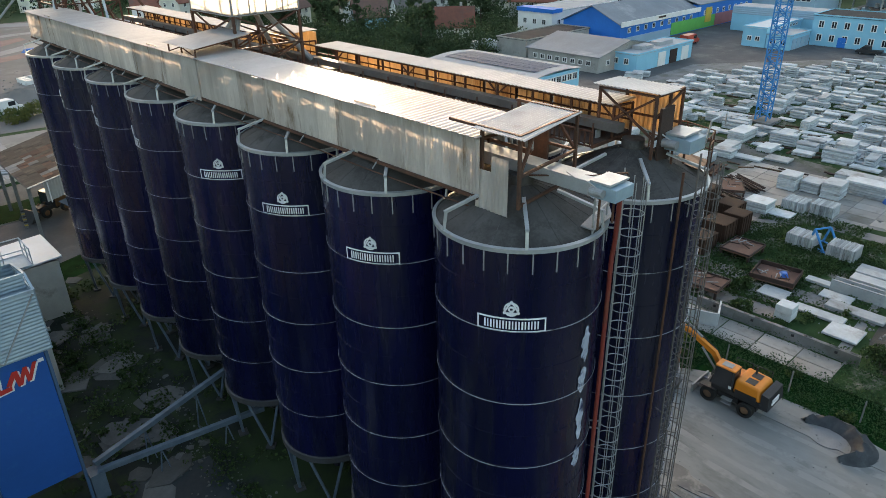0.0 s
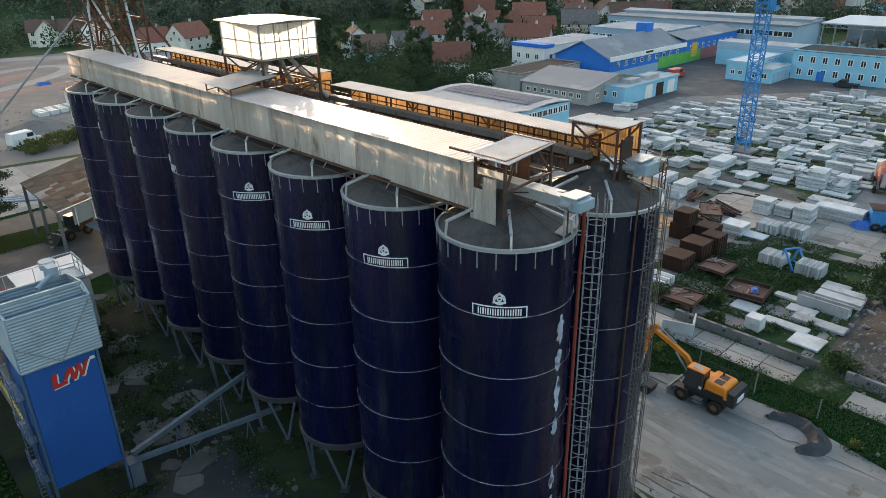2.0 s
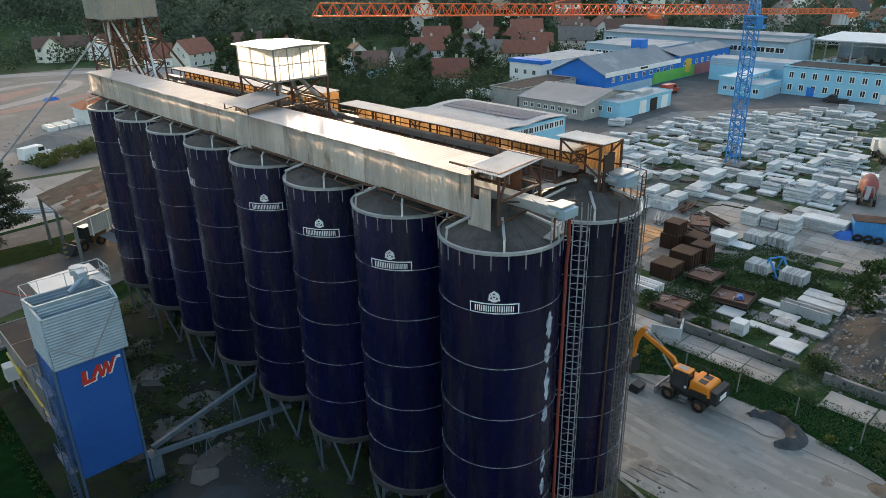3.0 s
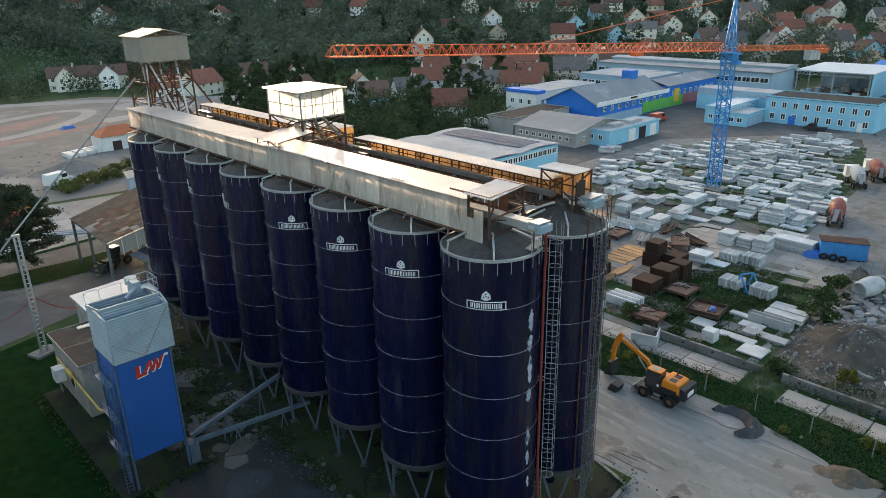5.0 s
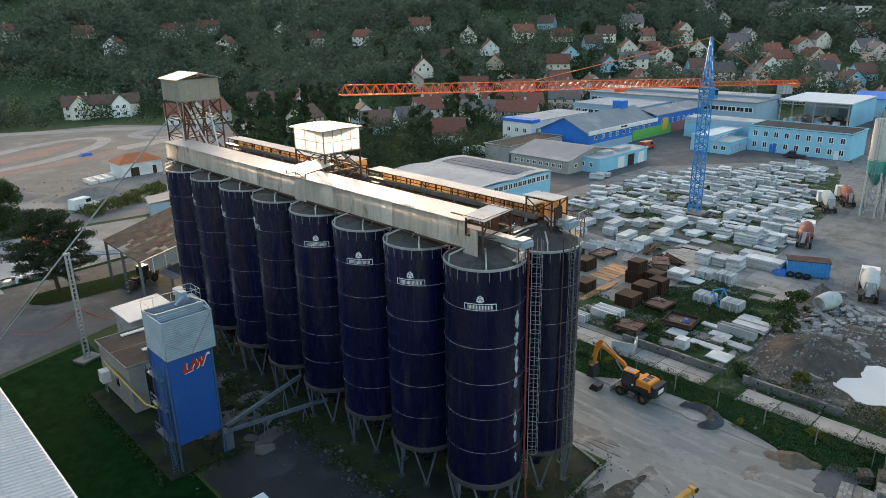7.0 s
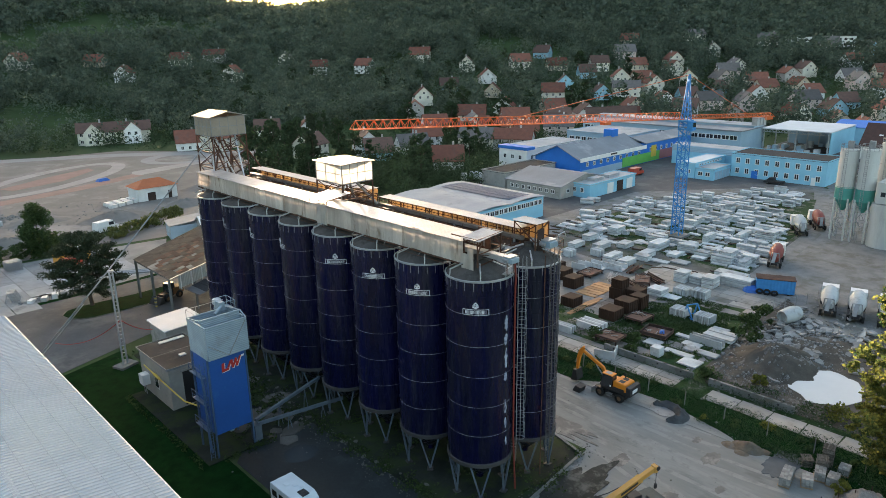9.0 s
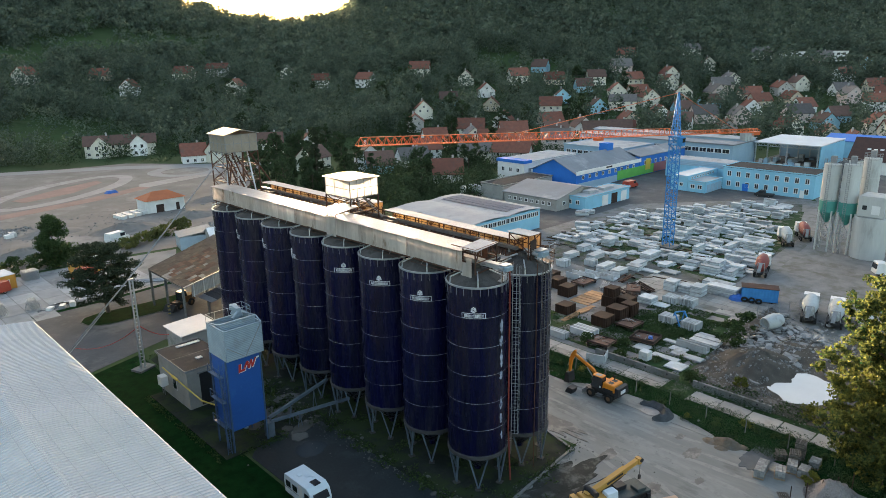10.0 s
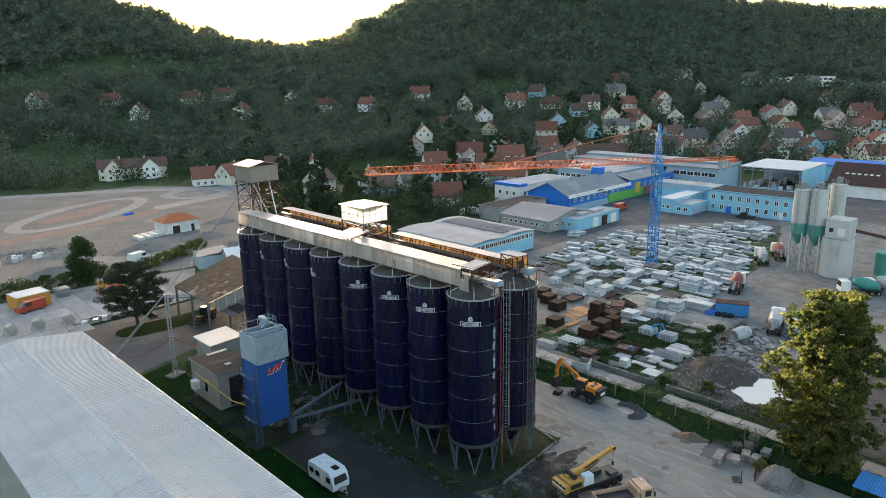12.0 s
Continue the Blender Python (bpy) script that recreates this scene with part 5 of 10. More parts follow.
# ---- tower crane ----
def tower_crane():
    c = thing("tower_crane", (93.4, 29.3, 0), "tower crane with blue lattice mast and orange lattice jib", "crane")

    def lattice(w, z0, z1, step, bar, top_w=None):
        s = Shape()
        n = max(1, round((z1 - z0) / step))
        for i in range(n):
            a, b = z0 + (z1 - z0) * i / n, z0 + (z1 - z0) * (i + 1) / n
            k = w if top_w is None else w + (top_w - w) * i / n
            k2 = w if top_w is None else w + (top_w - w) * (i + 1) / n
            h, h2 = k / 2, k2 / 2
            cs, cs2 = [(-h, -h), (h, -h), (h, h), (-h, h)], [(-h2, -h2), (h2, -h2), (h2, h2), (-h2, h2)]
            for j in range(4):
                p, q = cs[j], cs[(j + 1) % 4]
                p2, q2 = cs2[j], cs2[(j + 1) % 4]
                s.beam((*p, a), (*p2, b), bar * 1.5)
                s.beam((*p2, b), (*q2, b), bar)
                s.beam((*p, a), (*q2, b), bar) if (i + j) % 2 else s.beam((*q, a), (*p2, b), bar)
        return s

    part("base", Shape().block((0, 0, 0.02), (4.2, 4.2, 0.5)), OLD_CONCRETE, c, "concrete ballast base")
    part("mast", lattice(1.75, 0.5, 23.0, 1.25, 0.11), CRANE_BLUE, c, "blue lattice mast")
    t = lattice(1.9, 23.0, 24.8, 0.9, 0.13)
    t.box((-1.1, -1.1, 22.9), (1.1, 1.1, 23.1))
    t.box((-1.15, -1.15, 24.6), (1.15, 1.15, 24.85))
    part("slewing_unit", t, CRANE_BLUE, c)
    part("cab", Shape().box((-1.0, -2.1, 22.9), (0.4, -1.1, 24.7)), CRANE_BLUE, c, "blue driver cab")
    part("cab_window", Shape().box((-0.9, -2.14, 23.6), (0.3, -2.08, 24.5)), GLASS, c)
    part("tower_head", lattice(1.5, 24.85, 34.0, 1.3, 0.1, 0.25), CRANE_BLUE, c, "blue tapering tower head")
    d = Vector((math.cos(radians(166)), math.sin(radians(166)), 0.045)).normalized()
    side = Vector((-d.y, d.x, 0)).normalized()

    def truss(a, b, h, w, step, bar):
        s = Shape()
        n = round(abs(b - a) / step)
        base = Vector((0, 0, 25.1))
        for i in range(n):
            u, v = a + (b - a) * i / n, a + (b - a) * (i + 1) / n
            p, q, m = base + d * u, base + d * v, base + d * ((u + v) / 2) + Vector((0, 0, h))
            m0 = base + d * ((u + v) / 2 - (b - a) / n) + Vector((0, 0, h))
            for e in (-1, 1):
                s.beam(p + side * (e * w / 2), q + side * (e * w / 2), bar * 1.4)
                s.beam(p + side * (e * w / 2), m, bar), s.beam(m, q + side * (e * w / 2), bar)
            s.beam(p + side * (w / 2), p - side * (w / 2), bar)
            if i:
                s.beam(m0, m, bar * 1.5)
        return s

    part("jib", truss(1.2, 74.0, 1.35, 1.2, 1.55, 0.085), CRANE_ORANGE, c, "orange lattice jib")
    part("counter_jib", truss(-1.2, -28.0, 0.75, 1.3, 1.5, 0.1), CRANE_ORANGE, c, "orange counter jib")
    cw = Shape()
    for k in (-22.5, -23.6, -24.7):
        m = Vector((0, 0, 23.2)) + d * k
        cw.block(m, (0.9, 1.4, 1.7), 166)
    part("counterweight", cw, CONCRETE, c, "concrete counterweights")
    part("trolley", Shape().block(Vector((0, 0, 24.5)) + d * 22, (1.6, 1.3, 0.5), 166), CRANE_ORANGE, c, "orange trolley")
    part("machinery", Shape().block(Vector((0, 0, 24.4)) + d * -26, (2.8, 1.4, 0.8), 166), CRANE_ORANGE, c)
    top = Vector((0, 0, 33.9))
    part("tie_bar", Shape().rod(top, Vector((0, 0, 26.4)) + d * 42, 0.07, 6), CRANE_ORANGE, c, "orange tie bar")
    part("tie_bar", Shape().rod(top, Vector((0, 0, 25.9)) + d * -19, 0.06, 6), CRANE_ORANGE, c, "orange tie bar")


tower_crane()

# ---- stacks of precast slabs ----
rnd = random.Random(7)
SLAB_MESH = {}


def slab_mesh(w, l, h):
    key = (w, l, h)
    if key not in SLAB_MESH:
        b = 0.03
        s = Shape()
        s.hexa([(-w / 2, -l / 2, 0), (w / 2, -l / 2, 0), (w / 2, l / 2, 0), (-w / 2, l / 2, 0), (-w / 2, -l / 2, h - b), (w / 2, -l / 2, h - b), (w / 2, l / 2, h - b), (-w / 2, l / 2, h - b)])
        s.add([(-w / 2, -l / 2, h - b), (w / 2, -l / 2, h - b), (w / 2, l / 2, h - b), (-w / 2, l / 2, h - b), (-w / 2 + b, -l / 2 + b, h), (w / 2 - b, -l / 2 + b, h), (w / 2 - b, l / 2 - b, h), (-w / 2 + b, l / 2 - b, h)],
              [(4, 5, 6, 7), (0, 1, 5, 4), (1, 2, 6, 5), (2, 3, 7, 6), (3, 0, 4, 7)])
        SLAB_MESH[key] = s.mesh("slab")
        SLAB_MESH[key].materials.append(CONCRETE)
    return SLAB_MESH[key]


BEARER = Shape().box((-0.05, -0.5, 0), (0.05, 0.5, 0.08)).mesh("bearer")
BEARER.materials.append(mat("timber_bearer", (0.22, 0.15, 0.09), (0.15, 0.1, 0.06), 2.0, 0.85))


SLAB_AREAS = [(24.4, -2.6, 1.9, 6.4), (24.4, -11.4, 0.7, 2.7)]


def slab_stack(x, y, w, l, n, h=0.25, turn=0.0, label="stack of pale grey precast concrete slabs", gap=0.05):
    s = thing("slab_stack", pose(x, y, 0.045, 0, 0, turn), label, "slab stack", "stacks of concrete slabs")
    if x < 64:
        SLAB_AREAS.append((x, y, w / 2 + 0.03, l / 2 + 0.03))
    for k in (-0.3, 0.3) if x < 84 else ():
        part("bearer", BEARER, None, s, at=Matrix.Translation((w * k, 0, 0)) @ Matrix.Diagonal((1, l * 0.9, 1, 1)))
    z = 0.08
    for i in range(n):
        j = 0.04
        part("slab", slab_mesh(w, l, h), None, s, at=pose(rnd.uniform(-j, j), rnd.uniform(-j, j), z, 0, 0, rnd.uniform(-0.8, 0.8)))
        z += h + gap
    return s


def pick_stack(x, y):
    w, l = rnd.choice(((1.2, 3.0), (1.3, 3.6), (1.6, 2.6), (1.1, 2.4), (2.0, 2.8), (1.2, 3.9)))
    if rnd.random() < 0.12:
        w, l = l, w
    n = rnd.choice((1, 1, 2, 3, 3, 4, 4, 5))
    slab_stack(x + rnd.uniform(-0.35, 0.35), y + rnd.uniform(-0.5, 0.5), w, l, n, rnd.choice((0.2, 0.25, 0.28)), rnd.choice((0, 0, 0, 2, -3, 4)), gap=rnd.choice((0.05, 0.09, 0.12)))


# the wide storage field round the crane: rows with lanes between them
for row in range(11):
    for k in range(36):
        y = 10.0 + row * 4.15
        x = 78.0 + k * 2.7 + (row % 2) * 0.8 + (1.4 if k > 9 else 0.0)
        left = 80.0 if y < 26 else 84.0 - (y - 26) * 0.05
        right = 85 + (y - 7.5) * 4.2 if y < 26 else 158 - (y - 30) * 1.55
        if not left < x < min(right, 160) or math.hypot(x - 93.4, y - 29.3) < 3.8:
            continue
        if rnd.random() < 0.91:
            pick_stack(x, y)
for x, y, w, l, n, h in ((37.2, 2.2, 1.3, 1.35, 2, 0.62), (39.6, 0.3, 1.2, 4.0, 1, 0.2), (38.0, -2.2, 2.4, 2.6, 1, 0.18), (47.9, -1.4, 1.4, 4.2, 2, 0.25), (49.3, -1.3, 1.2, 4.0, 2, 0.3), (41.9, -1.7, 1.4, 4.6, 1, 0.24), (45.3, 1.9, 0.9, 3.4, 1, 0.25),
                         (50.8, -0.2, 1.8, 2.4, 1, 0.2), (67.4, 14.4, 2.3, 2.1, 7, 0.22), (68.4, 12.0, 2.3, 2.1, 5, 0.22), (68.0, 9.5, 2.6, 2.1, 7, 0.22), (71.2, 6.4, 2.2, 5.6, 6, 0.23), (74.2, 8.6, 2.2, 5.4, 4, 0.26), (58.3, 14.0, 2.4, 2.6, 5, 0.2), (58.6, 11.6, 2.0, 2.6, 1, 0.16)):
    slab_stack(x, y, w, l, n, h)
for x, y, w, l, n, h in ((86.3, 46.5, 3.0, 2.2, 5, 0.28), (86.4, 39.8, 3.4, 2.4, 5, 0.3), (83.1, 27.7, 4.6, 2.4, 4, 0.3), (83.6, 13.6, 2.2, 2.2, 6, 0.3), (69.9, 30.1, 4.4, 1.8, 4, 0.25), (75.2, 36.2, 4.0, 2.0, 3, 0.3), (69.3, 26.6, 3.4, 2.0, 3, 0.3), (76.2, 26.4, 3.4, 2.0, 3, 0.3), (80.0, 22.5, 3.0, 2.0, 2, 0.3)):
    slab_stack(x, y, w, l, n, h)
for x, y, w, l, n, h in ((76.8, 19.6, 2.2, 3.2, 1, 0.25), (74.6, 22.8, 1.6, 3.6, 1, 0.25), (73.6, 25.8, 2.0, 2.8, 3, 0.3), (79.0, 33.0, 3.2, 2.2, 3, 0.3), (72.5, 40.5, 3.6, 1.8, 3, 0.3), (79.0, 41.5, 3.4, 2.0, 4, 0.25), (43.6, 0.4, 1.5, 2.6, 1, 0.12), (40.6, 4.6, 2.0, 2.4, 1, 0.1)):
    slab_stack(x, y, w, l, n, h)

loose = random.Random(19)
for i in range(190):
    y = loose.uniform(9, 54)
    x = loose.uniform(80, 87 + (y - 7.5) * 3.8 if y < 26 else 150 - (y - 30) * 1.4)
    w, l = loose.choice(((1.2, 3.0), (1.5, 4.2), (1.0, 2.2)))
    if loose.random() < 0.15:
        w, l = l, w
    single("loose_slab", slab_mesh(w, l, 0.2), None, "single grey concrete slab lying between the stacks", "slab", "loose slabs", at=pose(x, y, 0.045, 0, 0, loose.choice((0, 0, 3, -4, 8))))


OLD_TIMBER = mat("old_brown_timber", (0.12, 0.08, 0.055), (0.06, 0.042, 0.03), 1.5, 0.9, 0.0, 0.1, vary=0.4, spec=0.1)
litter = random.Random(27)
for i in range(150):
    y = litter.uniform(9, 54)
    x = litter.uniform(68, 87 + (y - 7.5) * 3.8 if y < 26 else 148 - (y - 30) * 1.4)
    l = litter.uniform(1.5, 4.0)
    single("timber_beam", Shape().box((-0.14, -l / 2, 0), (0.14, l / 2, litter.choice((0.14, 0.22)))), litter.choice((DARK_RUST, OLD_TIMBER, OLD_TIMBER)), "dark timber beam lying between the stacks of slabs", "beam", "timber beams", at=pose(x, y, 0.045, 0, 0, litter.choice((0, 0, 90, 6, -8, 40))))


def upright_stack(x, y, turn, n, label, thick=0.13, long=2.2, high=1.25):
    """Slabs stored on edge, side by side."""
    s = thing("upright_slab_row", pose(x, y, 0.045, 0, 0, turn), label, "slab row", "rows of upright slabs")
    me = slab_mesh(thick, long, high)
    for i in range(n):
        part("slab", me, None, s, at=pose((i - n / 2) * thick * 1.45, rnd.uniform(-0.05, 0.05), 0.0, 0, rnd.uniform(-1.5, 1.5), 0))


upright_stack(39.4, 13.9, 0, 5, "row of long pale concrete beams stored on edge", 0.34, 3.9, 1.05)
upright_stack(35.9, 16.4, 0, 3, "row of long pale concrete beams stored on edge", 0.34, 3.4, 1.0)
for x, y, turn, n in ((52.6, 3.1, 90, 14), (52.6, 7.0, 90, 14), (61.3, 11.2, 90, 13), (62.2, 8.4, 90, 13), (66.5, 38.0, 0, 12), (70.5, 34.0, 0, 10)):
    upright_stack(x, y, turn, n, "row of pale concrete panels stored on edge")


def wall_unit(x, y, w, l, h, turn=0.0):
    s = Shape()
    s.box((-w / 2, -l / 2, 0), (-w / 2 + 0.15, l / 2, h)), s.box((-w / 2 + 0.15, -l / 2, 0), (w / 2, l / 2, 0.15)), s.box((w / 2 - 0.15, -l / 2, 0.15), (w / 2, l / 2, h * 0.9))
    single("concrete_trough", s, CONCRETE, "pale concrete trough unit lying in the weeds", "concrete unit", "concrete troughs", at=pose(x, y, 0.045, 0, 0, turn))


wall_unit(45.3, -0.9, 1.2, 4.6, 1.1, 0)
for x, y, l in ((63.6, 29.6, 3.6), (65.4, 26.6, 3.8), (61.4, 31.4, 3.0)):
    wall_unit(x, y, 2.2, l, 1.2, 0)
single("concrete_barrier", Shape().beam((31.0, 8.0, 0.65), (31.9, 5.6, 0.65), 0.15, 1.25).beam((31.95, 5.55, 0.65), (34.1, 6.4, 0.65), 0.15, 1.25), CONCRETE, "bent pale concrete barrier standing on the slab path", "barrier")


def a_frame(x, y):
    r = thing("slab_rack", pose(x, y, 0.05, 0, 0, 60), "blue steel a-frame rack between concrete panels", "rack")
    for e in (-0.9, 0.9):
        for p, q in (((-1.2, 0.05), (0.5, 1.9)), ((0.5, 1.9), (1.1, 0.05)), ((-1.2, 0.1), (1.1, 0.1))):
            part("bar", Shape().beam((p[0], e, p[1]), (q[0], e, q[1]), 0.16), CRANE_BLUE, r)
    for p in ((-1.2, 0.1), (0.5, 1.9), (1.1, 0.1)):
        part("cross_bar", Shape().beam((p[0], -0.9, p[1]), (p[0], 0.9, p[1]), 0.14), CRANE_BLUE, r)


a_frame(53.2, 5.1)


def rusty_crate(x, y, z, w, l, h):
    c = thing("rusty_crate", (x, y, z), "brown rusted steel formwork crate", "crate", "rusty crates")
    t = 0.06
    part("bottom", Shape().box((-w / 2, -l / 2, 0), (w / 2, l / 2, t)), CRATE, c)
    for lo, hi in (((-w / 2, -l / 2, t), (w / 2, -l / 2 + t, h)), ((-w / 2, l / 2 - t, t), (w / 2, l / 2, h)), ((-w / 2, -l / 2 + t, t), (-w / 2 + t, l / 2 - t, h)), ((w / 2 - t, -l / 2 + t, t), (w / 2, l / 2 - t, h))):
        part("side", Shape().box(lo, hi), CRATE, c)
    r = Shape()
    for i in range(4):
        x0 = -w / 2 + w * (i + 0.5) / 4
        r.beam((x0, -l / 2 - 0.03, 0.05), (x0, -l / 2 - 0.03, h), 0.07)
        y0 = -l / 2 + l * (i + 0.5) / 4
        r.beam((-w / 2 - 0.03, y0, 0.05), (-w / 2 - 0.03, y0, h), 0.07)
    part("ribs", r, CRATE, c)
    part("cover", Shape().box((-w / 2 + t, -l / 2 + t, h - 0.06), (w / 2 - t, l / 2 - t, h + 0.03)), CRATE, c)


CRATE = mat("brown_rusty_crate", (0.05, 0.022, 0.011), (0.028, 0.014, 0.008), 1.2, 0.9, 0.1, 0.2)
for c in ((52.8, 17.8, 0.03, 2.6, 2.4, 1.9), (52.8, 17.8, 1.95, 2.2, 2.0, 1.5), (53.6, 15.2, 0.03, 2.4, 2.4, 2.0), (48.4, 13.9, 0.03, 2.7, 2.7, 2.0), (44.6, 14.1, 0.03, 2.8, 2.7, 1.6), (51.0, 13.2, 0.03, 2.2, 2.2, 2.2), (44.9, 21.7, 0.03, 2.6, 2.4, 1.5), (52.3, 26.7, 0.03, 2.8, 2.4, 1.8), (54.8, 30.8, 0.03, 2.8, 2.4, 1.7), (57.0, 34.0, 0.03, 2.8, 2.4, 1.7)):
    rusty_crate(*c)


def rusty_platform(x, y, w, l, h, turn, tray):
    p = thing("formwork_table", pose(x, y, 0.04, 0, 0, turn), "rusty steel formwork table on trestles with scrap on it", "formwork table", "rusty formwork tables")
    part("top", Shape().box((-w / 2, -l / 2, h - 0.12), (w / 2, l / 2, h)), PLATE, p, "reddish rusty plate")
    for a in (-0.45, 0.45):
        for b in (-0.45, 0.45):
            part("leg", Shape().box((w * a - 0.1, l * b - 0.1, 0), (w * a + 0.1, l * b + 0.1, h - 0.12)), DARK_RUST, p)
    e = Shape()
    k = 0.4 if tray else 0.14
    for lo, hi in (((-w / 2, -l / 2, h), (w / 2, -l / 2 + 0.1, h + k)), ((-w / 2, l / 2 - 0.1, h), (w / 2, l / 2, h + k)), ((-w / 2, -l / 2 + 0.1, h), (-w / 2 + 0.1, l / 2 - 0.1, h + k)), ((w / 2 - 0.1, -l / 2 + 0.1, h), (w / 2, l / 2 - 0.1, h + k))):
        e.box(lo, hi)
    part("edge_board", e, DARK_RUST, p)
    for i in range(9):
        a, b = rnd.uniform(-w / 2.6, w / 2.6), rnd.uniform(-l / 2.6, l / 2.6)
        t = rnd.uniform(0, math.pi)
        part("scrap_bar", Shape().beam((a - 0.5 * math.cos(t), b - 0.5 * math.sin(t), h + 0.06 + 0.03 * i), (a + 0.5 * math.cos(t), b + 0.5 * math.sin(t), h + 0.06 + 0.03 * i), 0.07), GREY_STEEL if i % 2 else DARK_RUST, p)
    if tray:
        part("blue_tarp", Shape().block((0.4, -0.6, h + 0.02), (1.1, 0.7, 0.28), 20, 0.5), TARP, p, "crumpled blue tarpaulin")


PLATE = mat("red_rusty_plate", (0.16, 0.085, 0.06), (0.11, 0.06, 0.045), 0.8, 0.85, 0.1, 0.1)
TARP = mat("blue_tarpaulin", (0.02, 0.13, 0.45), (0.015, 0.09, 0.34), 2.0, 0.5)
rusty_platform(37.0, 9.3, 3.0, 3.4, 0.9, 4, False)
rusty_platform(46.2, 10.2, 3.6, 3.0, 0.8, 0, False)
rusty_platform(43.2, 5.6, 3.4, 3.8, 0.5, 8, True)
rusty_platform(59.5, 28.2, 4.2, 3.0, 0.5, 0, False)
rusty_platform(62.0, 19.0, 4.6, 2.6, 0.7, 30, False)


def bar_pile(x, y, n, l, turn, material, label):
    p = thing("steel_bar_pile", pose(x, y, 0.04, 0, 0, turn), label, "bar pile", "piles of bars")
    for i in range(n):
        k = rnd.uniform(-0.9, 0.9)
        part("bar", Shape().beam((-l / 2 + rnd.uniform(-0.4, 0.4), k, 0.1 + 0.11 * (i % 6)), (l / 2, k + rnd.uniform(-0.4, 0.4), 0.1 + 0.11 * (i % 6)), 0.18, 0.11), material, p)


BOARD = mat("orange_formwork_board", (0.42, 0.23, 0.1), (0.3, 0.16, 0.08), 1.0, 0.8, vary=0.3)
bar_pile(60.2, 23.6, 16, 4.0, 20, GREY_STEEL, "pile of grey steel beams")
bar_pile(64.6, 18.4, 14, 5.0, 60, DARK_RUST, "pile of rusty steel beams")
bar_pile(59.4, 18.6, 12, 4.4, 70, DARK_RUST, "pile of rusty steel channels")
bar_pile(66.5, 23.5, 12, 4.4, 10, RUST, "pile of brown steel beams")
for i in range(7):
    single("formwork_board", Shape().box((-0.45, -2.0, 0), (0.45, 2.0, 0.09)), BOARD, "orange plywood formwork board lying in a row", "board", "formwork boards", at=pose(50.4 + i * 1.05, 22.6 + 0.1 * (i % 2), 0.05 + 0.008 * (i % 3), 0, 0, rnd.uniform(-5, 5)))
for i in range(6):
    single("formwork_board", Shape().box((-0.4, -1.8, 0), (0.4, 1.8, 0.08)), BOARD, "weathered plywood formwork board lying flat", "board", "formwork boards", at=pose(43.0 + i * 1.1, 19.5 + 0.2 * (i % 3), 0.05 + 0.014 * i, 0, 0, rnd.uniform(-8, 8) + 90))


# ---- low walls, fence posts and slab paths ----
def low_wall(y0, y1, h):
    n = round((y1 - y0) / 3.3)
    l = (y1 - y0) / n
    w = thing("low_wall", (34.3, 0, 0), "low weathered concrete retaining wall along the slab path", "wall")
    panel = Shape().hexa([(-0.24, 0.006, -0.1), (0.2, 0.006, -0.1), (0.2, l - 0.006, -0.1), (-0.24, l - 0.006, -0.1), (-0.17, 0.012, h), (0.15, 0.012, h), (0.15, l - 0.012, h), (-0.17, l - 0.012, h)]).mesh("wall_panel")
    # Black block proud of the panel, standing for the dark inside a hole.
    hole = Shape().box((-0.27, -0.11, h * 0.55), (-0.18, 0.11, h * 0.55 + 0.2)).mesh("drain_hole")
    chip = Shape().hexa([(-0.12, -0.3, 0), (0.1, -0.35, 0), (0.12, 0.3, 0), (-0.14, 0.28, 0), (-0.06, -0.15, 0.07), (0.06, -0.2, 0.05), (0.05, 0.18, 0.08), (-0.07, 0.12, 0.06)]).mesh("crumbled_edge")
    for i in range(n):
        y = y0 + i * l
        p = part("wall_panel", panel, OLD_CONCRETE, w, at=pose(rnd.uniform(-0.02, 0.02), y, rnd.uniform(-0.03, 0.02), 0, rnd.uniform(-1, 1), rnd.uniform(-0.3, 0.3)))
        part("drain_hole", hole, BLACK_STEEL, p, at=pose(0, l * 0.5, 0))
        for k in range(3):
            part("crumbled_edge", chip, CRUMBLED, p, at=pose(rnd.uniform(-0.04, 0.04), rnd.uniform(0.4, l - 0.4), h - 0.01, 0, 0, rnd.uniform(-20, 20)))


low_wall(-4.5, 8.5, 0.85)
low_wall(-16.5, -6.5, 0.9)
PATH_SLAB = [Shape().hexa([(-0.8, -1.46, 0), (0.8, -1.46, 0), (0.8, 1.46, 0), (-0.8, 1.46, 0), (-0.78, -1.44, 0.14), (0.78, -1.44, 0.14), (0.78, 1.44, 0.14), (-0.78, 1.44, 0.14)]).mesh("road_slab") for _ in range(1)]
PATH_PALE = mat("pale_path_concrete", (0.306, 0.289, 0.264), (0.221, 0.212, 0.196), 0.5, 0.9, 0.0, 0.15, stain=(0.17, 0.16, 0.14), stain_scale=0.5, vary=0.2)
path = thing("slab_path", (0, 0, 0), "path of old concrete road slabs with grassy joints", "path", kind="structure")
WIDE_SLAB = Shape().hexa([(-1.4, -1.78, 0), (1.35, -1.8, 0), (1.42, 1.74, 0), (-1.36, 1.79, 0), (-1.37, -1.75, 0.14), (1.32, -1.77, 0.14), (1.39, 1.71, 0.14), (-1.33, 1.76, 0.14)]).mesh("road_slab")
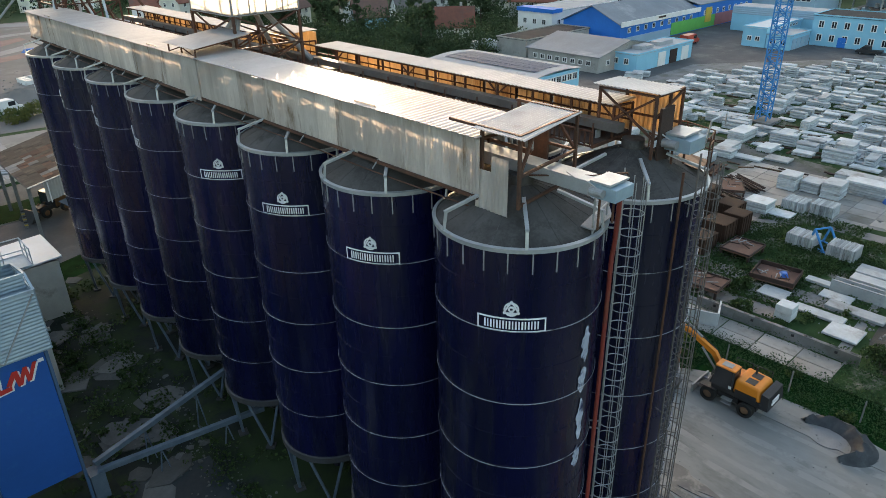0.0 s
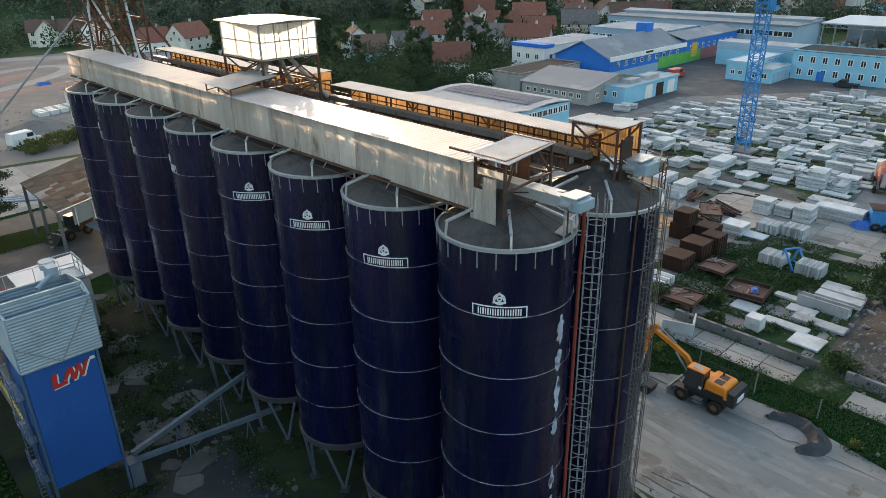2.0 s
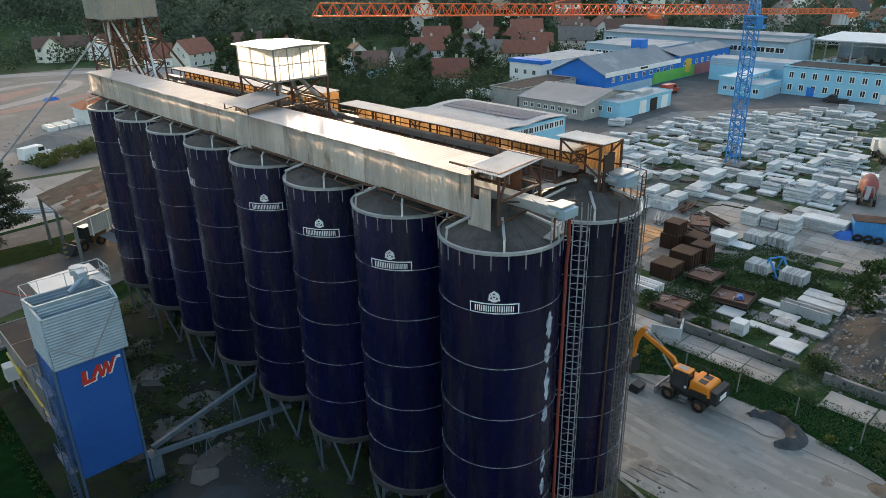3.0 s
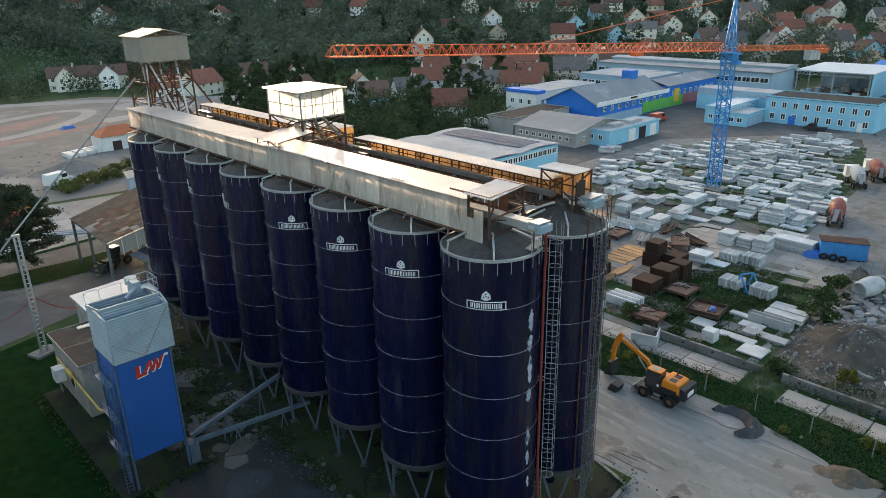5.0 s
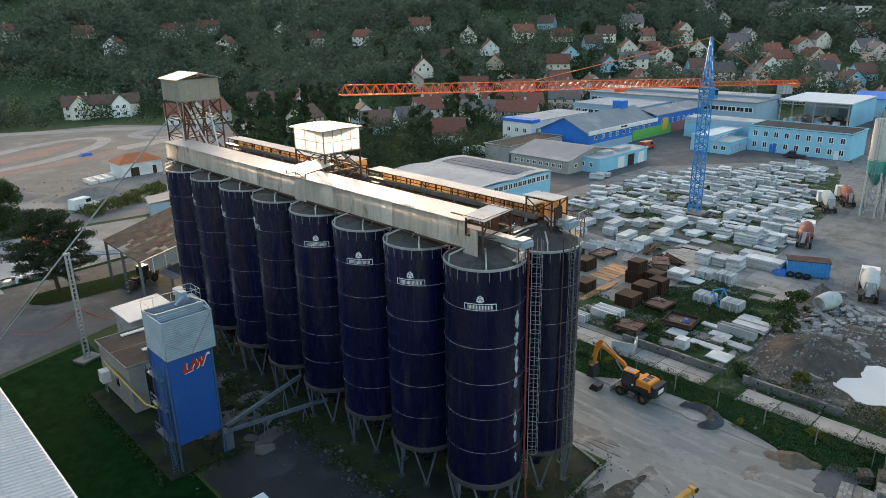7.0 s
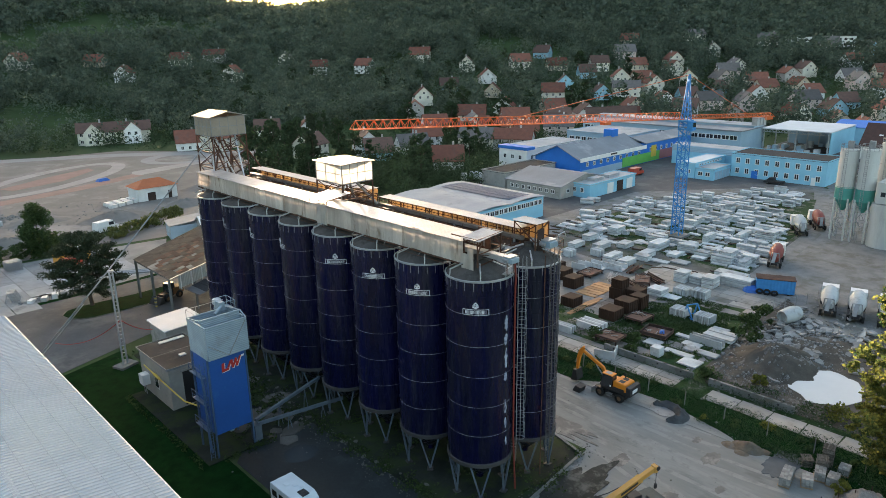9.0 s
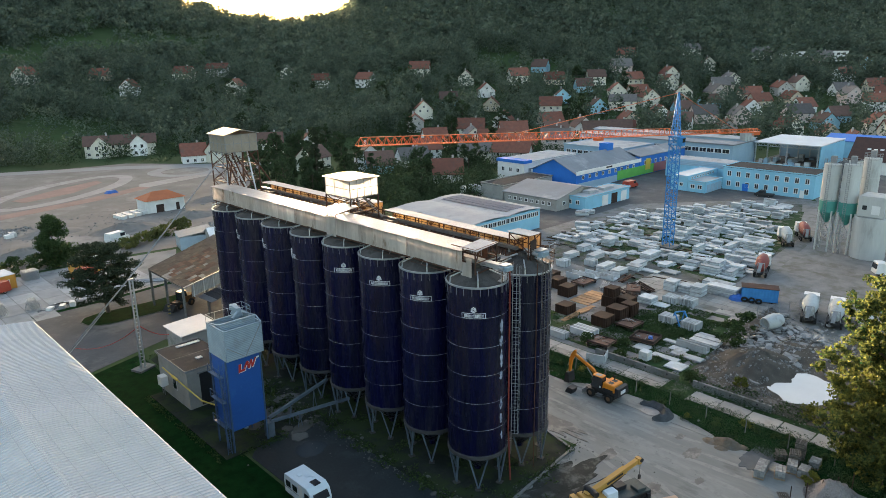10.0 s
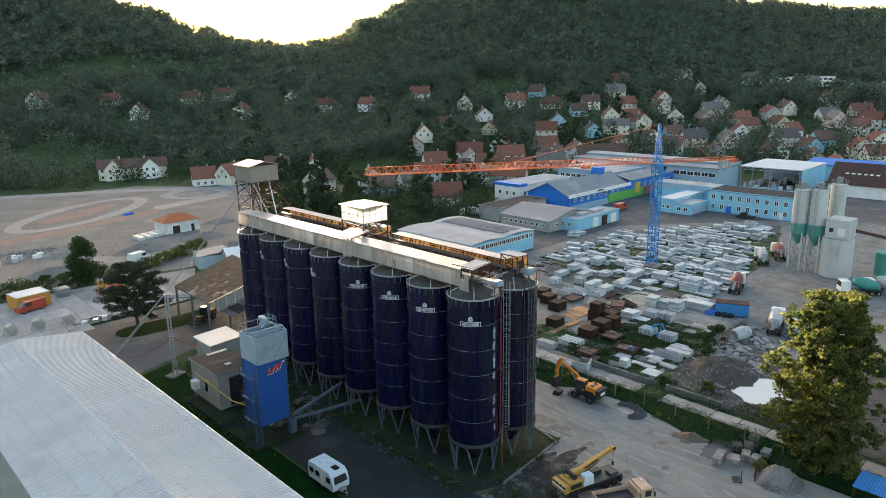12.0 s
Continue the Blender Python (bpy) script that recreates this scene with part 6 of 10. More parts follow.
for i in range(13):
    part("road_slab", WIDE_SLAB, PATH_PALE, path, at=pose(31.7 + rnd.uniform(-0.12, 0.12), -9.3 - 3.66 * i, -0.05 + rnd.uniform(-0.03, 0.02), rnd.uniform(-0.9, 0.9), rnd.uniform(-0.9, 0.9), rnd.uniform(-1.6, 1.6)))
for i in range(11):
    for j in range(2):
        part("road_slab", PATH_SLAB[0], PATH_PALE, path, at=pose(31.3 + 1.65 * j, -2.2 + 3.0 * i, -0.06 + rnd.uniform(-0.02, 0.02), rnd.uniform(-0.6, 0.6), rnd.uniform(-0.6, 0.6), rnd.uniform(-0.8, 0.8)))
for i in range(9):
    post = Shape().beam((0, 0, 0), (0.1, 0, 1.7), 0.09)
    single("fence_post", post, OLD_CONCRETE, "thin grey concrete fence post in the grass", "fence post", "fence posts", at=pose(27.55, -25.6 + i * 4.7, 0.04))

yard_floor = thing("yard_paving", (0, 0, 0), "worn concrete paving slabs of the storage yard", "paving", kind="structure")
PAVE = Shape().hexa([(-0.98, -1.48, 0), (0.98, -1.48, 0), (0.98, 1.48, 0), (-0.98, 1.48, 0), (-0.96, -1.46, 0.1), (0.96, -1.46, 0.1), (0.96, 1.46, 0.1), (-0.96, 1.46, 0.1)]).mesh("paving_slab")
PAVE_DARK = PAVE.copy()
PATH_DARK = mat("dark_worn_paving", (0.21, 0.2, 0.195), (0.13, 0.125, 0.12), 0.5, 0.9, 0.0, 0.15, stain=(0.09, 0.085, 0.075), stain_scale=0.5, vary=0.25, spec=0.15)
for i in range(15):
    for j in range(8):
        x, y = 45.0 + 2.02 * i, -0.8 + 3.02 * j
        if (x < 58 and y < 13) or rnd.random() < 0.06:
            continue
        part("paving_slab", PAVE if x > 60 else PAVE_DARK, PATH_PALE if x > 60 else PATH_DARK, yard_floor, at=pose(x, y, -0.045 + rnd.uniform(-0.012, 0.012), 0, 0, rnd.uniform(-0.4, 0.4)))
for i in range(3):
    for j in range(7):
        if rnd.random() < 0.75:
            part("paving_slab", PAVE_DARK, PATH_DARK, yard_floor, at=pose(37.2 + 2.4 * i, -2.0 + 3.1 * j, -0.03, 0, 0, rnd.uniform(-2, 2)))


# ---- works buildings ----
GREY_FACADE = mat("blue_grey_panel_facade", (0.30, 0.42, 0.52), (0.24, 0.35, 0.44), 0.2, 0.6)
GREEN_PAINT = mat("green_facade", (0.12, 0.42, 0.08), (0.1, 0.34, 0.07), 0.3, 0.6)
PINK_PAINT = mat("faded_red_facade", (0.34, 0.13, 0.14), (0.28, 0.11, 0.12), 0.3, 0.7)
GREY_ROOF = mat("grey_sheet_roof", (0.21, 0.23, 0.255), (0.165, 0.18, 0.2), 0.2, 0.7, 0.0, stain=(0.3, 0.31, 0.32), stain_scale=0.08, spec=0.2)
FLAT_ROOF = mat("pale_flat_roof", (0.40, 0.41, 0.42), (0.31, 0.32, 0.33), 0.2, 0.85, stain=(0.22, 0.22, 0.22), stain_scale=0.15, spec=0.1)
SOLAR = mat("solar_panel_glass", (0.11, 0.135, 0.18), (0.08, 0.1, 0.14), 1.0, 0.6, 0.0, spec=0.05)


def window_row(parent, p, q, n, w, h, out, z, skip=()):
    """Windows between two plan points on a facade; out: the way it faces."""
    p, q, out = Vector((*p, 0)), Vector((*q, 0)), Vector((*out, 0)).normalized()
    d = (q - p).normalized()
    turn = math.degrees(math.atan2(d.y, d.x))
    for i in range(n):
        if i in skip:
            continue
        m = p.lerp(q, (i + 0.5) / n)
        ob = part("window", WINDOW_FRAME(w, h), WHITE_PAINT, parent, "white-framed window", at=pose(m.x + out.x * 0.04, m.y + out.y * 0.04, z, 0, 0, turn))
        part("pane", WINDOW_PANE(w, h), GLASS, ob, at=pose(0, 0, 0))


WIN_CACHE = {}


def WINDOW_FRAME(w, h):
    if ("f", w, h) not in WIN_CACHE:
        s = Shape()
        t = 0.15
        s.box((-w / 2, -0.06, 0), (w / 2, 0.06, t)), s.box((-w / 2, -0.06, h - t), (w / 2, 0.06, h))
        s.box((-w / 2, -0.06, t), (-w / 2 + t, 0.06, h - t)), s.box((w / 2 - t, -0.06, t), (w / 2, 0.06, h - t)), s.box((-0.06, -0.05, t), (0.06, 0.05, h - t))
        WIN_CACHE["f", w, h] = s.mesh("window")
    return WIN_CACHE["f", w, h]


def WINDOW_PANE(w, h):
    if ("p", w, h) not in WIN_CACHE:
        WIN_CACHE["p", w, h] = Shape().box((-w / 2 + 0.08, -0.035, 0.08), (w / 2 - 0.08, 0.035, h - 0.08)).mesh("pane")
    return WIN_CACHE["p", w, h]


def gable_roof(x0, x1, y0, y1, z0, z1, along, over=0.4, t=0.18):
    """Two slopes with the ridge along x or y."""
    s = Shape()
    if along == "x":
        m, hw = (y0 + y1) / 2, (y1 - y0) / 2
        k = (z1 - z0) / hw
        for e in (-1, 1):
            a, b = m + e * (hw + over), m
            za, zb = z0 - k * over, z1
            s.hexa([(x0 - over, a, za), (x1 + over, a, za), (x1 + over, b, zb), (x0 - over, b, zb), (x0 - over, a, za + t), (x1 + over, a, za + t), (x1 + over, b, zb + t), (x0 - over, b, zb + t)])
    else:
        m, hw = (x0 + x1) / 2, (x1 - x0) / 2
        k = (z1 - z0) / hw
        for e in (-1, 1):
            a, b = m + e * (hw + over), m
            za, zb = z0 - k * over, z1
            s.hexa([(a, y0 - over, za), (a, y1 + over, za), (b, y1 + over, zb), (b, y0 - over, zb), (a, y0 - over, za + t), (a, y1 + over, za + t), (b, y1 + over, zb + t), (b, y0 - over, zb + t)])
    return s


def gable_body(x0, x1, y0, y1, z0, z1, along):
    if along == "x":
        m = (y0 + y1) / 2
        pts = [(y0, 0), (y1, 0), (y1, z0), (m, z1 - 0.02), (y0, z0)]
        v = [(x0, a, b) for a, b in pts] + [(x1, a, b) for a, b in pts]
    else:
        m = (x0 + x1) / 2
        pts = [(x0, 0), (x1, 0), (x1, z0), (m, z1 - 0.02), (x0, z0)]
        v = [(a, y0, b) for a, b in pts] + [(a, y1, b) for a, b in pts]
    n = 5
    return Shape().add(v, [tuple(range(n - 1, -1, -1)), tuple(range(n, 2 * n))] + [(i, (i + 1) % n, n + (i + 1) % n, n + i) for i in range(n)])


def blue_works():
    b = thing("blue_works_building", (0, 0, 0), "long bright blue works building with a grey pitched roof", "building")
    x0, x1, y0, y1 = 134.0, 172.0, 83.2, 100.6
    part("wall", gable_body(x0, x1, y0, y1, 5.4, 9.3, "x"), BLUE_PAINT, b, "bright blue rendered walls")
    part("roof", gable_roof(x0, x1, y0, y1, 5.45, 9.35, "x", 0.5, 0.2), GREY_ROOF, b, "grey sheet roof")
    part("wing", Shape().box((172.2, 83.2, 0), (205.0, 95.0, 6.6)), BLUE_PAINT, b, "blue flat-roofed wing")
    part("wing_roof", gable_roof(172.2, 205.0, 83.2, 95.0, 6.7, 8.2, "x", 0.4, 0.2), GREY_ROOF, b)
    part("fascia", Shape().box((133.4, 82.5, 5.0), (172.0, 82.75, 6.2)), WHITE_PAINT, b, "white eaves fascia")
    part("roof_house", Shape().box((163.5, 91.0, 8.6), (167.0, 94.5, 11.6)), BLUE_PAINT, b, "blue rooftop plant room")
    window_row(b, (136, 83.2), (170, 83.2), 9, 1.3, 1.3, (0, -1), 3.2)
    window_row(b, (174, 83.2), (203, 83.2), 8, 1.2, 1.4, (0, -1), 3.6)
    window_row(b, (134.0, 99), (134.0, 93), 2, 1.1, 2.0, (-1, 0), 0.6)
    part("green_panel", Shape().box((158, 83.06, 0.2), (181.9, 83.18, 3.4)), GREEN_PAINT, b, "green painted wall section")
    part("red_panel", Shape().box((182, 83.06, 0.2), (204, 83.18, 3.4)), PINK_PAINT, b, "faded red wall section")
    part("mural", Shape().box((176.0, 83.0, 1.6), (179.4, 83.05, 5.6)), YELLOW_PIPE, b, "yellow sign panel")
    part("base_band", Shape().box((135, 83.08, 0), (157.8, 83.18, 2.2)), GREY_FACADE, b, "grey lower wall")
    part("sign_bar", Shape().box((150, 82.4, 5.5), (153.5, 82.5, 6.0)), DARK_RUST, b)


blue_works()


def flat_building(name, lo, hi, h, wall, roof, label, category="building", wins=()):
    b = thing(name, (*lo, 0), label, category)
    w, d = hi[0] - lo[0], hi[1] - lo[1]
    part("wall", Shape().box((0, 0, 0), (w, d, h)), wall, b)
    s = Shape().box((-0.15, -0.15, h), (w + 0.15, d + 0.15, h + 0.2))
    part("roof", s, roof, b)
    p = Shape()
    for a, c in (((-0.2, -0.2), (w + 0.2, -0.05)), ((-0.2, d + 0.05), (w + 0.2, d + 0.2)), ((-0.2, -0.05), (-0.05, d + 0.05)), ((w + 0.05, -0.05), (w + 0.2, d + 0.05))):
        p.box((*a, h + 0.1), (*c, h + 0.4))
    part("parapet", p, wall, b)
    for p0, p1, n, ww, wh, out, z in wins:
        window_row(b, p0, p1, n, ww, wh, out, z)
    return b


workshop = flat_building("pale_blue_workshop", (112.2, 64.5), (135.0, 71.2), 3.5, PALE_BLUE, FLAT_ROOF, "low pale blue workshop with garage doors", wins=(((0, 6.3), (0, 1.2), 2, 1.2, 1.3, (-1, 0), 1.4),))
for i, x in enumerate((8.4, 13.2, 18.2)):
    part("garage_door", Shape().box((x, -0.1, 0), (x + 3.0, 0.04, 3.0)), WHITE_PAINT if i != 1 else DARK_RUST, workshop, "garage door")
part("roof_lantern", Shape().box((5.0, 2.0, 3.7), (9.5, 4.5, 4.5)), FLAT_ROOF, workshop)
part("roof_lantern", Shape().box((12.0, 2.0, 3.7), (17.5, 4.5, 4.5)), FLAT_ROOF, workshop)

grey_hall = thing("grey_workshop", (106.2, 69.8, 0), "low grey workshop with a pale pitched sheet roof", "building")
part("wall", gable_body(0, 22.0, 0, 19.0, 3.3, 5.4, "y"), FACADE_GREY, grey_hall)
part("roof", gable_roof(0, 22.0, 0, 19.0, 3.35, 5.5, "y", 0.5, 0.16), GREY_ROOF, grey_hall)
window_row(grey_hall, (0, 18), (0, 1.5), 8, 1.2, 1.1, (-1, 0), 1.3)
window_row(grey_hall, (1.5, 0), (20, 0), 5, 1.2, 1.1, (0, -1), 1.3)
grey_store = flat_building("grey_store", (108.0, 91.0), (132.0, 100.0), 4.2, FACADE_GREY, BITUMEN, "low grey store with a dark flat roof")
white_store = flat_building("white_store", (136.0, 106.0), (166.0, 118.0), 6.5, WHITE_PAINT, FLAT_ROOF, "long white store building behind the blue works", wins=(((1.0, 0), (28, 0), 7, 1.4, 1.5, (0, -1), 3.0), ((0, 11), (0, 1), 3, 1.4, 1.5, (-1, 0), 3.0)))
part("blue_band", Shape().box((-0.3, -0.3, 6.2), (4.0, 12.3, 7.2)), BLUE_PAINT, white_store, "blue corner fascia")

solar = thing("solar_roof_hall", (64.0, 61.8, 0), "wide pale blue hall with a white vaulted roof carrying solar panels", "hall")
part("wall", Shape().box((0, 0, 0), (24.6, 27.0, 5.0)), PALE_BLUE, solar, "pale blue walls with a ribbon of windows")
for i in range(2):
    a, b = 0.0 + 12.3 * i, 12.3 + 12.3 * i
    arc = [(a + (b - a) * k / 8 - 0.0, 5.02 + 0.45 * math.sin(math.pi * k / 8)) for k in range(9)]
    sh = Shape().extrude([(xa, za) for xa, za in arc] + [(xa, za + 0.16) for xa, za in reversed(arc)], (0, -0.4, 0), (0, 27.4, 0))
    part("vaulted_roof", sh, FLAT_ROOF, solar, "white vaulted sheet roof")
PANEL = Shape().box((0, 0, 0), (1.75, 1.05, 0.05)).mesh("solar_panel")
for i in range(4):
    for j in range(20):
        x = 14.2 + 2.0 * i
        z = 5.27 + 0.45 * math.sin(math.pi * (x + 0.9 - 12.3) / 12.3)
        slope = math.degrees(math.atan(0.45 * math.pi / 12.3 * math.cos(math.pi * (x + 0.9 - 12.3) / 12.3)))
        part("solar_panel", PANEL, SOLAR, solar, at=pose(x, 2.0 + 1.15 * j, z - 0.05, 0, -slope, 0))
window_row(solar, (24.6, 0.6), (24.6, 26.4), 16, 1.4, 1.3, (1, 0), 3.2)
window_row(solar, (0.6, 0), (24, 0), 15, 1.4, 1.3, (0, -1), 3.2)

office = flat_building("pale_blue_office", (168.2, 24.0), (181.0, 51.2), 6.9, PALE_BLUE, BITUMEN, "two-storey pale blue office block with a dark flat roof", wins=(((0, 26.6), (0, 0.6), 9, 1.3, 1.7, (-1, 0), 4.2), ((0, 26.6), (0, 0.6), 9, 1.3, 1.7, (-1, 0), 1.1)))
part("entrance_door", Shape().box((-0.1, 19.0, 0), (0.05, 20.8, 2.3)), BLUE_PAINT, office, "blue entrance door")
part("white_door", Shape().box((-0.1, 2.6, 0), (0.05, 3.8, 2.3)), WHITE_PAINT, office, "white side door")
gate_house = flat_building("pale_blue_garage", (156.7, 51.3), (168.0, 57.0), 3.2, PALE_BLUE, FLAT_ROOF, "low pale blue garage with four doors beside the office", wins=(((0, 5.2), (0, 0.6), 2, 1.5, 1.3, (-1, 0), 1.1),))
for i in range(4):
    part("garage_door", Shape().box((1.2 + 2.5 * i, -0.08, 0), (3.3 + 2.5 * i, 0.03, 2.5)), GREY_FACADE, gate_house, "grey-blue garage door")
flat_building("pale_blue_wing", (156.8, 57.2), (177.0, 63.0), 4.4, PALE_BLUE, WHITE_SHEET, "pale blue wing with a pale sheet roof", wins=(((2.0, 0), (18.0, 0), 9, 1.1, 0.7, (0, -1), 3.5), ((0, 5.0), (0, 1.0), 2, 1.2, 1.2, (-1, 0), 1.4)))
clad = thing("clad_link_building", (178.5, 52.5, 0), "long low building clad in blue ribbed sheet", "building")
part("wall", Shape().box((0, 0, 0), (8, 24, 4.4)), PALE_BLUE, clad)
part("cladding", Shape().corrugated((-0.02, 24, 4.4), (0, 0, 2.0), (0, -24, 0), (-1, 0, 0), 0.5, 0.06), GREY_FACADE, clad, "blue-grey ribbed cladding")
part("roof", Shape().box((0.1, 0, 6.2), (8, 24, 6.4)), FLAT_ROOF, clad)

hall = thing("panel_hall", (192.0, 70.0, 0), "long blue-grey panel factory hall with ribbon windows", "hall")
part("wall", Shape().box((16.0, -4.0, 0), (36.0, 64.0, 8.4)), GREY_FACADE, hall)
part("roof", Shape().box((15.5, -4.5, 8.4), (36.5, 64.5, 8.8)), GREY_ROOF, hall)
part("upper_roof", gable_roof(27, 36, -4, 64, 9.5, 9.9, "y", 0.4, 0.25), FLAT_ROOF, hall)
part("upper_wall", Shape().box((27, -4, 8.81), (36, 64, 9.5)), GREY_FACADE, hall)
window_row(hall, (16.0, 63), (16.0, -3), 22, 2.8, 1.7, (-1, 0), 5.2)
window_row(hall, (16.0, 63), (16.0, -3), 20, 2.6, 1.4, (-1, 0), 1.8)
flat_building("grey_panel_block", (183.0, 97.0), (206.5, 124.0), 6.9, GREY_FACADE, FLAT_ROOF, "grey panel block beside the factory hall", wins=(((0, 26), (0, 1), 9, 2.2, 1.5, (-1, 0), 3.8),))

patch("bay_floor", [(224, 40.5), (256, 40.5), (256, 67), (224, 67)], 0.02, ASPHALT, "dark asphalt floor under the open bay", "floor")
bay = thing("open_crane_bay", (226.5, 42.5, 0), "open steel bay with a trussed pale blue roof", "open hall")
part("roof", Shape().hexa([(-1, -1, 8.0), (26, -1, 8.4), (26, 23, 8.4), (-1, 23, 8.0), (-1, -1, 8.35), (26, -1, 8.75), (26, 23, 8.75), (-1, 23, 8.35)]), WHITE_SHEET, bay, "pale sheet roof")
tr = Shape()
for i in range(11):
    y = 2.1 * i
    tr.beam((0, y, 6.9), (0, y + 1.05, 7.95), 0.16), tr.beam((0, y + 1.05, 7.95), (0, y + 2.1, 6.9), 0.16)
tr.beam((0, 0, 6.9), (0, 23, 6.9), 0.22), tr.beam((0, 0, 7.95), (0, 23, 7.95), 0.22)
part("truss", tr, GALV, bay)
for y in (0, 11, 22.6):
    for x in (0.2, 12, 25):
        part("column", Shape().box((x - 0.2, y - 0.2, 0), (x + 0.2, y + 0.2, 8.0)), GALV, bay)
part("side_wall", Shape().box((0, -0.9, 0), (26, -0.6, 8.0)), PALE_BLUE, bay)
part("back_wall", Shape().box((25.6, -0.5, 0), (25.9, 22.8, 8.3)), GREY_FACADE, bay)
for i in range(24):
    slab_like = Shape().block((0, 0, 0), (rnd.uniform(1.0, 3.0), rnd.uniform(0.8, 2.0), rnd.uniform(0.5, 2.0)))
    single("stored_unit", slab_like, CONCRETE if i % 3 else GREY_FACADE, "stored building unit under the open bay", "stored unit", "stored units", at=pose(222 + rnd.uniform(0, 28), 46 + rnd.uniform(0, 19), 0, 0, 0, rnd.uniform(-8, 8)))
long_roof = thing("blue_roof_hall", (262.0, 6.0, 0), "far hall with a bright blue sheet roof", "hall")
part("wall", Shape().box((0, 0, 0), (18, 46, 6.6)), PALE_BLUE, long_roof)
part("roof", gable_roof(0, 18, 0, 46, 6.6, 8.4, "y", 0.6, 0.2), BLUE_PAINT, long_roof, "bright blue sheet roof")


# ---- concrete mixing plant ----
PLANT_GREEN = mat("green_plant_paint", (0.05, 0.26, 0.22), (0.04, 0.2, 0.17), 0.6, 0.6)
CEMENT_WHITE = mat("dusty_white_steel", (0.52, 0.52, 0.50), (0.40, 0.40, 0.38), 0.3, 0.7, 0.0, stain=(0.3, 0.29, 0.27), stain_scale=0.25, streak=0.2)


def cement_silo(x, y, r, z0, z1, band, legs=True):
    s = thing("cement_silo", (x, y, 0), "white cement silo with a green foot on steel legs" if band else "tall dusty white cement silo", "silo", "cement silos")
    part("drum", Shape().lathe([(r, z0), (r, z1), (r * 0.96, z1 + 0.25), (0, z1 + 0.5)], 32), CEMENT_WHITE, s, smooth=40)
    for z in (z0 + (z1 - z0) * k for k in (0.25, 0.5, 0.75, 1.0)):
        part("hoop", Shape().lathe([(r, z - 0.06), (r + 0.05, z - 0.06), (r + 0.05, z + 0.06), (r, z + 0.06)], 32), CEMENT_WHITE, s, smooth=40)
    if band:
        part("green_band", Shape().lathe([(r + 0.02, z0), (r + 0.02, z0 + 2.6), (r, z0 + 2.65)], 32), PLANT_GREEN, s, "green painted foot", smooth=40)
        part("cone", Shape().lathe([(r, z0), (0.4, z0 - 2.4), (0.0, z0 - 2.4)], 24), PLANT_GREEN, s, smooth=40)
    for i in range(4):
        a = math.pi / 4 + i * math.pi / 2
        part("leg", Shape().beam((r * math.cos(a), r * math.sin(a), 0), (r * math.cos(a), r * math.sin(a), z0 + 0.3), 0.28), CEMENT_WHITE, s)
    for i in range(4):
        a, b = math.pi / 4 + i * math.pi / 2, math.pi / 4 + (i + 1) * math.pi / 2
        p, q = (r * math.cos(a), r * math.sin(a)), (r * math.cos(b), r * math.sin(b))
        part("brace", Shape().beam((*p, 0.5), (*q, z0 * 0.5), 0.12).beam((*q, z0 * 0.5), (*p, z0), 0.12).beam((*p, z0 * 0.5), (*q, z0 * 0.5), 0.12), GREY_STEEL, s)
    rail = Shape()
    for i in range(12):
        a, b = 2 * math.pi * i / 12, 2 * math.pi * (i + 1) / 12
        for z in (z1 + 0.6, z1 + 1.2):
            rail.beam((r * math.cos(a), r * math.sin(a), z), (r * math.cos(b), r * math.sin(b), z), 0.06)
        rail.beam((r * math.cos(a), r * math.sin(a), z1), (r * math.cos(a), r * math.sin(a), z1 + 1.2), 0.06)
    part("top_rail", rail, GREY_STEEL, s)
    part("filter", Shape().block((0, 0, z1 + 0.3), (1.0, 1.0, 1.6)), GREY_STEEL, s)
    lad = Shape()
    for e in (-0.25, 0.25):
        lad.beam((-r - 0.3, e, 0.2), (-r - 0.3, e, z1 + 1.0), 0.06)
    for i in range(int(z1 / 0.4)):
        lad.beam((-r - 0.3, -0.25, 0.4 + 0.4 * i), (-r - 0.3, 0.25, 0.4 + 0.4 * i), 0.04)
    part("ladder", lad, GREY_STEEL, s)


cement_silo(114.5, 4.0, 1.75, 8.6, 18.6, True)
cement_silo(114.5, 0.2, 1.75, 8.6, 18.9, True)
cement_silo(121.0, -1.6, 1.7, 4.0, 19.6, False)
tank = thing("mixing_plant_tower", (114.6, -4.6, 0), "white mixing tower of a concrete plant with a boxy control cabin", "mixing plant")
part("round_base", Shape().lathe([(3.3, 0), (3.3, 8.8), (0, 9.0)], 36), CEMENT_WHITE, tank, "round white base", smooth=40)
part("control_cabin", Shape().box((-2.6, -2.6, 9.0), (2.8, 2.2, 13.2)), CEMENT_WHITE, tank, "boxy white cabin")
part("door", Shape().box((-2.66, -1.8, 9.6), (-2.58, -0.3, 11.4)), WHITE_PAINT, tank)
part("cabin_window", Shape().box((-2.66, 0.6, 10.4), (-2.58, 1.4, 11.3)), GLASS, tank)
conv = Shape().beam((2.0, -2.0, 10.5), (30.0, -18.0, 2.0), 0.9, 0.7)
part("belt_conveyor", conv, RUST, tank, "rusty inclined belt conveyor")
single("steel_tank", Shape().lathe([(2.0, 0.02), (2.0, 5.2), (1.9, 5.3), (0, 5.35)], 28), PLANT_GREEN, "round grey-green steel tank", "tank", smooth=40, at=pose(122.0, -12.5, 0))

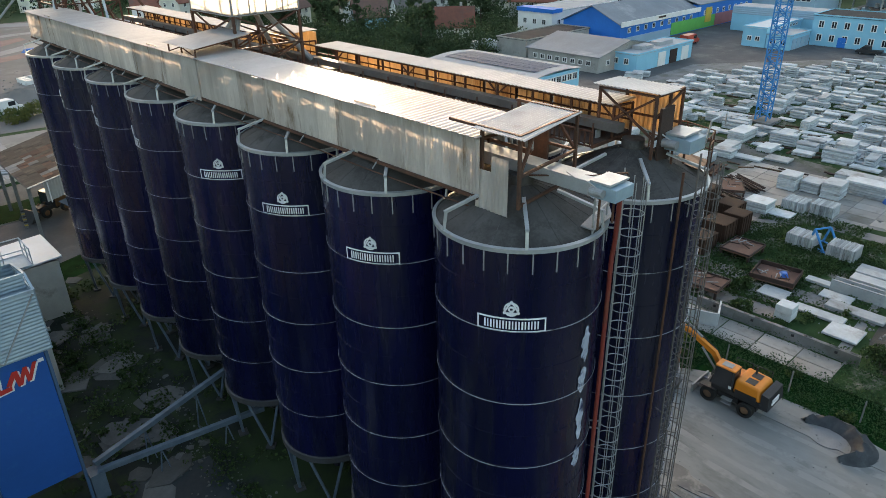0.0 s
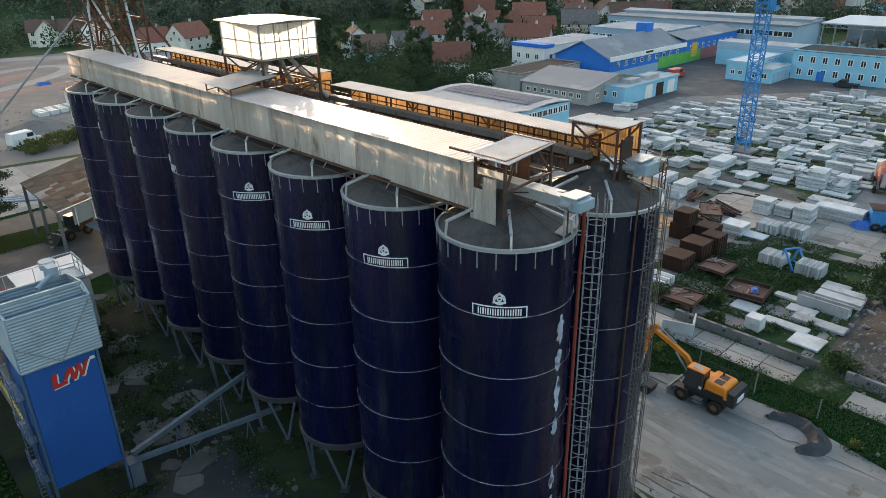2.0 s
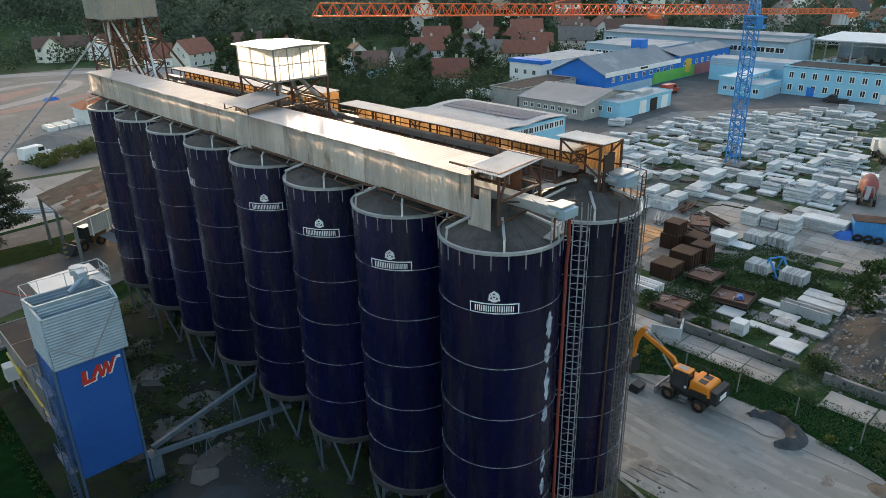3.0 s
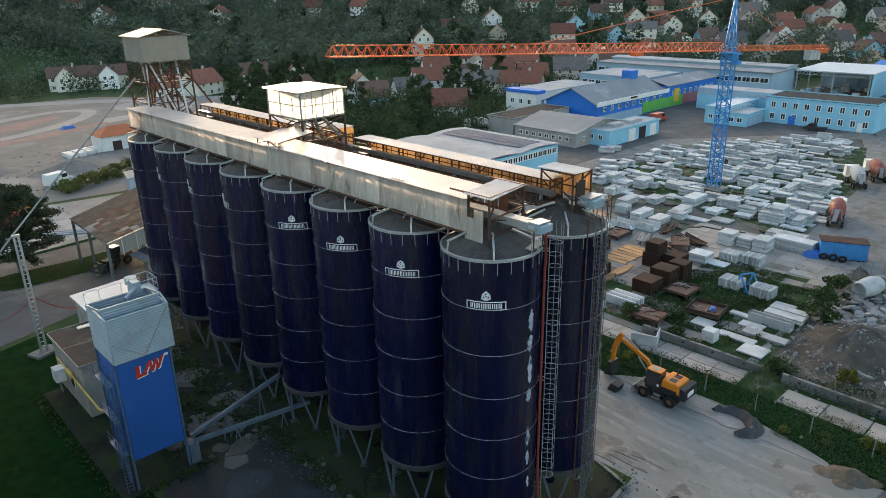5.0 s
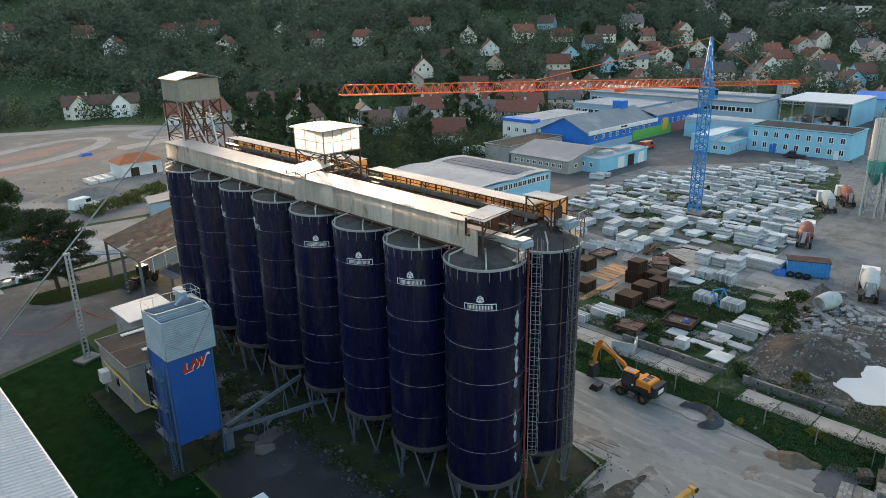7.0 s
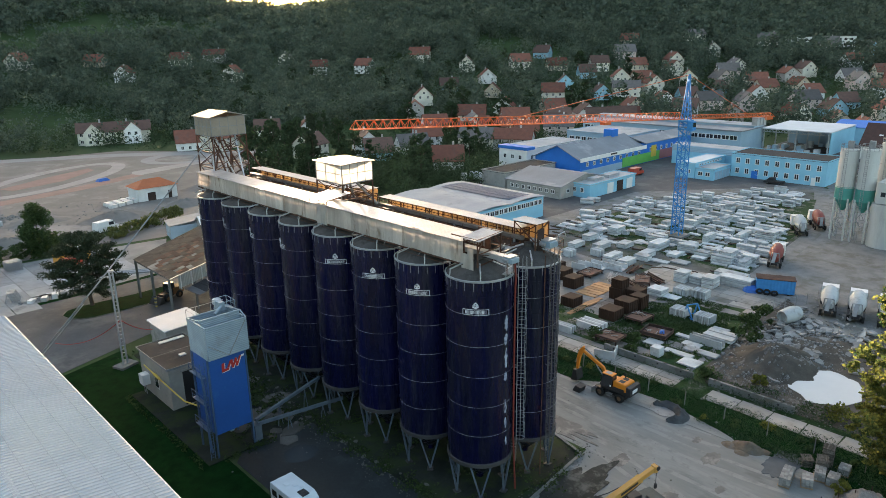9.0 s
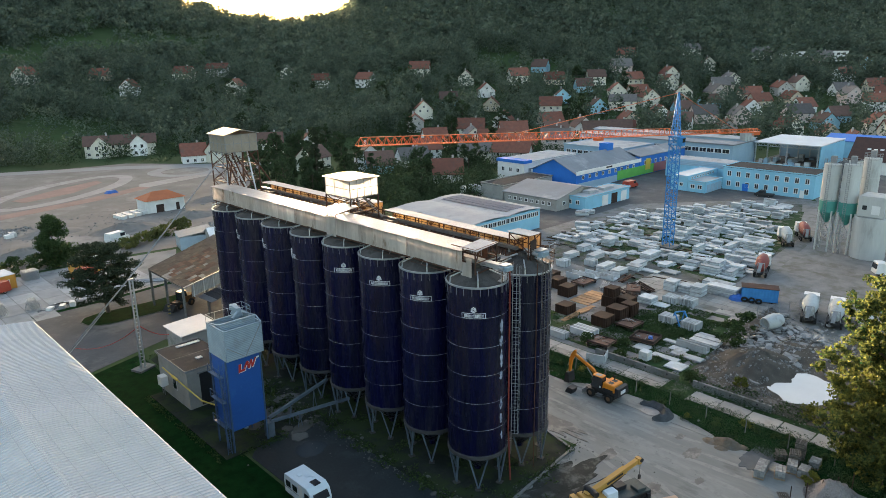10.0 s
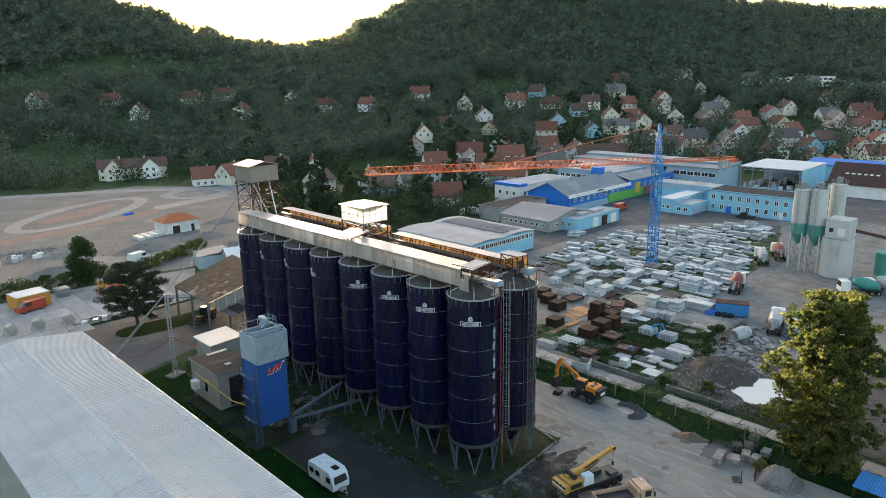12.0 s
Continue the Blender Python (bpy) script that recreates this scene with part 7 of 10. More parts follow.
brown = thing("brown_roof_house", (226.0, 12.0, 0), "white house with a steep dark brown roof and skylights", "house")
part("wall", gable_body(0, 14, 0, 20, 5.0, 11.5, "y"), WHITE_PAINT, brown)
BROWN_TILE = mat("dark_brown_tile", (0.075, 0.035, 0.028), (0.05, 0.026, 0.022), 0.8, 0.8, 0.0, 0.2)
part("roof", gable_roof(0, 14, 0, 20, 5.0, 11.6, "y", 0.6, 0.25), BROWN_TILE, brown)
for i in range(6):
    part("skylight", Shape().box((-0.3, -0.6, 0), (0.3, 0.6, 0.1)), WHITE_PAINT, brown, at=pose(3.2, 5 + 2.0 * i, 8.15, 0, -43, 0))


# ---- town houses ----
TILE = mat("roof_tile", (0.21, 0.085, 0.058), (0.14, 0.06, 0.045), 0.7, 0.85, 0.0, 0.3, stain=(0.12, 0.075, 0.062), stain_scale=0.2, vary=0.35, spec=0.15)
DARK_TILE = mat("grey_roof_tile", (0.15, 0.13, 0.125), (0.1, 0.09, 0.085), 0.7, 0.85, 0.0, 0.3, vary=0.3)
BROWN_ROOF = mat("brown_roof_tile", (0.13, 0.07, 0.052), (0.09, 0.052, 0.042), 0.7, 0.85, 0.0, 0.3, vary=0.3)
WALLS = [mat("cream_render", (0.72, 0.68, 0.58), None, 0.3, 0.85, vary=0.15), mat("white_render", (0.80, 0.79, 0.77), None, 0.3, 0.85, vary=0.12), mat("pale_ochre_render", (0.60, 0.52, 0.40), None, 0.3, 0.85, vary=0.15),
         mat("pink_render", (0.60, 0.48, 0.44), None, 0.3, 0.85, vary=0.15), mat("sky_blue_render", (0.30, 0.54, 0.66), None, 0.3, 0.85, vary=0.15), mat("grey_house_render", (0.42, 0.4, 0.38), None, 0.3, 0.85, vary=0.15)]
WALL_NAMES = ["cream", "white", "pale ochre", "pink", "sky blue", "grey"]
ROOFS = [(TILE, "red tiled"), (TILE, "red tiled"), (BROWN_ROOF, "brown tiled"), (DARK_TILE, "dark grey")]


def small_window(w, h):
    """A far house's window: frame and pane in one mesh."""
    if ("s", w, h) not in WIN_CACHE:
        s = Shape()
        xs, zs = (-w / 2, -w / 2 + 0.1, -0.04, 0.04, w / 2 - 0.1, w / 2), (0, 0.1, h - 0.1, h)
        pts = [(x, y, z) for y in (-0.06, 0.06) for z in zs for x in xs]
        faces, glazed = [], []

        def quad(g, loop):
            loop = list(loop)
            faces.append(tuple(loop if g == 0 else reversed(loop)))

        for g, y in ((0, -0.035), (1, 0.035)):
            for j in range(3):
                for i in range(5):
                    k = g * 24 + j * 6 + i
                    cell = (k, k + 1, k + 7, k + 6)
                    if j == 1 and i in (1, 3):
                        deep = len(pts)
                        pts.extend((pts[c][0], y, pts[c][2]) for c in cell)
                        for e in range(4):
                            e2 = (e + 1) % 4
                            quad(g, (cell[e], cell[e2], deep + e2, deep + e))
                        glazed.append(len(faces))
                        quad(g, range(deep, deep + 4))
                    else:
                        quad(g, cell)
        rim = [0, 1, 2, 3, 4, 5, 11, 17, 23, 22, 21, 20, 19, 18, 12, 6]
        for i, k in enumerate(rim):
            k2 = rim[(i + 1) % len(rim)]
            faces.append((k2, k, k + 24, k2 + 24))
        s.add(pts, faces)
        me = s.mesh("window")
        me.materials.append(WHITE_PAINT), me.materials.append(GLASS)
        for i in glazed:
            me.polygons[i].material_index = 1
        WIN_CACHE["s", w, h] = me
    return WIN_CACHE["s", w, h]


def house_windows(parent, p, q, n, w, h, out, z):
    p, q, out = Vector((*p, 0)), Vector((*q, 0)), Vector((*out, 0))
    d = (q - p).normalized()
    for i in range(n):
        m = p.lerp(q, (i + 0.5) / n)
        part("window", small_window(w, h), None, parent, at=pose(m.x + out.x * 0.04, m.y + out.y * 0.04, z, 0, 0, math.degrees(math.atan2(d.y, d.x))))


def house_template(w, l, eave, ridge, wall, wall_name, roof, roof_name, storeys):
    h = thing("house", (0, 0, -50), f"{wall_name} rendered house with a {roof_name} pitched roof", "house", "town houses")
    part("wall", gable_body(-l / 2, l / 2, -w / 2, w / 2, eave, ridge, "x"), wall, h)
    part("roof", gable_roof(-l / 2, l / 2, -w / 2, w / 2, eave, ridge, "x", 0.5, 0.2), roof, h, f"{roof_name} roof")
    part("chimney", Shape().box((l * 0.15, 0.4, ridge - 0.8), (l * 0.15 + 0.7, 1.1, ridge + 1.1)), WALLS[5], h)
    for s in range(storeys):
        z = 1.0 + 2.8 * s
        for e in (-1,):
            house_windows(h, (-l / 2 + 0.6, e * w / 2), (l / 2 - 0.6, e * w / 2), 3, 1.2, 1.4, (0, e), z)
    for e in (-1, 1):
        house_windows(h, (e * l / 2, -w / 2 + 0.8), (e * l / 2, w / 2 - 0.8), 2, 1.1, 1.4, (e, 0), 1.0 + 2.8 * (storeys - 1))
        house_windows(h, (e * l / 2, -1.2), (e * l / 2, 1.2), 1, 1.1, 1.2, (e, 0), eave + 0.7)
    return h


templates = []
for i, (w, l, e, r, s) in enumerate(((9, 11, 5.6, 9.6, 2), (9.5, 13, 5.4, 9.8, 2), (10, 10, 4.0, 8.4, 1), (8.5, 15, 5.6, 9.0, 2), (10, 12, 6.0, 10.4, 2), (9, 12, 3.6, 7.8, 1))):
    for k in range(2):
        wi = ((1, 0), (0, 3), (4, 1), (0, 5), (0, 1), (2, 1))[i][k]
        rf = ROOFS[(i + k * 2) % 4]
        templates.append(house_template(w, l, e, r, WALLS[wi], WALL_NAMES[wi], *rf, s))


def put_house(k, x, y, turn, z=None):
    gz = ground_height(x, y) - 0.5 if z is None else z
    return copy_thing(templates[k % len(templates)], pose(x, y, gz, 0, 0, turn))


HOUSES = [  # template, x, y, turn
    (11, 136.0, 163.5, -20), (5, 120.0, 127.0, -42), (6, 160.0, 150.0, -62), (7, 166.0, 137.0, -62), (0, 150.0, 170.0, -30), (4, 117.0, 161.0, -30), (9, 119.0, 170.0, 60), (1, 104.0, 186.0, 20), (5, 82.0, 244.0, -20),
    (2, 92.0, 236.0, 20), (1, 120.0, 245.0, -30), (0, 133.0, 232.0, 60), (4, 175.0, 175.0, -40), (8, 188.0, 168.0, -40), (10, 200.0, 160.0, -40), (3, 212.0, 150.0, -50), (0, 178.0, 195.0, -30), (6, 195.0, 186.0, 50), (2, 215.0, 178.0, -40), (1, 232.0, 165.0, -40), (9, 246.0, 152.0, -45), (7, 262.0, 148.0, -50),
]
for a in HOUSES:
    put_house(*a)
hr = random.Random(21)
spots = []
for count, azs, rs, gap in ((48, (57, 84), (285, 440), 17), (8, (57, 82), (425, 520), 20), (18, (36, 57), (275, 420), 18), (8, (8, 34), (400, 500), 22)):
    done = 0
    while done < count:
        az, r = radians(hr.uniform(*azs)), hr.uniform(*rs)
        x, y = r * math.sin(az), r * math.cos(az)
        if any((x - a) ** 2 + (y - b) ** 2 < gap ** 2 for a, b in spots) or (185 < x < 290 and y < 140):
            continue
        spots.append((x, y))
        put_house(hr.randrange(12), x, y, hr.choice((-40, -50, -30, -70, 40, 50, 30)))
        done += 1
block = thing("apartment_row", pose(505.0, 142.0, ground_height(505, 142) - 0.6, 0, 0, -72), "long white row of flats with a flat roof on the hillside", "apartment building")
part("wall", Shape().box((-22, -5, 0), (22, 5, 7.2)), WALLS[1], block)
part("roof", Shape().box((-22.4, -5.4, 7.2), (22.4, 5.4, 7.6)), DARK_TILE, block)
for z in (1.2, 4.4):
    house_windows(block, (-21, -5), (21, -5), 12, 2.0, 1.7, (0, -1), z)
spots += [(505 + 5.0 * k * -0.31, 142 + 5.0 * k * 0.95) for k in (-4, -2, 0, 2, 4)]
for t in templates:
    for o in list(t.children_recursive) + [t]:
        bpy.data.objects.remove(o)

# the small house with the orange roof on the building site
oh = thing("orange_roof_house", (26.5, 154.0, 0), "small white house with an orange hipped roof", "house")
part("wall", Shape().box((0, 0, 0), (11.0, 7.5, 3.6)), WALLS[1], oh)
part("roof", Shape().add([(-0.5, -0.5, 3.6), (11.5, -0.5, 3.6), (11.5, 8.0, 3.6), (-0.5, 8.0, 3.6), (3.2, 3.75, 5.6), (7.8, 3.75, 5.6)], [(0, 1, 5, 4), (1, 2, 5), (2, 3, 4, 5), (3, 0, 4), (3, 2, 1, 0)]), mat("orange_tile", (0.42, 0.12, 0.045), (0.34, 0.1, 0.04), 0.7, 0.8, 0.0, 0.2), oh, "orange tiled hipped roof")
part("door", Shape().box((2.6, -0.06, 0), (4.8, 0.03, 2.3)), DARK_RUST, oh)
part("door", Shape().box((8.4, -0.06, 0), (9.4, 0.03, 2.2)), DARK_RUST, oh)

dh = thing("double_house", pose(69.0, 292.0, -0.3, 0, 0, -20), "long cream double house with a brown roof and two front gables", "house")
part("wall", gable_body(-15, 15, -5, 5, 6.0, 9.6, "x"), WALLS[0], dh)
part("roof", gable_roof(-15, 15, -5, 5, 6.0, 9.6, "x", 0.6, 0.2), BROWN_ROOF, dh, "brown tiled roof")
for gx in (-8.5, 7.5):
    wing = part("gable_wing", gable_body(gx - 3.6, gx + 3.6, -8.0, -4.0, 6.2, 9.8, "y"), WALLS[0] if gx < 0 else WALLS[1], dh)
    part("wing_roof", gable_roof(gx - 3.6, gx + 3.6, -8.0, -3.0, 6.2, 9.8, "y", 0.4, 0.2), BROWN_ROOF, wing)
    for z in (1.2, 4.2):
        house_windows(dh, (gx - 2.8, -8.0), (gx + 2.8, -8.0), 2, 1.3, 1.4, (0, -1), z)
for z in (1.2, 4.2):
    house_windows(dh, (-4.5, -5.0), (3.5, -5.0), 3, 1.3, 1.4, (0, -1), z)
    house_windows(dh, (-14.5, -5.0), (-12.2, -5.0), 1, 1.3, 1.4, (0, -1), z)
for cx in (-6, 5):
    part("chimney", Shape().box((cx, -0.4, 9.2), (cx + 0.8, 0.4, 11.0)), WALLS[5], dh)


# ---- trees and woods ----
def leaf_mat(name, base, dark, share=0.3):
    m = bpy.data.materials.new(name)
    m.use_nodes = True
    n, l = m.node_tree.nodes, m.node_tree.links
    b = n["Principled BSDF"]
    geo = n.new("ShaderNodeNewGeometry")
    coord = n.new("ShaderNodeTexCoord")
    big = n.new("ShaderNodeTexNoise")
    big.inputs["Scale"].default_value = 0.09
    l.new(coord.outputs["Object"], big.inputs["Vector"])
    add = n.new("ShaderNodeMath")
    add.operation = "MULTIPLY_ADD"
    add.inputs[1].default_value = 0.55
    l.new(geo.outputs["Random Per Island"], add.inputs[0])
    l.new(big.outputs["Fac"], add.inputs[2])
    ramp = n.new("ShaderNodeMapRange")
    ramp.inputs[1].default_value, ramp.inputs[2].default_value = 0.4, 1.1
    l.new(add.outputs[0], ramp.inputs[0])
    mix = n.new("ShaderNodeMix")
    mix.data_type = "RGBA"
    mix.inputs[6].default_value, mix.inputs[7].default_value = (*dark, 1), (*base, 1)
    l.new(ramp.outputs[0], mix.inputs[0])
    l.new(mix.outputs[2], b.inputs["Base Color"])
    b.inputs["Roughness"].default_value = 0.75
    b.inputs["Specular IOR Level"].default_value = 0.2
    tr = n.new("ShaderNodeBsdfTranslucent")
    l.new(mix.outputs[2], tr.inputs[0])
    ms = n.new("ShaderNodeMixShader")
    ms.inputs[0].default_value = share
    l.new(b.outputs[0], ms.inputs[1]), l.new(tr.outputs[0], ms.inputs[2])
    l.new(ms.outputs[0], n["Material Output"].inputs[0])
    return m


LEAF = leaf_mat("green_leaves", (0.06, 0.10, 0.032), (0.022, 0.045, 0.016))
LEAF_GARDEN = leaf_mat("garden_tree_leaves", (0.05, 0.08, 0.036), (0.026, 0.046, 0.022), 0.35)
LEAF_BUSH = leaf_mat("yellow_green_bush_leaves", (0.15, 0.155, 0.045), (0.07, 0.09, 0.03), 0.35)
LEAF_YELLOW = leaf_mat("yellow_green_leaves", (0.17, 0.17, 0.035), (0.06, 0.085, 0.02), 0.4)
# The gold tone is backlit sun put into the colour of green leaves.
LEAF_SUNLIT = leaf_mat("sunlit_green_leaves", (0.24, 0.24, 0.06), (0.018, 0.056, 0.024), 0.6)
LEAF_PINE = leaf_mat("dark_pine_needles", (0.05, 0.066, 0.034), (0.022, 0.034, 0.018), 0.2)
WOODS = leaf_mat("mixed_woodland_leaves", (0.118, 0.148, 0.104), (0.052, 0.078, 0.06), 0.4)
BARK = mat("bark", (0.1, 0.075, 0.055), (0.06, 0.045, 0.035), 3.0, 0.95, 0.0, 0.5)


def quads_mesh(name, quads):
    """A mesh of loose quads from an array (n, 4, 3)."""
    q = np.asarray(quads, np.float32)
    n = len(q)
    me = bpy.data.meshes.new(name)
    me.vertices.add(4 * n), me.loops.add(4 * n), me.polygons.add(n)
    me.vertices.foreach_set("co", q.reshape(-1))
    me.loops.foreach_set("vertex_index", np.arange(4 * n, dtype=np.int32))
    me.polygons.foreach_set("loop_start", np.arange(0, 4 * n, 4, dtype=np.int32))
    me.update(calc_edges=True)
    me.validate()
    return me




def leaf_quads(centres, size, rng):
    """Leaves as bent-free quads at random turns round the given centres."""
    n = len(centres)
    a = rng.normal(size=(n, 3))
    a /= np.linalg.norm(a, axis=1)[:, None]
    b = rng.normal(size=(n, 3))
    b -= (a * b).sum(1)[:, None] * a
    b /= np.linalg.norm(b, axis=1)[:, None]
    s = size * rng.uniform(0.6, 1.3, (n, 1))
    a, b = a * s, b * s * 0.7
    c = np.asarray(centres)
    return np.stack([c - a, c + b, c + a, c - b], 1)


def crown_points(n, h0, h1, width, rng, clumps=14, cone=False):
    """Points of an uneven crown: many clumps on an egg-shaped outline."""
    pts = []
    for _ in range(clumps):
        k = rng.uniform(0.0, 1.0)
        z = h0 + (h1 - h0) * k
        r = width / 2 * ((1 - k) * 0.95 + 0.05 if cone else math.sin(math.pi * (0.12 + 0.80 * k)) ** 0.75)
        a = rng.uniform(0, 2 * math.pi)
        rr = r * rng.uniform(0.35, 0.85)
        pts.append((rr * math.cos(a), rr * math.sin(a), z, max(0.25, width * rng.uniform(0.11, 0.2) * (0.55 if cone else 1.0))))
    out = []
    per = n // clumps + 1
    for x, y, z, r in pts:
        d = rng.normal(size=(per, 3))
        d /= np.linalg.norm(d, axis=1)[:, None]
        out.append(np.array((x, y, z)) + d * r * rng.uniform(0.55, 1.0, (per, 1)) * (1, 1, 0.75))
    return np.concatenate(out)[:n]


def lobed_points(h0, h1, width, rng, lobes=92, subs=12, per=66):
    """Points of a big crown: lobes made of leafy clumps, with gaps between them."""
    out = []
    for i in range(lobes):
        k = (i + rng.uniform(0, 1)) / lobes
        z = h0 + (h1 - h0) * k
        r = width / 2 * math.sin(math.pi * (0.14 + 0.76 * k)) ** 0.8
        a = 2.4 * i + rng.uniform(-0.5, 0.5)
        rr = r * rng.uniform(0.2, 0.92)
        big = width * rng.uniform(0.10, 0.17)
        c = np.array((rr * math.cos(a), rr * math.sin(a), z))
        for _ in range(subs):
            d = rng.normal(size=3)
            d /= np.linalg.norm(d)
            m = c + d * big * rng.uniform(0.6, 1.05) * (1, 1, 0.8)
            e = rng.normal(size=(per, 3))
            e /= np.linalg.norm(e, axis=1)[:, None]
            out.append(m + e * rng.uniform(0.3, 0.75) * rng.uniform(0.3, 1.0, (per, 1)) * (1.1, 1.1, 0.7))
    return np.concatenate(out)


def tree_trunk(h, r, width, rng, h0):
    s = Shape()
    top = h * 0.82
    pts = [Vector((0, 0, -0.2))]
    for i in range(1, 6):
        pts.append(Vector((rng.uniform(-0.2, 0.2) * i * 0.3, rng.uniform(-0.2, 0.2) * i * 0.3, top * i / 5)))
    for i in range(5):
        s.rod(pts[i], pts[i + 1], r * (1 - i / 5.5), 8, r * (1 - (i + 1) / 5.5))
    for i in range(9):
        z = h0 + (top - h0) * (i + 0.3) / 9
        a = 2.4 * i + rng.uniform(-0.4, 0.4)
        k = width * 0.36 * rng.uniform(0.7, 1.1)
        p = Vector((0, 0, z))
        m = p + Vector((math.cos(a) * k * 0.55, math.sin(a) * k * 0.55, k * 0.35))
        s.rod(p, m, r * 0.4, 6, r * 0.22), s.rod(m, p + Vector((math.cos(a) * k, math.sin(a) * k, k * 0.5)), r * 0.22, 5, r * 0.06)
    return s


def tree(name, at, h, width, n, leaf, material, label, h0=0.25, clumps=30, cone=False, trunk_r=0.25, seed=1, group=""):
    rng = np.random.default_rng(seed)
    t = thing(name, at, label, "tree", group)
    part("trunk", tree_trunk(h, trunk_r, width, rng, h * h0), BARK, t, smooth=50)
    part("crown", quads_mesh("crown", leaf_quads(crown_points(n, h * h0, h * 0.97, width, rng, clumps, cone), leaf, rng)), material, t)
    return t


big_rng = np.random.default_rng(11)
big_tree = thing("broadleaf_tree", pose(26.6, -29.9, 0.02), "tall green broadleaf tree with sunlit gold put into its leaf colour", "tree")
part("trunk", tree_trunk(21.6, 0.4, 15.0, big_rng, 2.5), BARK, big_tree, smooth=50)
part("crown", quads_mesh("crown", leaf_quads(lobed_points(1.6, 21.0, 13.2, big_rng, 96, 13, 70), 0.165, big_rng)), LEAF_SUNLIT, big_tree)
tree("broadleaf_tree", pose(33.5, -38.0, 0.02), 12.0, 8.0, 7000, 0.2, LEAF, "smaller green broadleaf tree beside the tall one", 0.1, 50, seed=12)
def pine(at, h, width, rng):
    """A spreading pine: bare stem, reaching limbs and flat pads of needles with gaps."""
    t = thing("pine_tree", at, "spreading dark pine on the grass island", "tree")
    s = Shape()
    stem = [Vector((0, 0, -0.2)), Vector((-0.25, 0.1, h * 0.25)), Vector((0.1, 0.0, h * 0.55)), Vector((0.3, 0.2, h * 0.93))]
    for i, (r0, r1) in enumerate(((0.34, 0.27), (0.27, 0.17), (0.17, 0.04))):
        s.rod(stem[i], stem[i + 1], r0, 10, r1)
    pads = []
    for i in range(58):
        k = (i + rng.uniform(0, 0.8)) / 58
        z = h * (0.2 + 0.74 * k)
        a = 2.4 * i + rng.uniform(-0.4, 0.4)
        reach = width / 2 * (0.5 + 0.5 * math.sin(math.pi * (0.28 + 0.5 * k))) * (1 - k ** 3 * 0.65) * rng.uniform(0.72, 1.05)
        root = Vector((0, 0, z))
        tip = Vector((math.cos(a) * reach, math.sin(a) * reach, z + h * rng.uniform(-0.02, 0.1)))
        s.rod(root, tip, 0.1 * (1.2 - k), 6, 0.025)
        for f in (0.42, 0.62, 0.8, 1.0):
            c = root.lerp(tip, f)
            pads.append((c.x + rng.uniform(-0.5, 0.5), c.y + rng.uniform(-0.5, 0.5), c.z + 0.25, rng.uniform(0.7, 1.3)))
    part("trunk", s, BARK, t, smooth=50)
    out = []
    for x, y, z, r in pads:
        d = rng.normal(size=(170, 3))
        d /= np.linalg.norm(d, axis=1)[:, None]
        out.append(np.array((x, y, z)) + d * r * rng.uniform(0.3, 1.0, (170, 1)) * (1, 1, 0.6))
    part("crown", quads_mesh("crown", leaf_quads(np.concatenate(out), 0.13, rng)), LEAF_PINE, t)


pine(pose(-10.0, 78.8, 0.1), 12.4, 14.0, np.random.default_rng(13))
tree("conical_tree", pose(-7.6, 117.5, 0.02), 11.0, 7.4, 15000, 0.17, LEAF, "dense tapering green tree by the containers", 0.04, 110, seed=14)
tree("conifer", pose(78.0, 144.5, 0), 21.0, 9.0, 5500, 0.34, LEAF_PINE, "tall dark conifer among the gardens", 0.06, 70, True, 0.35, 15)


def bush(at, h, w, n, leaf, material, label, seed):
    rng = np.random.default_rng(seed)
    ob = part("bush", quads_mesh("bush", leaf_quads(crown_points(n, 0.15, h, w, rng, 16), leaf, rng)), material, None, at=at)
    return tagged(ob, label, "bush", "bushes")


for i, (x, y, h, w, m) in enumerate(((57.0, -3.6, 4.0, 3.8, LEAF), (50.0, -4.6, 4.0, 4.2, LEAF), (53.2, -4.2, 2.4, 2.6, LEAF), (36.5, -20.5, 1.6, 3.4, LEAF_YELLOW), (38.5, -11.0, 1.2, 2.2, LEAF_YELLOW), (30.5, -27.5, 3.0, 5.0, LEAF), (22.0, -25.2, 1.4, 2.4, LEAF_YELLOW), (36.2, 11.5, 1.6, 2.6, LEAF), (35.6, 5.2, 1.2, 2.0, LEAF), (35.8, -5.6, 1.4, 2.6, LEAF), (39.5, 7.0, 1.1, 2.4, LEAF))):
    bush(pose(x, y, 0.0), h, w, 1900 if h > 3 else 700, 0.13, m, "scruffy bush growing in the rubble" if y < 0 else "bush growing between the formwork tables", 40 + i)
for i in range(16):
    bush(pose(-58 + i * 3.9, 119.5 + 1.5 * math.sin(i * 1.9), 0), 2.4 + 0.6 * math.sin(i * 2.3), 5.2, 1500, 0.16, LEAF_BUSH if i % 3 == 1 else LEAF, "hedge bush along the building site", 70 + i)
for i in range(6):
    bush(pose(9 + i * 3.6, 120.0 + 2.2 * i, 0), 2.4, 5.4, 1500, 0.16, LEAF_BUSH, "yellow-green bush on the building site", 90 + i)

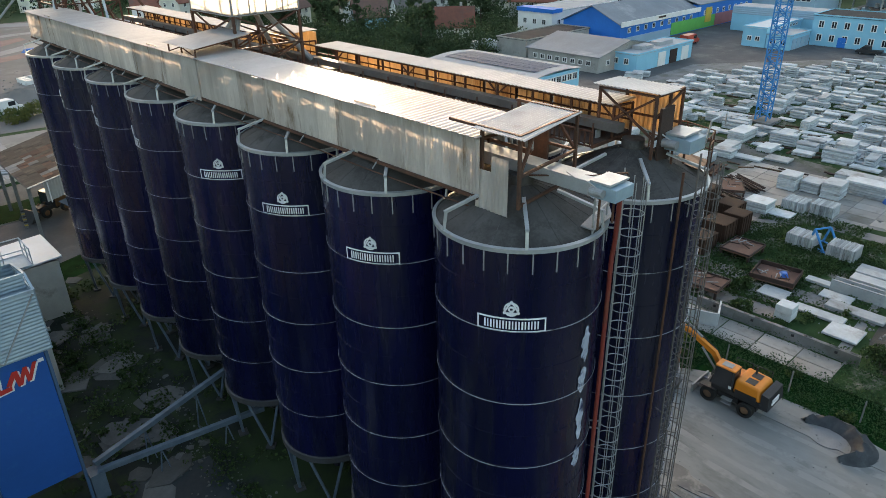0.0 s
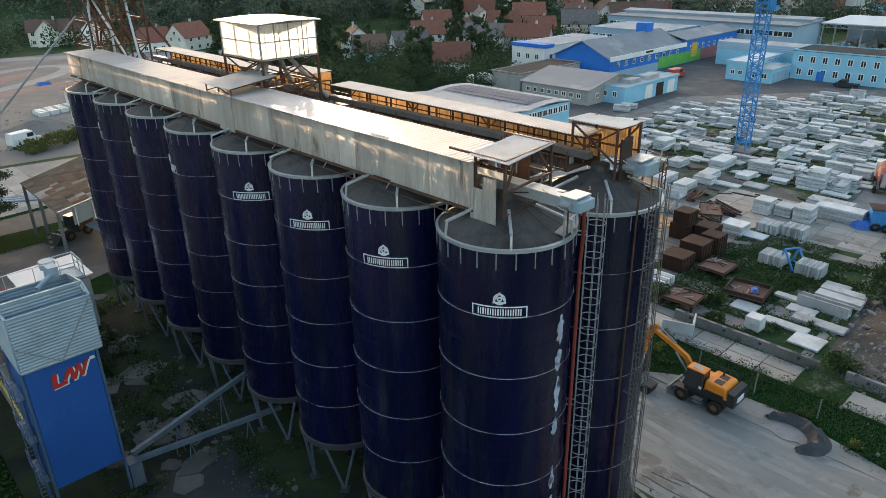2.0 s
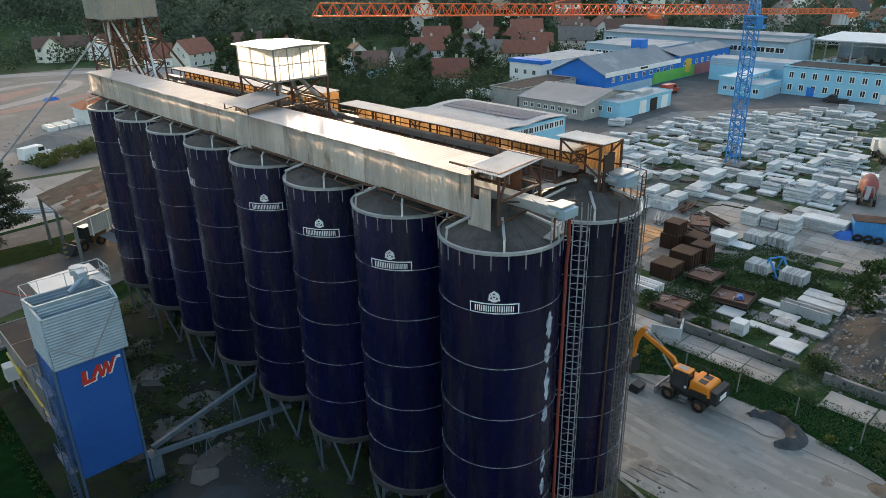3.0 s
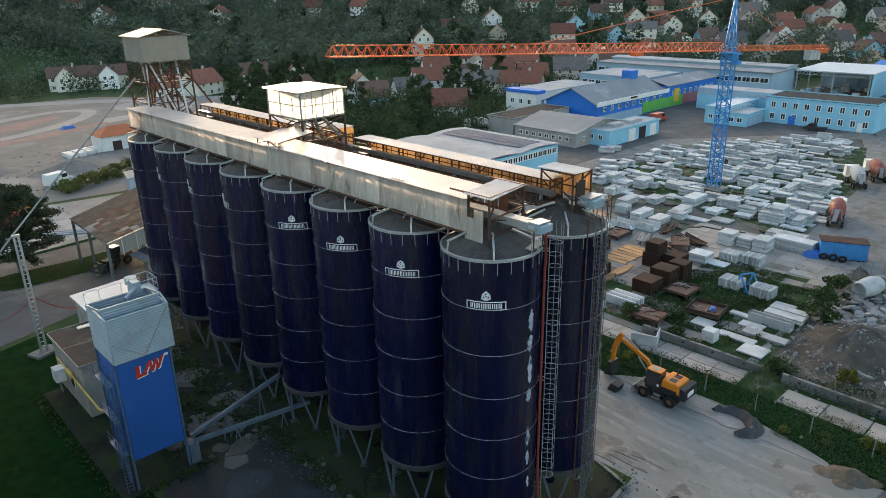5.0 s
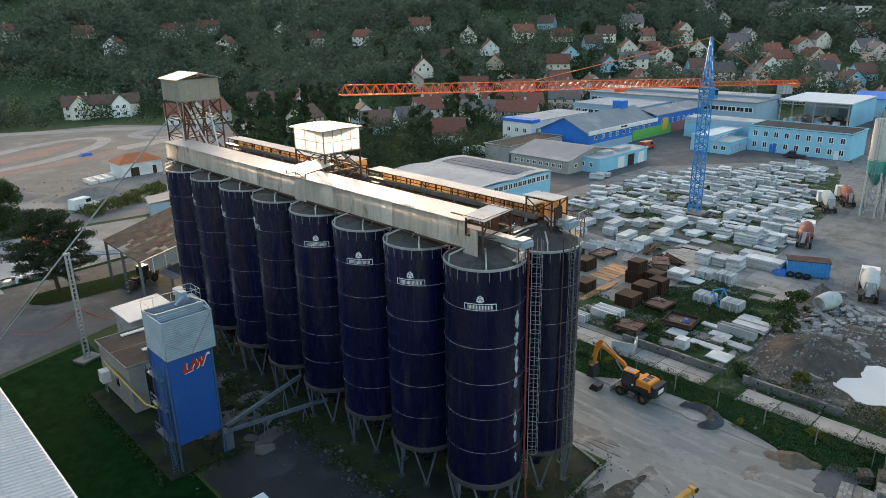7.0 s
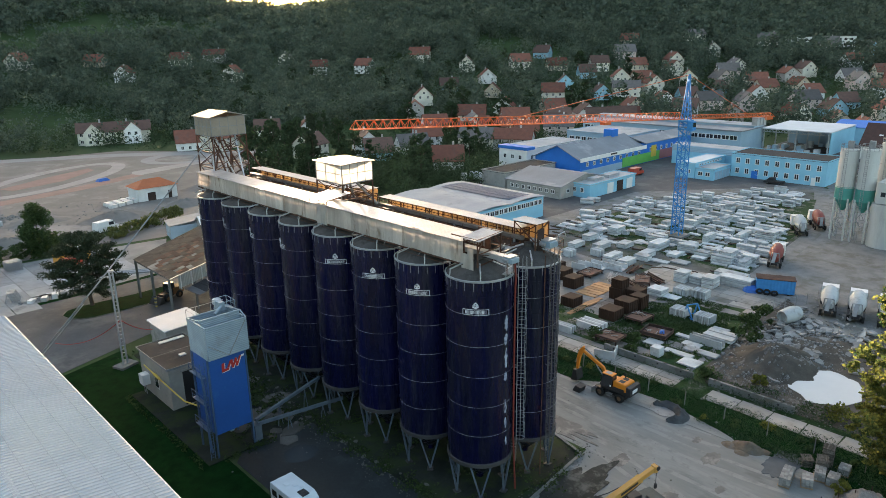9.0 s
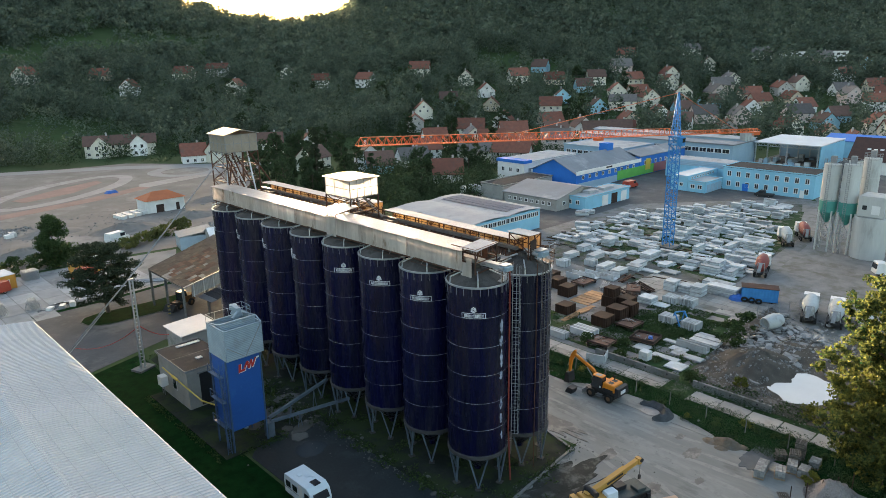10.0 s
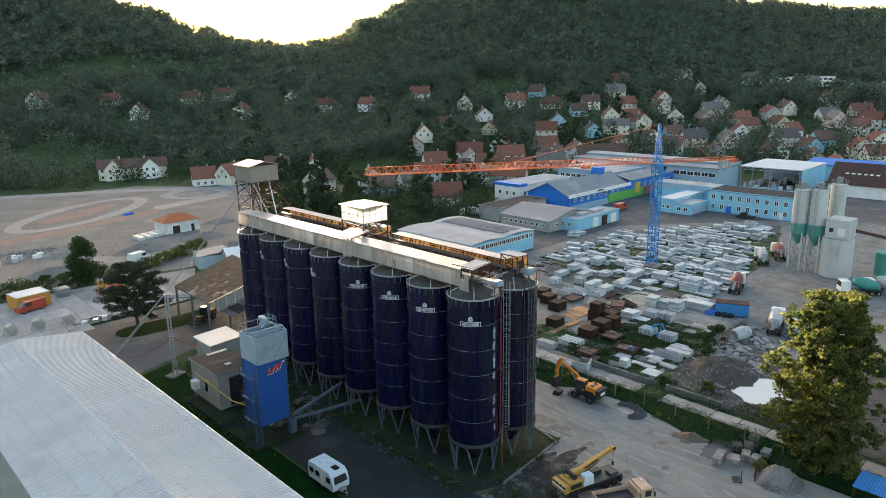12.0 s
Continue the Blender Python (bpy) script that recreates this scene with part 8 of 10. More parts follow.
TEMPL, FINE = [], []
for k in range(10):
    rng = np.random.default_rng(100 + k)
    cone = k in (3, 7)
    wide = 0.42 if cone else rng.uniform(0.75, 1.0)
    TEMPL.append(leaf_quads(crown_points(46, 0.04, 1.0, wide, rng, 11, cone), 0.092 if not cone else 0.078, rng))
    FINE.append(leaf_quads(crown_points(130, 0.04, 1.0, wide, rng, 15, cone), 0.052 if not cone else 0.045, rng))
near_templ = []
for k in range(4):
    rng = np.random.default_rng(200 + k)
    near_templ.append(tree("garden_tree", (0, 0, -60), 9.0 + k, 6.5 + k * 0.6, 1500, 0.3, LEAF_GARDEN, "green garden tree among the houses", 0.12, 24, k == 3, 0.2, 210 + k, "garden trees"))
gr = random.Random(33)
made = 0
while made < 125:
    az, r = radians(gr.uniform(20, 84)), gr.uniform(150, 400)
    x, y = r * math.sin(az), r * math.cos(az)
    if (x > 100 and y < 125 and x < 190 and y > 15) or (x > 185 and y < 138) or y < 20 or (x < 100 and y < 128):
        continue
    if any((x - b) ** 2 + (y - c) ** 2 < 81 for _, b, c, _ in HOUSES) or any((x - a) ** 2 + (y - b) ** 2 < 81 for a, b in spots):
        continue
    k = gr.choice((0, 0, 1, 1, 2, 3))
    copy_thing(near_templ[k], pose(x, y, ground_height(x, y) - 0.1, 0, 0, gr.uniform(0, 360)) @ Matrix.Diagonal((*(gr.uniform(0.6, 1.45),) * 3, 1)))
    made += 1
for t in near_templ:
    for o in list(t.children_recursive) + [t]:
        bpy.data.objects.remove(o)
shrubs = []
shrub_rng = np.random.default_rng(58)
SHRUB = [leaf_quads(crown_points(420, 0.02, 1.0, 1.25, np.random.default_rng(150 + k), 26), 0.042, np.random.default_rng(160 + k)) for k in range(5)]
for x0, x1, y0, y1, n, lo, hi, fine in ((74, 126, 98, 152, 150, 3.0, 7.5, True), (126, 196, 122, 175, 110, 3.0, 7.0, True), (120, 262, 140, 250, 170, 3.0, 8.0, False), (255, 420, 60, 190, 230, 3.0, 9.0, False), (20, 130, 232, 330, 150, 3.0, 9.0, False)):
    for _ in range(n):
        x, y = shrub_rng.uniform(x0, x1), shrub_rng.uniform(y0, y1)
        if any((x - b) ** 2 + (y - c) ** 2 < 70 for _, b, c, _ in HOUSES) or any((x - a) ** 2 + (y - b) ** 2 < 70 for a, b in spots):
            continue
        if (106 < x < 130 and y < 102) or (131 < x < 210 and y < 122) or (x < 125 and y > 200 and y < 302 - 0.73 * x):
            continue
        size, turn = shrub_rng.uniform(lo, hi), shrub_rng.uniform(0, 2 * math.pi)
        c, q = math.cos(turn), math.sin(turn)
        m = np.array(((c, -q, 0), (q, c, 0), (0, 0, 1))) * size
        source = SHRUB[shrub_rng.integers(0, 5)] if fine else FINE[shrub_rng.integers(0, 3)]
        shrubs.append(source @ m.T + (x, y, ground_height(x, y) - 0.2))
tagged(part("garden_shrubs", quads_mesh("garden_shrubs", np.concatenate(shrubs)), LEAF_GARDEN, None), "dense shrubs and small trees between the houses", "shrubs", kind="stuff")
blocks = []
wr = np.random.default_rng(77)
hs = [(b, c) for _, b, c, _ in HOUSES] + spots
hx, hy = np.array([p[0] for p in hs]), np.array([p[1] for p in hs])
n_wood = 0
for _ in range(26000):
    az = math.radians(wr.uniform(2, 84))
    r = math.sqrt(wr.uniform(290 ** 2, 1020 ** 2))
    x, y = r * math.sin(az), r * math.cos(az)
    if r > 740 + 200 * min(1.0, abs(math.degrees(az) - 29) / 30):
        continue
    field = noise.noise((x * 0.009, y * 0.009, 9.0))
    keep = 0.62 if r > 560 else 0.9
    if field > 0.42 and r < 560:
        keep *= 0.12
    if wr.random() > keep:
        continue
    near, side = (hx - x) * 0.8 + (hy - y) * 0.6, (hy - y) * 0.8 - (hx - x) * 0.6
    if ((near / np.where(near > 0, 20.0, 10.0)) ** 2 + (side / 9.5) ** 2).min() < 1.0:
        continue
    d = wr.uniform(0, 2 * math.pi)
    k = wr.integers(0, len(TEMPL))
    h = wr.uniform(10, 17) if r > 420 else wr.uniform(7, 15)
    c, s = math.cos(d), math.sin(d)
    m = np.array(((c, -s, 0), (s, c, 0), (0, 0, 1))) * h
    blocks.append((FINE if r < 470 else TEMPL)[k] @ m.T + (x, y, ground_height(x, y) - 0.4))
    n_wood += 1
woods = new("far_woods", quads_mesh("far_woods", np.concatenate(blocks)))
woods.data.materials.append(WOODS)
tagged(woods, "dense mixed woodland covering the hillside", "woods", kind="stuff")


# ---- vehicles and site clutter ----
TYRE = mat("black_rubber", (0.02, 0.02, 0.02), (0.012, 0.012, 0.012), 3.0, 0.9)
JCB_YELLOW = mat("digger_orange_paint", (0.68, 0.22, 0.012), (0.56, 0.17, 0.012), 0.8, 0.5, stain=(0.3, 0.15, 0.04), stain_scale=1.0, stain_at=0.62)
CRANE_YELLOW = mat("crane_yellow_paint", (0.48, 0.26, 0.055), (0.38, 0.2, 0.045), 0.8, 0.5, stain=(0.3, 0.2, 0.06), stain_scale=1.0, stain_at=0.6)
RED_PAINT = mat("red_vehicle_paint", (0.42, 0.06, 0.03), (0.34, 0.05, 0.03), 0.8, 0.4)
CARAVAN = mat("caravan_white", (0.62, 0.70, 0.74), (0.55, 0.62, 0.66), 0.6, 0.35)


def wheel(parent, x, y, r, w, rim, turn=0):
    t = Shape().lathe([(r * 0.55, -w / 2), (r * 0.92, -w / 2), (r, -w * 0.36), (r, w * 0.36), (r * 0.92, w / 2), (r * 0.55, w / 2)], 22)
    ob = part("wheel", t, TYRE, parent, smooth=40, at=Matrix.Translation((x, y, r)) @ pose(0, 0, 0, 0, 90, turn))
    part("rim", Shape().lathe([(0, -w * 0.4), (r * 0.3, -w * 0.42), (r * 0.55, -w * 0.3), (r * 0.55, w * 0.3), (r * 0.3, w * 0.42), (0, w * 0.4)], 16), rim, ob, smooth=40)


def soften(ob, width, steps=2):
    """Rounded edges on a pressed or cast part."""
    b = ob.modifiers.new("round", "BEVEL")
    b.width, b.segments = width, steps
    return ob


HUB_RUST = mat("muddy_wheel_hub", (0.2, 0.11, 0.06), (0.12, 0.075, 0.05), 1.5, 0.85)


def excavator():
    e = thing("wheeled_excavator", pose(23.85, 0.22, 0.02, 0, 0, 0), "orange wheeled excavator with its boom raised", "excavator")
    for x in (-1.05, 1.05):
        for y in (-1.32, 1.32):
            wheel(e, x, y, 0.56, 0.5, HUB_RUST)
    part("undercarriage", Shape().box((-0.7, -1.9, 0.45), (0.7, 1.9, 0.95)).box((-0.95, -0.7, 0.6), (0.95, 0.7, 1.0)), BLACK_STEEL, e, "black undercarriage")
    part("turntable", Shape().lathe([(0.7, 0.95), (0.7, 1.2)], 24), BLACK_STEEL, e)
    soften(part("upper_body", Shape().box((-1.2, -2.3, 1.2), (1.2, 1.2, 1.55)), BLACK_STEEL, e), 0.06)
    soften(part("engine_cover", Shape().hexa([(-1.2, -2.2, 1.55), (1.2, -2.2, 1.55), (1.2, -0.3, 1.55), (-1.2, -0.3, 1.55), (-1.0, -1.95, 2.42), (1.0, -1.95, 2.42), (1.05, -0.3, 2.5), (-1.05, -0.3, 2.5)]), JCB_YELLOW, e, "orange engine cover"), 0.16, 3)
    for x0, x1 in ((-0.75, -0.1), (0.1, 0.75)):
        part("vent_grille", Shape().box((x0, -1.5, 2.40), (x1, -0.85, 2.475)), BLACK_STEEL, e)
    part("side_door", Shape().box((-1.22, -1.9, 1.35), (-1.16, -0.45, 1.85)), BLACK_STEEL, e, "black side door")
    for x in (-1.05, 1.0):
        part("mudguard", Shape().box((x - 0.3, 0.75, 1.13), (x + 0.32, 1.95, 1.19)), BLACK_STEEL, e)
    for z in (0.45, 0.75):
        part("step", Shape().box((-1.3, -0.35, z), (-0.95, 0.35, z + 0.05)), GREY_STEEL, e)
    part("mirror", Shape().box((-1.45, 1.15, 2.3), (-1.25, 1.2, 2.7)).rod((-1.35, 1.17, 2.5), (-1.1, 1.05, 2.6), 0.02, 6), BLACK_STEEL, e)
    for y0, y1 in ((-0.55, 0.6), (-1.9, -0.6)):
        part("hand_rail", Shape().pipe([(1.0, y0, 2.4), (1.0, y0, 2.85), (1.0, y1, 2.85), (1.0, y1, 2.3)], 0.025, 6), BLACK_STEEL, e)
    part("counterweight", Shape().hexa([(-1.2, -2.75, 1.2), (1.2, -2.75, 1.2), (1.2, -2.2, 1.2), (-1.2, -2.2, 1.2), (-1.1, -2.65, 2.2), (1.1, -2.65, 2.2), (1.1, -2.15, 2.3), (-1.1, -2.15, 2.3)]), BLACK_STEEL, e, "black counterweight")
    part("weight_mark", Shape().box((-0.7, -2.8, 1.5), (0.3, -2.74, 1.9)), WHITE_MARK, e)
    part("side_mark", Shape().box((-1.24, -0.2, 1.7), (-1.19, 0.0, 1.9)), WHITE_MARK, e)
    part("tank_cover", Shape().box((0.2, -0.3, 1.55), (1.2, 1.1, 2.0)), JCB_YELLOW, e)
    cab = part("cab", Shape().hexa([(-1.2, -0.25, 1.55), (-0.2, -0.25, 1.55), (-0.2, 1.35, 1.55), (-1.2, 1.35, 1.55), (-1.1, -0.2, 3.0), (-0.25, -0.2, 3.0), (-0.25, 1.0, 3.0), (-1.1, 1.0, 3.0)]), GLASS, e, "dark glazed cab")
    soften(part("cab_roof", Shape().box((-1.17, -0.27, 3.0), (-0.18, 1.15, 3.12)), JCB_YELLOW, cab, "orange cab roof"), 0.05, 2)
    part("roof_hatch", Shape().box((-0.95, 0.1, 3.12), (-0.4, 0.8, 3.15)), GREY_STEEL, cab)
    for x, y in ((-1.17, -0.22), (-0.22, -0.22), (-1.17, 1.2), (-0.22, 1.2)):
        part("cab_pillar", Shape().beam((x, y, 1.55), (x * 0.96, y * 0.86, 3.0), 0.09), BLACK_STEEL, cab)
    part("exhaust", Shape().rod((0.6, -1.0, 2.45), (0.6, -1.0, 3.0), 0.07, 8), BLACK_STEEL, e)
    def plate_arm(outline, x0, x1):
        n = len(outline)
        v = [(x0, y, z) for y, z in outline] + [(x1, y, z) for y, z in outline]
        return Shape().add(v, [tuple(range(n)), tuple(range(2 * n - 1, n - 1, -1))] + [(i, n + i, n + (i + 1) % n, (i + 1) % n) for i in range(n)])

    b = plate_arm([(0.75, 1.75), (1.1, 1.65), (2.0, 2.85), (3.2, 3.45), (5.05, 4.22), (5.0, 4.5), (3.1, 3.82), (1.75, 3.2)], 0.0, 0.32)
    soften(part("boom", b, JCB_YELLOW, e, "orange boom"), 0.03, 1)
    a = plate_arm([(4.45, 4.75), (4.75, 4.15), (5.15, 3.2), (5.38, 1.65), (5.62, 1.7), (5.6, 3.3), (5.25, 4.4), (4.75, 4.95)], -0.02, 0.32)
    soften(part("dipper_arm", a, JCB_YELLOW, e, "orange dipper arm"), 0.03, 1)
    part("hose", Shape().pipe([(0.36, 1.2, 2.4), (0.38, 1.9, 3.25), (0.38, 3.1, 3.9), (0.36, 4.6, 4.55), (0.34, 5.1, 4.3)], 0.035, 6), BLACK_STEEL, e)
    part("bucket_ram", Shape().rod((0.15, 5.0, 4.75), (0.15, 5.85, 2.4), 0.07, 8), GREY_STEEL, e)
    for p, q in (((-0.1, 1.3, 1.7), (-0.1, 2.7, 3.25)), ((0.42, 1.3, 1.7), (0.42, 2.7, 3.25)), ((0.15, 2.9, 3.85), (0.15, 4.6, 4.8))):
        part("boom_ram", Shape().rod(p, q, 0.08, 8), GREY_STEEL, e)
    bk = Shape().hexa([(-0.5, 5.1, 0.35), (0.8, 5.1, 0.35), (0.8, 6.0, 0.2), (-0.5, 6.0, 0.2), (-0.5, 5.3, 1.7), (0.8, 5.3, 1.7), (0.8, 5.7, 1.7), (-0.5, 5.7, 1.7)])
    part("bucket", bk, BLACK_STEEL, e, "dark digging bucket")
    part("dozer_blade", Shape().beam((-1.2, 2.5, 0.35), (1.2, 2.5, 0.35), 0.12, 0.6).beam((-0.5, 1.8, 0.6), (-0.5, 2.45, 0.4), 0.15).beam((0.5, 1.8, 0.6), (0.5, 2.45, 0.4), 0.15), GREY_STEEL, e)
    part("second_bucket", Shape().hexa([(-2.4, 3.4, 0.0), (-1.3, 3.4, 0.0), (-1.3, 4.4, 0.0), (-2.4, 4.4, 0.0), (-2.4, 3.2, 0.7), (-1.3, 3.2, 0.7), (-1.3, 4.0, 0.8), (-2.4, 4.0, 0.8)]), BLACK_STEEL, e)


excavator()


def caravan():
    c = thing("caravan", pose(-14.9, 9.0, 0.03), "white touring caravan parked on the asphalt", "caravan")
    poly = [(-2.45, 0.55), (2.4, 0.55), (2.45, 1.9), (2.3, 2.55), (-1.6, 2.62), (-2.2, 2.2), (-2.5, 1.3)]
    n = len(poly)
    v = [(-1.12, y, z) for y, z in poly] + [(1.12, y, z) for y, z in poly]
    part("body", Shape().add(v, [tuple(range(n)), tuple(range(2 * n - 1, n - 1, -1))] + [(i, n + i, n + (i + 1) % n, (i + 1) % n) for i in range(n)]), CARAVAN, c, "white sheet body")
    part("front_window", Shape().hexa([(-0.9, -2.52, 1.35), (0.9, -2.52, 1.35), (0.9, -2.46, 1.35), (-0.9, -2.46, 1.35), (-0.8, -2.3, 2.1), (0.8, -2.3, 2.1), (0.8, -2.2, 2.1), (-0.8, -2.2, 2.1)]), GLASS, c)
    for y in (-1.6, 0.5, 1.7):
        part("side_window", Shape().box((-1.15, y - 0.4, 1.35), (-1.1, y + 0.4, 2.0)), GLASS, c)
    part("door", Shape().box((-1.15, -0.85, 0.7), (-1.11, -0.15, 2.35)), WHITE_PAINT, c)
    part("stripe", Shape().box((-1.14, -2.3, 1.15), (-1.11, 2.3, 1.22)), GREY_STEEL, c)
    for x, y, w in ((0.1, -1.3, 0.9), (0.2, 0.2, 0.5), (-0.3, 0.9, 0.5), (0.5, -0.4, 0.3)):
        part("roof_hatch", Shape().block((x, y, 2.6), (w * 0.8, w, 0.1)), GLASS if w > 0.8 else CARAVAN, c)
    for x in (-0.95, 0.95):
        wheel(c, x, -0.1, 0.33, 0.2, GREY_STEEL)
    part("drawbar", Shape().beam((-0.5, -2.4, 0.5), (0, -3.7, 0.5), 0.08).beam((0.5, -2.4, 0.5), (0, -3.7, 0.5), 0.08).box((-0.4, -3.0, 0.55), (0.4, -2.55, 0.8)).rod((0, -3.5, 0.03), (0, -3.5, 0.6), 0.05), GREY_STEEL, c)


caravan()

CRANE_DECK = mat("dark_crane_deck", (0.05, 0.07, 0.068), (0.03, 0.04, 0.04), 1.0, 0.6)


def mobile_crane():
    m = thing("mobile_crane", pose(5.2, -12.7, 0.02, 0, 0, -16) @ Matrix.Scale(0.9, 4), "old yellow mobile crane with a folded telescopic boom", "mobile crane")
    part("chassis", Shape().box((-4.2, -1.2, 0.7), (4.6, 1.2, 1.2)), BLACK_STEEL, m)
    part("deck", Shape().box((-1.0, -1.25, 1.2), (4.5, 1.25, 1.4)), CRANE_DECK, m, "dark grey-green deck")
    part("deck_box", Shape().block((1.6, 0.6, 1.4), (1.4, 0.9, 0.5)), BLACK_STEEL, m)
    part("deck_box", Shape().block((3.4, -0.5, 1.4), (1.2, 1.1, 0.35)), CRANE_DECK, m)
    part("boom_cylinder", Shape().rod((-1.2, 0.2, 2.2), (1.6, 0.35, 3.0), 0.16, 10), BLACK_STEEL, m)
    for x in (-3.0, 2.0, 3.4):
        for y in (-1.05, 1.05):
            wheel(m, x, y, 0.55, 0.4, BLACK_STEEL, 90)
    part("cab", Shape().hexa([(-1.6, -1.2, 1.4), (0.0, -1.2, 1.4), (0.0, -0.2, 1.4), (-1.6, -0.2, 1.4), (-1.4, -1.15, 2.7), (-0.1, -1.15, 2.7), (-0.1, -0.25, 2.7), (-1.4, -0.25, 2.7)]), CARAVAN, m, "pale crane cab")
    soften(part("superstructure", Shape().hexa([(-4.0, -1.2, 1.3), (0.0, -1.2, 1.3), (0.0, 1.2, 1.3), (-4.0, 1.2, 1.3), (-3.8, -1.1, 2.5), (-0.8, -0.9, 2.3), (-0.8, 0.9, 2.3), (-3.8, 1.1, 2.5)]), CRANE_YELLOW, m, "yellow superstructure"), 0.12, 2)
    part("counterweight", Shape().box((-4.6, -1.3, 1.3), (-4.0, 1.3, 2.3)), CRANE_YELLOW, m)
    part("stripe", Shape().box((-4.63, -1.2, 1.7), (-4.59, 1.2, 1.9)), WHITE_MARK, m)
    part("boom", Shape().beam((-3.2, 0.2, 2.3), (2.2, 0.4, 3.7), 0.58, 0.66), CRANE_YELLOW, m, "yellow telescopic boom")
    part("boom_section", Shape().beam((2.1, 0.4, 3.68), (3.9, 0.45, 4.15), 0.44, 0.5), CRANE_YELLOW, m)
    part("boom_head", Shape().block((4.1, 0.45, 3.8), (0.45, 0.6, 0.7)), CRANE_YELLOW, m)
    part("boom_mark", Shape().beam((-0.6, -0.02, 3.0), (1.6, 0.06, 3.56), 0.02, 0.26), BLACK_STEEL, m)
    part("hook_rope", Shape().rod((4.4, 0.45, 3.7), (4.4, 0.45, 2.2), 0.03, 6), BLACK_STEEL, m)
    part("hook_block", Shape().block((4.4, 0.45, 1.75), (0.25, 0.2, 0.5)), BLACK_STEEL, m)
    for y in (-1.28, 1.28):
        part("outrigger", Shape().box((3.9, y - 0.25, 0.55), (4.3, y + 0.25, 1.15)).block((4.1, y, 0.0), (0.5, 0.3, 0.12)).rod((4.1, y, 0.1), (4.1, y, 0.6), 0.06, 8), BLACK_STEEL, m)
        part("engine_panel", Shape().box((-3.6, y * 0.92 - 0.03, 1.55), (-1.9, y * 0.92 + 0.03, 2.15)), BLACK_STEEL, m)
    for i in range(4):
        part("warning_stripe", Shape().box((-4.64, -1.25 + 0.68 * i, 1.95), (-4.6, -0.95 + 0.68 * i, 2.25)), BLACK_STEEL, m)
    part("boom_wear", Shape().beam((-1.5, -0.12, 2.42), (2.0, 0.08, 3.34), 0.03, 0.07), BLACK_STEEL, m)
    part("boom_pulley", Shape().rod((4.3, 0.1, 4.25), (4.3, 0.8, 4.25), 0.24, 14), BLACK_STEEL, m)
    part("jib_hose", Shape().pipe([(-3.4, 0.6, 2.5), (-2.9, 0.9, 3.05), (-1.6, 0.7, 3.15), (0.2, 0.62, 3.4)], 0.05, 6), BLACK_STEEL, m)
    part("winch", Shape().rod((-2.6, -0.7, 2.75), (-2.6, 0.9, 2.75), 0.35, 14), BLACK_STEEL, m)


mobile_crane()


def tipper():
    t = thing("tipper_truck", pose(5.0, -17.8, 0.02, 0, 0, -29), "orange-beige tipper truck parked beside the mobile crane", "truck")
    part("chassis", Shape().box((-3.6, -1.0, 0.7), (2.6, 1.0, 1.0)), BLACK_STEEL, t)
    for x in (-2.4, 1.6):
        for y in (-1.0, 1.0):
            wheel(t, x, y, 0.5, 0.35, BLACK_STEEL, 90)
    part("cab", Shape().hexa([(1.0, -1.15, 1.0), (2.8, -1.15, 1.0), (2.8, 1.15, 1.0), (1.0, 1.15, 1.0), (1.05, -1.1, 2.75), (2.4, -1.1, 2.75), (2.4, 1.1, 2.75), (1.05, 1.1, 2.75)]), TIPPER, t, "beige cab")
    part("windscreen", Shape().hexa([(2.72, -1.0, 1.75), (2.78, -1.0, 1.75), (2.78, 1.0, 1.75), (2.72, 1.0, 1.75), (2.5, -0.95, 2.6), (2.56, -0.95, 2.6), (2.56, 0.95, 2.6), (2.5, 0.95, 2.6)]), GLASS, t)
    b = Shape().box((-3.6, -1.2, 1.1), (0.8, 1.2, 1.2)).box((-3.6, -1.2, 1.2), (0.8, -1.1, 2.0)).box((-3.6, 1.1, 1.2), (0.8, 1.2, 2.0)).box((0.7, -1.1, 1.2), (0.8, 1.1, 2.3)).box((-3.6, -1.1, 1.2), (-3.5, 1.1, 2.0))
    part("tipper_body", b, TIPPER, t, "beige tipper body")
    part("tarp_roll", Shape().rod((0.86, -1.1, 2.45), (0.86, 1.1, 2.45), 0.2, 12), TIPPER, t, "rolled tarpaulin behind the cab")
    for y in (-0.5, 0.5):
        part("roof_lamp", Shape().block((1.9, y, 2.75), (0.16, 0.22, 0.1)), WHITE_MARK, t)
    for y in (-1.32, 1.32):
        part("mirror", Shape().box((2.5, y - 0.08, 1.9), (2.58, y + 0.08, 2.4)), BLACK_STEEL, t)
    part("side_window", Shape().box((1.5, -1.16, 1.85), (2.2, -1.1, 2.5)), GLASS, t)
    part("bed_liner", Shape().box((-3.48, -1.08, 1.21), (0.68, 1.08, 1.55)), BLACK_STEEL, t, "dark load in the tipper body")


TIPPER = mat("beige_truck_paint", (0.5, 0.33, 0.22), (0.38, 0.25, 0.17), 0.8, 0.5)
tipper()


